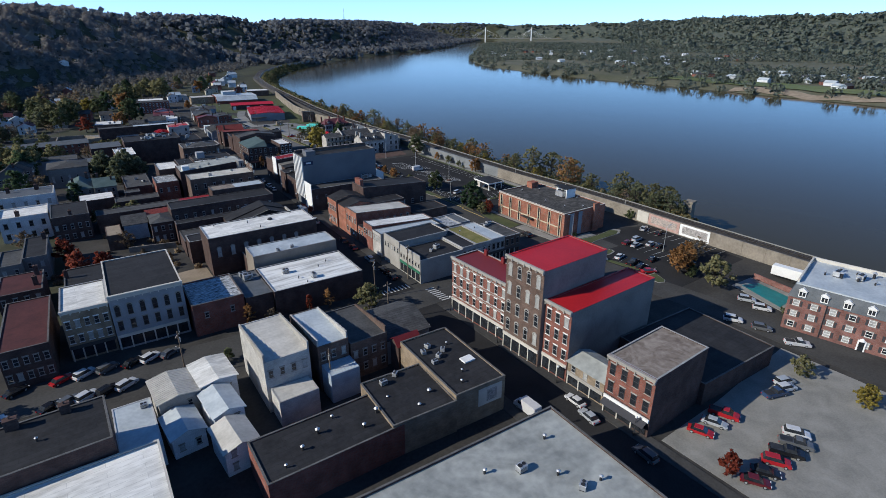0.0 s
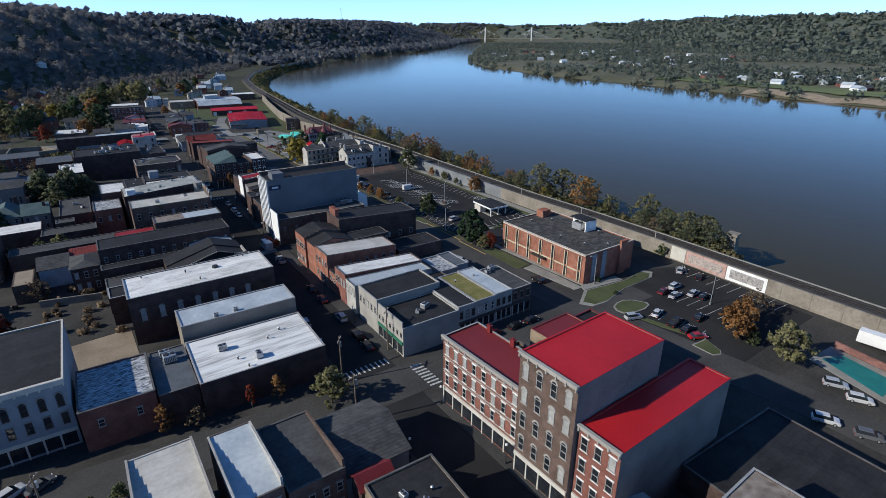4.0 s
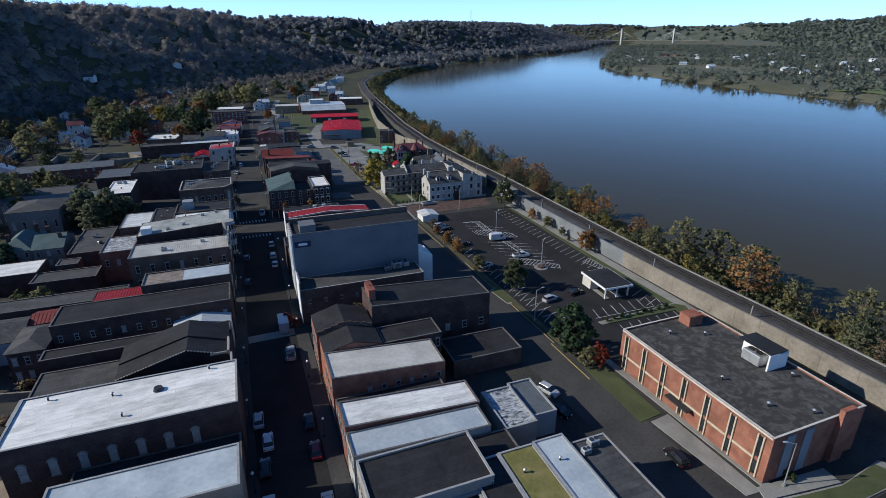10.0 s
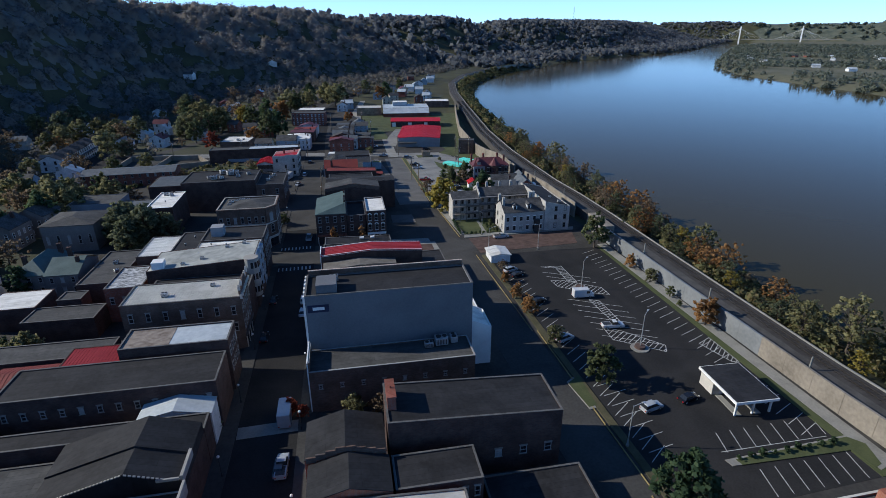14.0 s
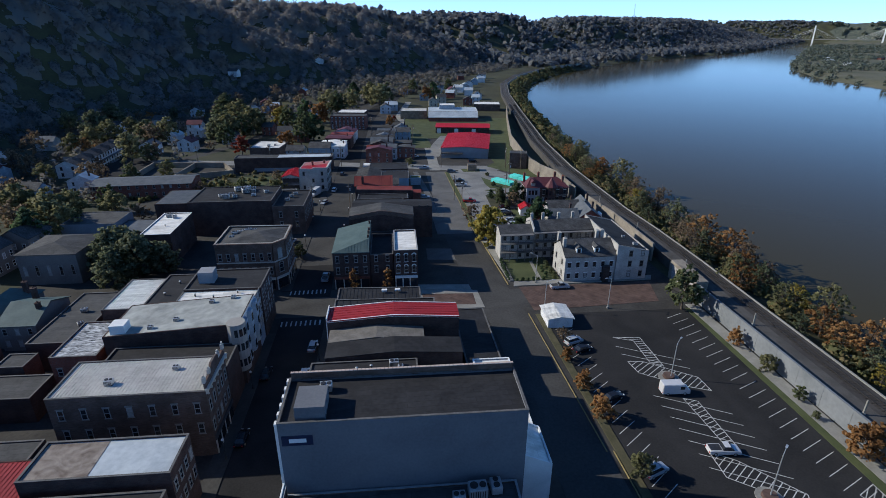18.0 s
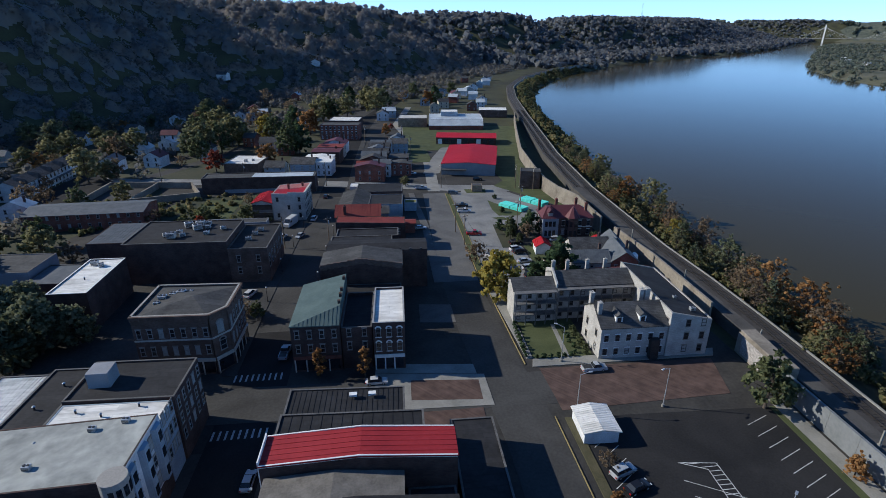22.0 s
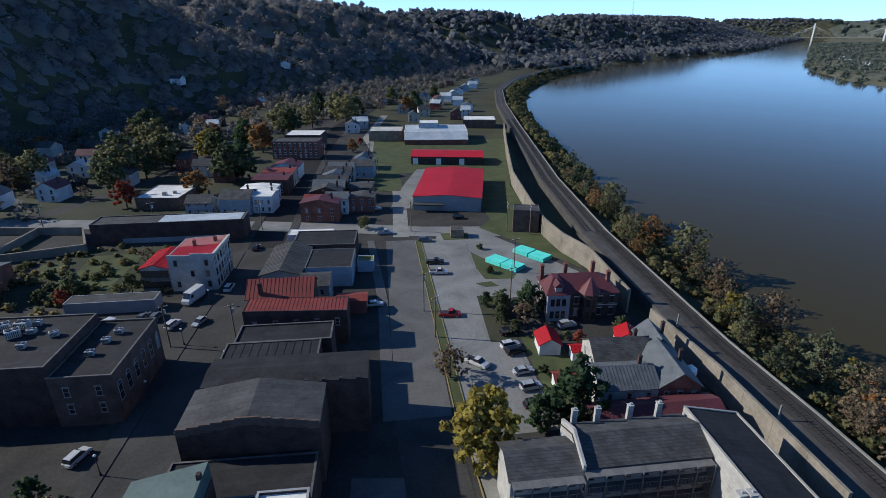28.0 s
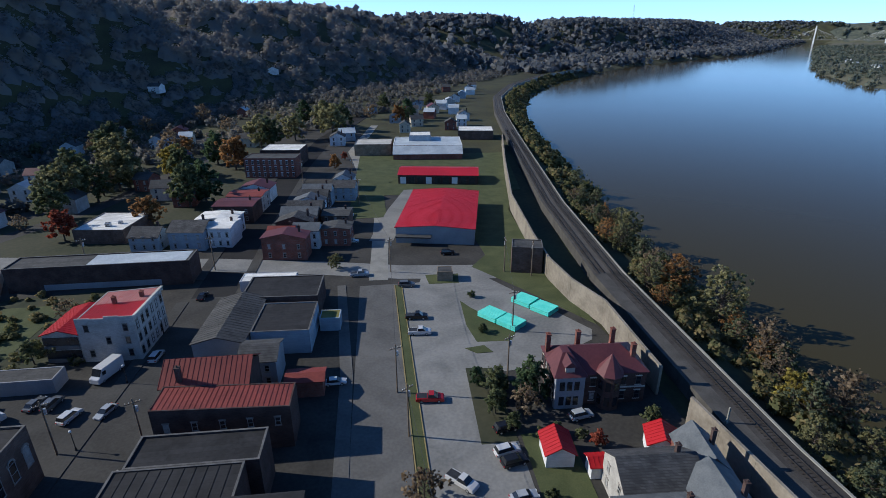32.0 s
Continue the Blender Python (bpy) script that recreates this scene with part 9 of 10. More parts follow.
for x, y, key, s in ((142, 60, "bank_b", 0.8), (145.5, 63.5, "bank_a", 0.95), (148.5, 66, "bank_b", 0.75), (141.5, 66.5, "bank_b", 0.7), (144.5, 70, "bank_a", 0.9), (152, 62, "bank_e", 0.7), (146.5, 58.5, "bank_b", 0.6), (150.5, 71, "bank_d", 0.8), (143, 76, "bank_b", 0.85), (148, 79, "bank_a", 0.85), (141, 84, "bank_b", 0.7),
                     (157, 92.5, "bank_a", 1.15), (150, 88, "bank_b", 0.8), (153, 108, "bank_e", 0.6), (146, 138, "bank_a", 1.12), (153.5, 132, "bank_a", 1.2), (147, 115.5, "bank_c", 1.2), (156.5, 121.5, "bank_a", 1.15), (152, 183, "bank_c", 0.95), (157, 199.5, "bank_a", 0.95), (154.5, 207, "bank_e", 0.85),
                     (155, 229, "bank_d", 1.0), (156, 236.5, "bank_c", 1.15), (152.5, 247, "bank_c", 1.1), (154.5, 256, "bank_d", 0.95), (154, 266, "bank_b", 1.0), (156.5, 284, "bank_d", 1.15), (149, 287, "bank_e", 0.9), (157, 305, "bank_d", 1.05), (160, 324, "bank_a", 1.2), (156, 338, "bank_c", 1.0), (158, 372, "bank_a", 1.0), (168, 442, "bank_b", 0.9)):
    tree(key, x, y, s, LAB[key], float(height(np.array([float(x)]), np.array([float(y)]))[0]) - 0.4)
for i in range(84):
    y = trr.uniform(250, 640)
    x = trr.uniform(max(-150, float(hill_foot(y)) + 4), float(np.interp(y, [250, 360, 440, 540, 640], [-52, -64, -28, 8, 60])))
    if any(abs(x - p[0]) < 8 and -16 < y - p[1] < 7 for p in HOUSE_AT):
        continue
    key = trr.choices(["olive", "sage", "brown", "orange", "dark", "yellow"], [3, 4, 5, 1, 1.2, 0.4])[0]
    tree(key, x, y, trr.uniform(0.7, 1.75), LAB[key], float(height(np.array([x]), np.array([y]))[0]) - 0.3)
for i in range(84):
    y = 58 + i * 4.5 + trr.uniform(-1.5, 1.5)
    key = trr.choices(["bank_a", "bank_b", "bank_c", "bank_d", "bank_e"], [4, 4, 2, 4, 1.4])[0]
    b, s = float(bank_top(y)), float(near_shore(y))
    x = b + 3 + (s - b - 4) * trr.random()
    z = float(height(np.array([x]), np.array([y]))[0])
    sc = trr.uniform(0.42, 0.8)
    tree(key, x, y, sc, LAB[key], z - 0.4)


def bank_pts(n, y0, y1):
    y = rng.uniform(y0, y1, n)
    b, s = bank_top(y), near_shore(y)
    return b + 2.6 + (s - b - 2) * rng.random(n), y


x, y = bank_pts(620, 50, 440)
woods("riverbank_undergrowth", "thick olive, green and rust undergrowth on the river bank", x, y, rng.uniform(1.2, 2.8, len(x)), 90, 0.34, "leaf_bank", 0.5, 0.9)
x, y = bank_pts(520, 440, 1100)
woods("riverbank_far_growth", "autumn trees along the river bank far off", x, y, rng.uniform(1.5, 3.3, len(x)), 60, 0.6, "leaf_bank", 0.7, 1.1)
# gardens and scrub between the houses at the foot of the hill
x, y = scatter(2600, -170, 240, 90, 960, lambda x, y: (x < hill_foot(y) + 130) & (x < np.interp(y, [90, 380, 480, 560, 700, 960], [-50, -56, -22, 12, 108, 215])) & (x > hill_foot(y) - 5))
keep = np.array([all(abs(u - p[0]) > 7.5 or not -15 < v - p[1] < 7 for p in HOUSE_AT) and not (-100 < u < -62 and 345 < v < 408) for u, v in zip(x, y)])
x, y = x[keep], y[keep]
keep = ~((x > -66) & (x < -36) & (y < 214))
x, y = x[keep], y[keep]
woods("foothill_trees", "brown and green garden trees at the foot of the hill", x, y, rng.uniform(1.8, 4.4, len(x)), 70, 0.6, "leaf_slope_haze", 0.8, 1.1)

x, y = scatter(70, -50, -14, 112, 160, lambda x, y: (y < 138) | (x > -36))
woods("yard_scrub", "dark scrub and bare brush in the back yards", x, y, rng.uniform(0.6, 1.5, len(x)), 60, 0.26, "leaf_brown", 0.5, 0.9)
x, y = scatter(240, -60, 14, 300, 352, lambda x, y: (x + 60) * 0.1 + 314 < y + 12 * rng.random(len(x)))
woods("garden_shrubs", "low brown and green shrubs in the back gardens", x, y, rng.uniform(0.5, 1.6, len(x)), 70, 0.3, "leaf_bank", 0.5, 0.9)


# clipped shrubs and hedges
tree_proto("shrub", "leaf_dark", 1.3, 0.75, 9, 34, 0.16, 0.1, 21)
tree_proto("bush", "leaf_green", 2.2, 1.3, 14, 44, 0.2, 0.08, 22)
LAB["shrub"], LAB["bush"] = "clipped dark green shrub in a bed", "loose green garden bush"
for i in range(9):
    tree("shrub", 81.9 + 0.06 * i, 224.6 + i * 1.55, 0.7 + 0.15 * (i % 3), LAB["shrub"], 0.1)
for i in range(6):
    tree("shrub", 92.6 + 0.4 * (i % 2), 225.0 + i * 2.0, 0.65 + 0.15 * (i % 2), LAB["shrub"], 0.1)
    tree("bush", 94.6 + 0.5 * (i % 2), 224.2 + i * 1.9, 0.42 + 0.1 * (i % 3), LAB["bush"], 0.1)
for i in range(6):
    tree("shrub", 84.0 + i * 1.5, 223.9, 0.65 + 0.15 * (i % 2), LAB["shrub"], 0.1)
for i in range(9):
    tree("shrub", 100.0 + i * 2.2, 115.4 - 0.05 * i, 0.6 + 0.2 * (i % 3), LAB["shrub"], 0.2)
for x, y, s in ((96.0, 294.5, 1.2), (96.6, 298.0, 1.4), (97.2, 301.0, 1.0), (100.6, 283.6, 0.9), (98.2, 272.0, 0.8), (99.4, 270.2, 0.7), (103.2, 284.8, 1.0), (121.2, 286.2, 1.1), (107.0, 283.2, 0.8), (98.6, 335.6, 0.8), (97.8, 318.6, 0.9), (126.0, 66.0, 1.6), (95.6, -1.6, 0.9), (94.6, -4.4, 1.1), (93.9, -7.2, 0.8), (93.2, -10.0, 0.9), (92.4, -14.5, 0.8), (94.6, 65.2, 0.7), (97.0, 24.4, 1.1), (100.5, 25.6, 1.0), (92.4, 57.6, 0.5), (-6.0, 318.0, 1.5), (-12.0, 321.5, 1.6), (-16.0, 317.0, 1.3), (3.0, 331.0, 1.0), (-20.0, 331.0, 1.2)):
    tree("bush", x, y, s, LAB["bush"], 0.05)
slab("bed_mansion", [(90.4, 284), (96.6, 284), (97, 304.6), (91.6, 305.4)], 0.07, M["garden"], "overgrown planting bed beside the brick house", "bed", 0.2)
slab("bed_hut", [(88.8, 344.6), (96.8, 344.2), (97.6, 350), (88.4, 350.4)], 0.08, M["grass"], "grass round the small brick hut", "lawn", 0.2)
slab("island_point", [(92.8, 312.4), (95, 310.2), (98.4, 310.2), (97, 313)], 0.14, M["grass"], "small kerbed grass point", "traffic island", 0.2)
slab("lawn_cottages", [(96.6, 262), (104.4, 262), (105.6, 285.4), (97.4, 285.4)], 0.06, M["grass"], "small grassy cottage gardens", "lawn", 0.2)


# ---------------- vehicles ----------------
def car_proto(key, paint, kind):
    L, W, H = {"sedan": (4.7, 1.82, 1.45), "suv": (4.7, 1.9, 1.75), "pickup": (5.7, 2.0, 1.85), "van": (5.9, 2.1, 2.6), "truck": (7.2, 2.4, 3.2)}[kind]
    o = thing("car" if kind in ("sedan", "suv") else kind, 0, 0, -950)
    hw, hl = W / 2, L / 2
    bm = bmesh.new()
    if kind in ("sedan", "suv", "pickup"):
        zb = 0.62 * H if kind != "sedan" else 0.6 * H
        side = [(-hl, 0.35), (-hl + 0.1, zb - 0.12), (-hl + 0.5, zb), (hl - 0.9, zb), (hl - 0.12, zb - 0.2), (hl, 0.4), (hl - 0.1, 0.28), (-hl + 0.1, 0.28)]
    else:
        zb = H
        side = [(-hl, 0.4), (-hl, H - 0.1), (-hl + 0.1, H), (hl - 1.6, H), (hl - 0.75, 0.52 * H), (hl - 0.05, 0.45 * H), (hl, 0.42), (hl - 0.1, 0.3), (-hl + 0.1, 0.3)]
    loft(bm, [(p[0], -hw, p[1]) for p in side], [(p[0], hw, p[1]) for p in side])
    bmesh.ops.recalc_face_normals(bm, faces=bm.faces)
    bmesh.ops.bevel(bm, geom=[e for e in bm.edges if e.calc_face_angle(0) > 1.0], offset=0.09, segments=2, affect='EDGES')
    part("body", bm, PAINT[paint], o)
    bm = bmesh.new()
    if kind in ("sedan", "suv", "pickup"):
        a, b = {"sedan": (-1.75, 1.15), "suv": (-2.15, 1.15), "pickup": (-0.5, 1.55)}[kind]
        x0, x1 = a + (0.55 if kind == "sedan" else 0.25), b - 0.75
        lo = [(a, -hw + 0.08, zb + 0.002), (b, -hw + 0.08, zb + 0.002), (b, hw - 0.08, zb + 0.002), (a, hw - 0.08, zb + 0.002)]
        hi = [(x0, -hw + 0.24, H - 0.06), (x1, -hw + 0.24, H - 0.06), (x1, hw - 0.24, H - 0.06), (x0, hw - 0.24, H - 0.06)]
        loft(bm, lo, hi)
        part("glasshouse", bm, M["glass"], o)
        bm = bmesh.new()
        loft(bm, [(p[0], p[1], H - 0.058) for p in hi], [(p[0] * 0.98, p[1] * 0.94, H) for p in hi])
        part("roof", bm, PAINT[paint], o)
        if kind == "pickup":
            bm = bmesh.new()
            box(bm, -hl + 0.2, -hw + 0.22, zb + 0.003, -0.62, hw - 0.22, zb + 0.03)
            part("cargo_bed", bm, M["metal_dark"], o)
    else:
        loft(bm, [(hl - 1.52, -hw + 0.15, H - 0.12), (hl - 0.78, -hw + 0.15, 0.55 * H), (hl - 0.78, hw - 0.15, 0.55 * H), (hl - 1.52, hw - 0.15, H - 0.12)],
             [(hl - 1.47, -hw + 0.15, H - 0.1), (hl - 0.73, -hw + 0.15, 0.56 * H), (hl - 0.73, hw - 0.15, 0.56 * H), (hl - 1.47, hw - 0.15, H - 0.1)])
        bmesh.ops.recalc_face_normals(bm, faces=bm.faces)
        part("windscreen", bm, M["glass"], o)
        for s in (-1, 1):
            bm = bmesh.new()
            box(bm, hl - 2.3, min(s * (hw - 0.02), s * (hw + 0.03)), 0.55 * H, hl - 1.35, max(s * (hw - 0.02), s * (hw + 0.03)), 0.82 * H)
            part("side_window", bm, M["glass"], o)
    for sx in (-1, 1):
        for sy in (-1, 1):
            bm = bmesh.new()
            r = 0.34
            ring = [(math.cos(2 * math.pi * i / 12) * r, math.sin(2 * math.pi * i / 12) * r) for i in range(12)]
            y0, y1 = sorted((sy * (hw - 0.2), sy * (hw + 0.02)))
            loft(bm, [(sx * L * 0.3 + c, y0, r + s) for c, s in ring], [(sx * L * 0.3 + c, y1, r + s) for c, s in ring])
            bmesh.ops.recalc_face_normals(bm, faces=bm.faces)
            wh = part("wheel", bm, M["tyre"], o)
            bm = bmesh.new()
            y0, y1 = sorted((sy * (hw + 0.021), sy * (hw + 0.035)))
            loft(bm, [(sx * L * 0.3 + c * 0.6, y0, r + s * 0.6) for c, s in ring], [(sx * L * 0.3 + c * 0.6, y1, r + s * 0.6) for c, s in ring])
            bmesh.ops.recalc_face_normals(bm, faces=bm.faces)
            part("rim", bm, M["metal"], wh)
    for s in (-1, 1):
        bm = bmesh.new()
        box(bm, hl - 0.14, s * (hw - 0.32) - 0.2, 0.55, hl + 0.01, s * (hw - 0.32) + 0.2, 0.7)
        part("headlight", bm, M["lamp_clear"], o)
        bm = bmesh.new()
        box(bm, -hl - 0.01, s * (hw - 0.22) - 0.14, 0.6, -hl + 0.12, s * (hw - 0.22) + 0.14, 0.78)
        part("tail_light", bm, M["lamp_red"], o)
    PROTO[key] = o


def vehicle(kind, paint, x, y, rz):
    key = kind + paint
    names = {"sedan": "saloon car", "suv": "estate car", "pickup": "pickup truck", "van": "panel van", "truck": "box truck"}
    if key not in PROTO:
        car_proto(key, paint, kind)
        o = PROTO[key]
    else:
        o = copy_thing(PROTO[key], Matrix())
    o.matrix_world = pose(x, y, 0.06, 0, 0, rz) @ Matrix.Scale(0.92, 4)
    return tagged(o, "%s %s parked on asphalt" % (paint, names[kind]), "car" if kind in ("sedan", "suv") else kind, "parked vehicles")


for v in (("sedan", "black", -57.8, 70.0, 30), ("sedan", "red", -50.5, 69.4, 30), ("suv", "white", -46.6, 69.0, 30), ("suv", "grey", -42.7, 68.6, 30), ("sedan", "black", -38.2, 68.0, 30), ("suv", "white", -34.8, 67.8, 30), ("sedan", "grey", -31.2, 67.4, 30),
          ("sedan", "black", -52.5, 60.8, 30), ("suv", "grey", -49.6, 60.6, 30), ("suv", "white", -46.8, 60.4, 30), ("suv", "black", -43.4, 60.2, 30), ("suv", "white", -40.2, 60.2, 30), ("sedan", "white", -61, 61.5, 30), ("sedan", "black", -64, 70.6, 30),
          ("sedan", "red", 39.0, -12.4, -70), ("sedan", "silver", 43.1, -12.6, -70), ("pickup", "red", 46.7, -12.4, -70), ("suv", "white", 51.8, -22.4, -60), ("pickup", "grey", 49.2, -23.4, -60), ("pickup", "black", 45.8, -23.4, -60), ("suv", "red", 42.2, -23.4, -60), ("sedan", "black", 38.6, -23.4, -60), ("sedan", "maroon", 35.4, -23.4, -60), ("suv", "silver", 65.8, -14.3, -20), ("suv", "white", 63.8, -15.4, -20), ("pickup", "blue", 60.4, -15.0, -20),
          ("pickup", "white", 83.0, -9.5, -52), ("suv", "grey", 83.4, -1.6, -62), ("suv", "white", 82.0, 4.4, -62), ("suv", "silver", 95.0, 7.6, -62), ("suv", "white", 93.4, 3.0, -62), ("sedan", "silver", 26.2, 1.4, 82), ("suv", "grey", 26.4, -10.2, 85), ("sedan", "white", 27.6, 5.8, 88), ("van", "white", 18.6, 9.4, 90),
          ("sedan", "silver", 20.4, 110.1, 86), ("sedan", "black", 20.4, 98.1, 86), ("suv", "silver", 20.2, 90.1, 86), ("suv", "silver", 28.2, 87.5, 86), ("sedan", "black", 28.6, 106.4, 86), ("sedan", "grey", 28.2, 129.4, 86), ("suv", "black", 27.6, 78.0, 86), ("sedan", "black", 27.4, 73.0, 86), ("sedan", "white", 21.4, 104, 86), ("sedan", "maroon", 28.4, 99, 86),
          ("truck", "silver", 28.6, 142.0, 88), ("pickup", "silver", 28.6, 129.6, 86), ("sedan", "white", 30.8, 180.0, 86), ("suv", "white", 31.0, 186.6, 86), ("sedan", "silver", 31.6, 197.0, 86), ("sedan", "black", 22.6, 170.0, 86), ("sedan", "black", 23.4, 188.0, 86),
          ("suv", "black", 81.6, 75.0, 86), ("sedan", "white", 91.8, 44.7, 14), ("suv", "silver", 85.4, 46.8, -22), ("suv", "silver", 108.6, 50.6, 4), ("sedan", "maroon", 103.6, 50.6, 4), ("sedan", "silver", 104.0, 47.6, 4), ("sedan", "silver", 108.9, 45.4, 4), ("sedan", "black", 109.4, 42.8, 4), ("sedan", "silver", 119.4, 55.6, 20), ("sedan", "black", 120.0, 50.2, 20), ("pickup", "black", 91.2, 39.4, 6), ("sedan", "black", 90.8, 36.2, 6), ("sedan", "black", 98.2, 37.5, 6), ("sedan", "red", 89.8, 33.0, -30),
          ("sedan", "black", 59.7, 60.4, 2), ("suv", "maroon", 52.8, 60.6, 2), ("sedan", "black", 64.6, 60.2, 2), ("suv", "silver", 72.2, 97.6, -70), ("pickup", "black", 70.6, 92.2, -70),
          ("van", "white", 101.4, 173.2, -4), ("pickup", "white", 101.2, 157.6, -8), ("suv", "silver", 88.4, 192.2, 20), ("sedan", "black", 89.2, 189.0, 20), ("suv", "silver", 88.0, 154.8, 20), ("suv", "silver", 93.4, 129.6, 12), ("sedan", "black", 101.6, 130.4, 12), ("sedan", "black", 89.0, 172.8, 20),
          ("pickup", "silver", 94.2, 218.6, 2), ("suv", "white", 18.9, 260.0, 70), ("pickup", "silver", 31.8, 231.6, 86), ("sedan", "white", 50.8, 219.4, 2),
          ("sedan", "white", 66.0, 303.9, 0), ("pickup", "red", 83.4, 296.4, -6), ("pickup", "white", 83.8, 319.8, -6), ("pickup", "black", 83.8, 326.8, -6), ("suv", "grey", 82.8, 344.2, -6), ("pickup", "white", 85.8, 276.4, -45), ("suv", "white", 94.0, 281.6, 12), ("suv", "black", 95.2, 286.8, 12), ("suv", "black", 94.6, 279.2, 12), ("sedan", "silver", 94.2, 272.4, 8), ("suv", "silver", 94.3, 267.4, 8), ("suv", "black", 93.6, 262.4, 8), ("sedan", "black", 82.4, 262.8, 80), ("suv", "silver", 108.9, 288.0, 10),
          ("truck", "white", 21.6, 313.0, 250), ("suv", "white", 20.6, 300.4, 70), ("sedan", "silver", 26.2, 301.0, 250), ("sedan", "black", 0.6, 305.2, 78), ("sedan", "grey", 5.4, 303.4, 78), ("truck", "white", 7.2, 299.6, 60), ("sedan", "grey", 12.6, 305.0, 78), ("suv", "grey", 15.7, 304.6, 78), ("suv", "white", 29.0, 318.0, 84), ("sedan", "white", 68.0, 378.4, 0), ("pickup", "silver", 70.4, 352.6, 0), ("suv", "white", 66.0, 405.0, 0), ("sedan", "black", 31.0, 345.0, 84), ("suv", "black", 96.8, 364.2, -4)):
    vehicle(*v)


# ---------------- lamps, poles, signs ----------------
def lamp_proto():
    o = thing("street_lamp", 0, 0, -960)
    bm = bmesh.new()
    tube(bm, 0, 0, 0, 0.5, 0.3, 0.28, 10)
    part("plinth", bm, M["concrete"], o)
    bm = bmesh.new()
    tube(bm, 0, 0, 0.501, 8.2, 0.1, 0.07)
    part("pole", bm, M["metal"], o)
    bm = bmesh.new()
    limb(bm, (0, 0, 8.1), (1.5, 0, 8.6), 0.05, 0.04)
    part("arm", bm, M["metal"], o)
    bm = bmesh.new()
    box(bm, 1.4, -0.16, 8.5, 2.1, 0.16, 8.68)
    bmesh.ops.bevel(bm, geom=bm.edges[:], offset=0.04, affect='EDGES')
    part("lantern", bm, M["metal"], o)
    PROTO["lamp"] = o
    o = thing("post_lamp", 0, 0, -960)
    bm = bmesh.new()
    tube(bm, 0, 0, 0, 0.6, 0.2, 0.12, 10), tube(bm, 0, 0, 0.601, 3.6, 0.07, 0.055)
    part("post", bm, M["metal_dark"], o)
    bm = bmesh.new()
    bmesh.ops.create_icosphere(bm, subdivisions=2, radius=0.24, matrix=Matrix.Translation((0, 0, 3.82)))
    part("globe", bm, M["white"], o)
    PROTO["post"] = o
    o = thing("utility_pole", 0, 0, -960)
    bm = bmesh.new()
    tube(bm, 0, 0, -0.2, 10.5, 0.17, 0.11)
    part("pole", bm, M["timber"], o)
    bm = bmesh.new()
    box(bm, -1.2, -0.07, 9.6, 1.2, 0.07, 9.76)
    part("crossarm", bm, M["timber"], o)
    bm = bmesh.new()
    tube(bm, 0.35, 0, 8.0, 9.0, 0.22, 0.22, 10)
    part("transformer", bm, M["metal"], o)
    for x in (-1.0, -0.5, 0.5, 1.0):
        bm = bmesh.new()
        tube(bm, x, 0, 9.761, 9.95, 0.05, 0.04, 6)
        part("insulator", bm, M["white"], o)
    PROTO["pole"] = o


lamp_proto()
USED = set()


def put(key, x, y, rz, label, category, group, z=0.05):
    o = PROTO[key]
    if key in USED:
        o = copy_thing(o, Matrix())
    USED.add(key)
    o.matrix_world = pose(x, y, z, 0, 0, rz)
    tagged(o, label, category, group)


for x, y, rz in ((103.0, 177.4, 40), (102.5, 148.2, 40), (102.4, 206.4, 200), (106.8, 223.9, 150), (88.6, 222.2, 150), (84.2, 122.1, 0), (86.2, 206.6, 0), (92.5, 64.6, 160), (107.5, 40, 0)):
    put("lamp", x, y, rz, "tall grey steel street lamp with a single arm", "street lamp", "street lamps")
for y in range(-10, 340, 18):
    if not (48 < y < 68 or 204 < y < 226):
        for s in (-1, 1):
            x = float(np.interp(y, [p[1] for p in MAIN], [p[0] for p in MAIN])) + s * 5.9
            put("post", x, y + 4 * s, 0, "dark post lamp with a white globe on the pavement", "street lamp", "post lamps", 0.17)
for x, y in ((79.1, 353.9), (117.3, 345.6), (77.6, 299.6), (78.8, 287.7), (36.6, 290.2), (22.8, 291.5), (29.8, 362.5), (30.6, 69.5), (-30.0, 57.0), (-8.6, 34.2), (14.5, 52.5), (17.6, 64.8), (80.8, 256.5), (98.8, 300.0), (104.6, 318.0), (110.6, 349.4), (-40, 368), (-5, 366), (70, 420), (67, 455), (-30, 460), (45, 455)):
    put("pole", x, y, (x * 13) % 90, "weathered timber utility pole with a crossarm", "utility pole", "utility poles", 0.0)


def wire(name, pts, r=0.025):
    cu = bpy.data.curves.new(name, 'CURVE')
    cu.dimensions = '3D'
    cu.bevel_depth = r
    for a, b in zip(pts[:-1], pts[1:]):
        sp = cu.splines.new('POLY')
        sp.points.add(8)
        for i in range(9):
            t = i / 8
            sp.points[i].co = (a[0] + (b[0] - a[0]) * t, a[1] + (b[1] - a[1]) * t, a[2] + (b[2] - a[2]) * t - 2.4 * t * (1 - t), 1)
    cu.materials.append(M["metal_dark"])
    return tagged(new(name, cu), "thin dark overhead cable between poles", "cable", "cables")


wire("overhead_cable", [(80.8, 256.5, 9.8), (78.8, 287.7, 9.8), (77.6, 299.6, 9.8), (79.1, 353.9, 9.8), (70, 420, 9.8), (67, 455, 9.8)])
wire("overhead_cable", [(98.8, 300.0, 9.8), (104.6, 318, 9.8), (110.6, 349.4, 9.8)])
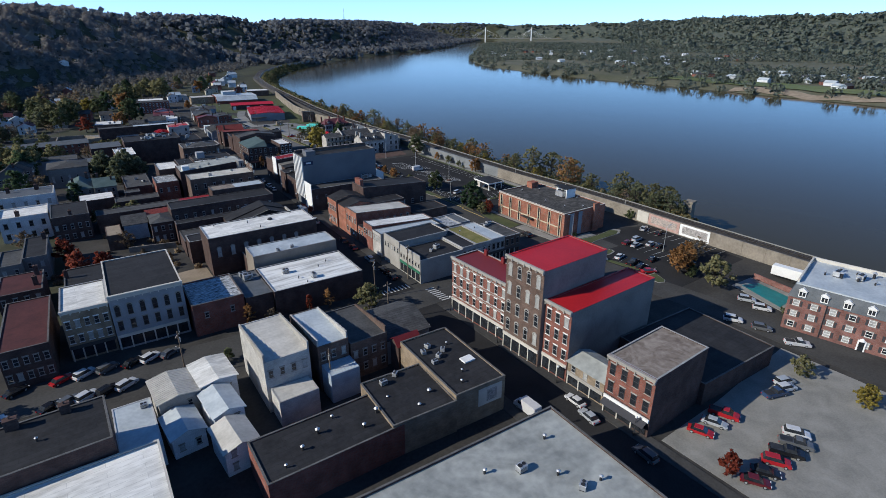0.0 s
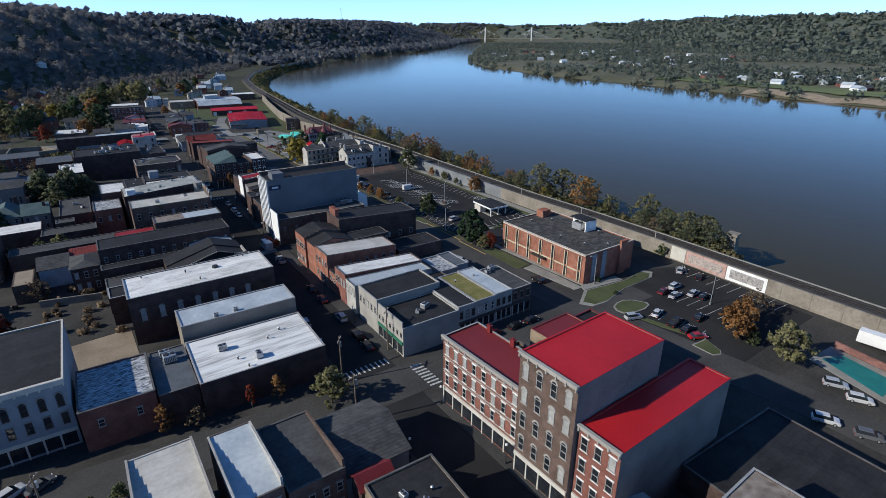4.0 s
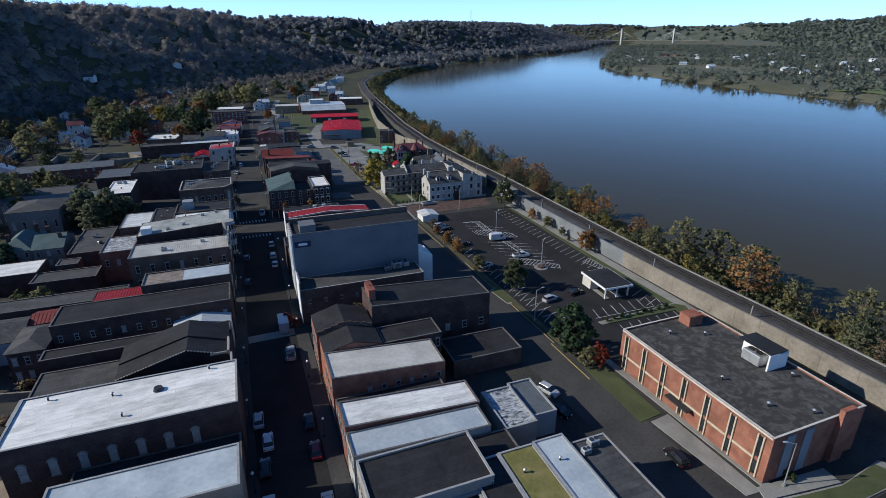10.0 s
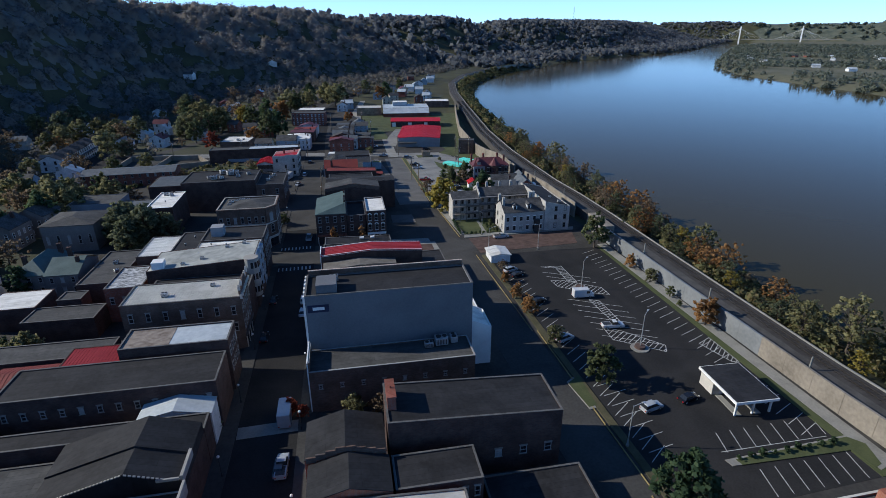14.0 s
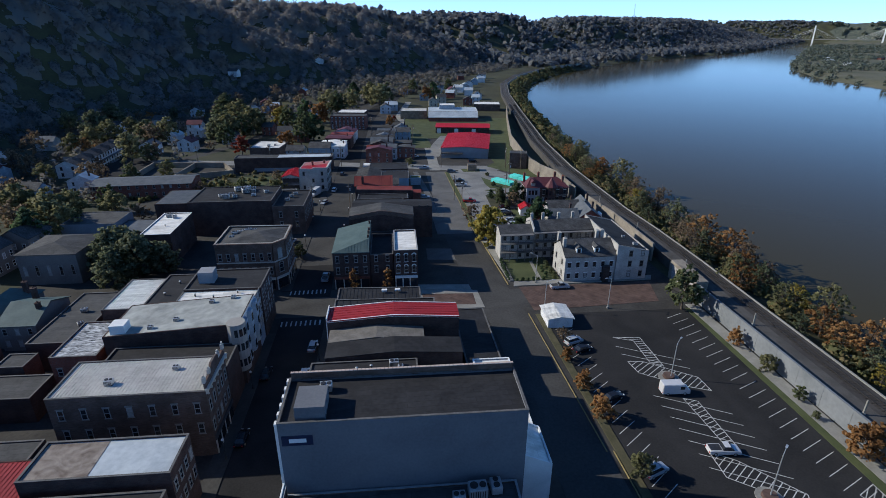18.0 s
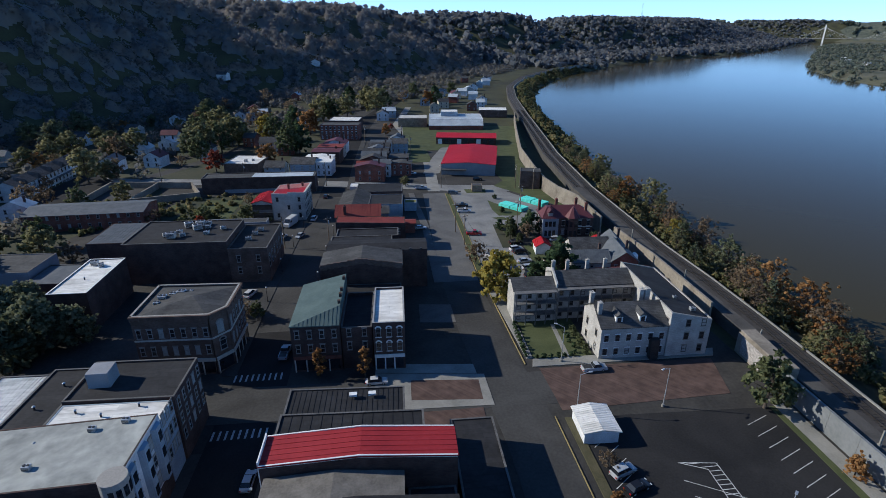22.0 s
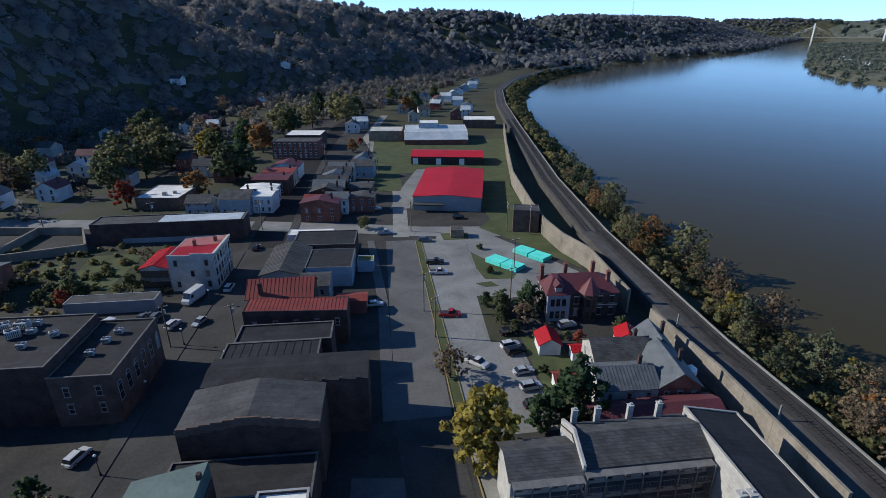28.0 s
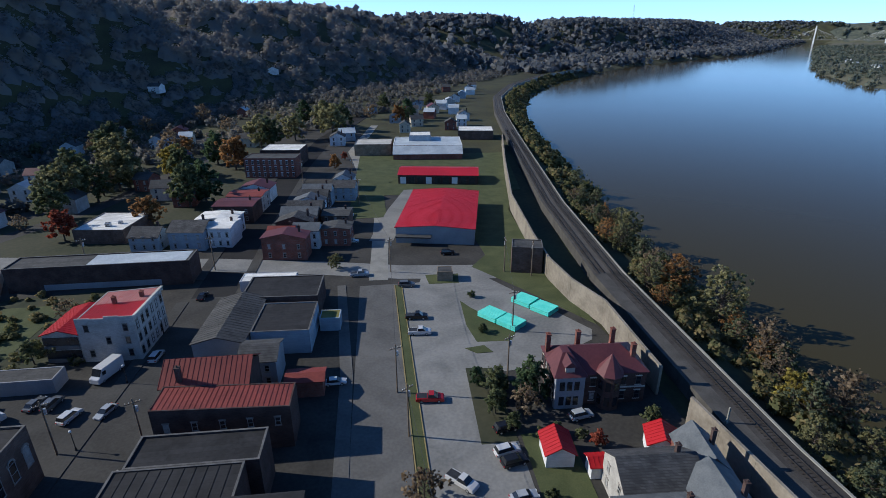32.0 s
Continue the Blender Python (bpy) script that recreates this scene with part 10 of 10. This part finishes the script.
for y in range(70, 300, 30):
    x = float(np.interp(y, [p[1] for p in RAIL], [p[0] for p in RAIL]))
    bm = bmesh.new()
    box(bm, -0.12, -0.12, 0, 0.12, 0.12, 3.0), box(bm, -0.25, -0.25, 0, 0.25, 0.25, 0.4)
    tagged(part("rail_marker_post", bm, M["concrete"]), "pale concrete post beside the railway", "post", "railway posts").matrix_world = pose(x - 3.4, y, 3.0)

# drive-through canopy on the river car park
o = thing("drive_through_canopy", 110.5, 129.2, 0.03, -4, "drive-through canopy with a white fascia, dark flat roof and teller island", "canopy")
bm = bmesh.new()
box(bm, -4.2, -5.6, 3.0, 4.2, 5.6, 3.5)
part("fascia", bm, M["white"], o)
bm = bmesh.new()
box(bm, -4.0, -5.4, 3.501, 4.0, 5.4, 3.58)
part("roof", bm, M["r_black"], o)
for x, y in ((-3.4, -4.8), (3.4, -4.8), (-3.4, 4.8), (3.4, 4.8), (0, -4.8)):
    bm = bmesh.new()
    box(bm, x - 0.15, y - 0.15, 0.15, x + 0.15, y + 0.15, 2.999)
    part("column", bm, M["white"], o)
for x in (-2.6, 1.2):
    bm = bmesh.new()
    box(bm, x - 0.6, -4.9, 0, x + 0.6, 4.9, 0.149)
    part("island", bm, M["concrete"], o)
bm = bmesh.new()
box(bm, -3.9, 1.2, 0.15, -1.4, 5.0, 2.6)
part("teller_booth", bm, M["stone"], o)
o, w, d = GB("parking_hut", "small white hut with a pale ribbed roof", 84.8, 198.8, 90.6, 205.2, 2.3, 0.5, "siding", "r_white", 'y', -2, ribs=0.4, category="hut")
# flood gate by the brick street
o = thing("flood_gate_pier", 127.8, 214.6, 0, -4, "concrete flood gate pier with a painted panel", "gate")
bm = bmesh.new()
box(bm, -1.6, -7.2, 0, 1.6, 6.8, 5.4)
bmesh.ops.bevel(bm, geom=bm.edges[:], offset=0.12, affect='EDGES')
part("pier", bm, M["wall_concrete"], o)
bm = bmesh.new()
box(bm, -1.66, -6.0, 0.6, -1.605, 5.6, 4.4)
part("painted_panel", bm, M["mural_b"], o)
for nm, y0, y1, m in (("mural_ground", 45.6, 58.0, "mural_frame"), ("mural_red", 46.6, 57.0, "mural_a"), ("mural_white", 34.6, 45.4, "white"), ("mural_grey", 35.4, 44.4, "mural_b"), ("mural_pale", 58.2, 63, "stone")):
    bm = bmesh.new()
    xa, xb = (float(np.interp(v, [p[1] for p in WALL], [p[0] for p in WALL])) - 0.3 for v in (y0, y1))
    inner = nm in ("mural_red", "mural_grey")
    out = 0.09 if inner else 0.05
    prism(bm, [(xa - out, y0), (xa, y0), (xb, y1), (xb - out, y1)], 1.1 if inner else 0.3, 3.6 if inner else 4.3)
    tagged(part(nm, bm, M[m]), {"mural_red": "faded painted street scene in reds and greys", "mural_grey": "faded grey painted bridge scene"}.get(nm, "pale painted ground of a wall mural"), "mural", "murals")
# old pier on the bank
o = thing("stone_pier_ruin", 149.0, 56.5, -4, 6, "old square stone pier standing among bank trees", "pier")
bm = bmesh.new()
loft(bm, [(-1.7, -1.7, 0), (1.7, -1.7, 0), (1.7, 1.7, 0), (-1.7, 1.7, 0)], [(-1.4, -1.4, 8.4), (1.4, -1.4, 8.4), (1.4, 1.4, 8.4), (-1.4, 1.4, 8.4)])
part("shaft", bm, M["wall_concrete"], o)
bm = bmesh.new()
box(bm, -1.7, -1.7, 8.401, 1.7, 1.7, 9.2)
part("cap", bm, M["wall_concrete"], o)


# turquoise pipe stacks
def pipe_stack(x, y, rz):
    o = thing("pipe_stack", x, y, 0.05, rz, "strapped stack of turquoise plastic pipes on the ground", "pipe stack", "pipe stacks")
    for r in range(3):
        for c in range(5):
            bm = bmesh.new()
            ring = [(math.cos(2 * math.pi * i / 10) * 0.22, math.sin(2 * math.pi * i / 10) * 0.22) for i in range(10)]
            yy, zz = -0.9 + c * 0.45, 0.24 + r * 0.45
            loft(bm, [(-2.6, yy + a, zz + b) for a, b in ring], [(2.6, yy + a, zz + b) for a, b in ring])
            part("pipe", bm, M["pipe"], o)


for x0, y0, x1, y1 in ((98.9, 326.4, 105.9, 317.8), (108.6, 332.4, 115.4, 323.0)):
    for k in range(2):
        for s in (0, 1):
            t = (k + 0.5) / 2
            pipe_stack(x0 + (x1 - x0) * t + s * 1.8, y0 + (y1 - y0) * t + s * 1.4, -51)
slab("lawn_pipes", [(95.4, 334), (97.4, 330), (105.6, 318), (103.4, 314.0), (95.8, 314.6), (94.8, 322)], 0.05, M["grass"], "grass strip under the pipe stacks", "lawn")

# ---------------- far bank, bridge, mast ----------------
fr = random.Random(21)


def far_house(key, m):
    o = thing("far_house", 0, 0, -970)
    bm = bmesh.new()
    box(bm, -7, -5, 0, 7, 5, 4.2)
    part("wall", bm, M[m], o)
    bm = bmesh.new()
    loft(bm, [(-7.4, -5.6, 4.1), (-7.4, 5.6, 4.1), (-7.4, 0, 7.0)], [(7.4, -5.6, 4.1), (7.4, 5.6, 4.1), (7.4, 0, 7.0)])
    bmesh.ops.recalc_face_normals(bm, faces=bm.faces)
    part("roof", bm, M["r_silver" if m != "brick" else "r_shingle"], o)
    PROTO[key] = o


far_house("fh0", "white"), far_house("fh1", "siding"), far_house("fh2", "brick")
for i in range(84):
    if i % 2:
        x, y = fr.uniform(760, 950), fr.uniform(120, 460)
        if x < float(far_shore(y)) + 60:
            x += 60
    else:
        x, y = fr.uniform(900, 1500), fr.uniform(600, 1350)
        x = max(x, float(far_shore(y)) + 90)
    z = float(height(np.array([x]), np.array([y]))[0])
    put("fh%d" % (i % 3), x, y, fr.uniform(0, 180), "small pale house on the far flood plain", "house", "far houses", z - 0.2)


def meadow(name, left, right, y0, y1, m, label, category):
    """A strip of other growth that lies on the far plain, between two distances from the far shore."""
    ys, us = np.linspace(y0, y1, 40), np.linspace(0, 1, 8)
    yy, uu = np.meshgrid(ys, us)
    edge = 5 * np.sin(yy * 0.05) + 3 * np.sin(yy * 0.13 + 1)
    xx = far_shore(yy) + left + edge + (right - left) * uu
    n = len(ys)
    k = np.arange(len(us) * n).reshape(len(us), n)
    q = np.stack([k[:-1, :-1], k[1:, :-1], k[1:, 1:], k[:-1, 1:]], -1).reshape(-1, 4)
    mm = bpy.data.meshes.new(name)
    mm.from_pydata(np.stack([xx, yy, height(xx, yy) + 0.7], -1).reshape(-1, 3).tolist(), [], q.tolist())
    mm.materials.append(m)
    tagged(new(name, mm), label, category, kind="structure")


meadow("far_field", 44, 110, 140, 470, M["field"], "pale green meadow on the far bank", "field")
meadow("far_beach", 12, 30, 40, 320, M["dirt"], "sandy strip on the far bank", "beach")
o = thing("cable_stayed_bridge", 2760, 3050, 0, -42.5, "distant cable-stayed bridge with two pale towers", "bridge")
for x in (-165, 165):
    for s in (-1, 1):
        bm = bmesh.new()
        loft(bm, [(x - 4, s * 9 - 2.4, -14), (x + 4, s * 9 - 2.4, -14), (x + 4, s * 9 + 2.4, -14), (x - 4, s * 9 + 2.4, -14)], [(x - 3, s * 3 - 2, 88), (x + 3, s * 3 - 2, 88), (x + 3, s * 3 + 2, 88), (x - 3, s * 3 + 2, 88)])
        part("tower_leg", bm, M["white"], o)
bm = bmesh.new()
box(bm, -380, -7, 12, 380, 7, 15)
part("deck", bm, M["concrete"], o)
for x in (-165, 165):
    for k in (-1, 1):
        for i in range(1, 8):
            bm = bmesh.new()
            limb(bm, (x, 0, 86 - i * 2), (x + k * i * 20, 0, 15), 0.25, 0.25, 4)
            part("stay", bm, M["white"], o)
o = thing("radio_mast", 1014, 2125, float(height(np.array([1014.0]), np.array([2125.0]))[0]), 0, "slender steel radio mast on the ridge", "mast")
bm = bmesh.new()
for s in ((-1, -1), (1, -1), (0, 1.2)):
    limb(bm, (s[0] * 2.2, s[1] * 2.2, 0), (s[0] * 0.8, s[1] * 0.8, 62), 0.35, 0.3, 4)
part("leg_frame", bm, M["metal"], o)
bm = bmesh.new()
for k in range(12):
    box(bm, -1.8 + k * 0.09, -1.8 + k * 0.09, 3 + k * 5, 1.8 - k * 0.09, 1.8 - k * 0.09, 3.4 + k * 5)
part("brace", bm, M["metal"], o)
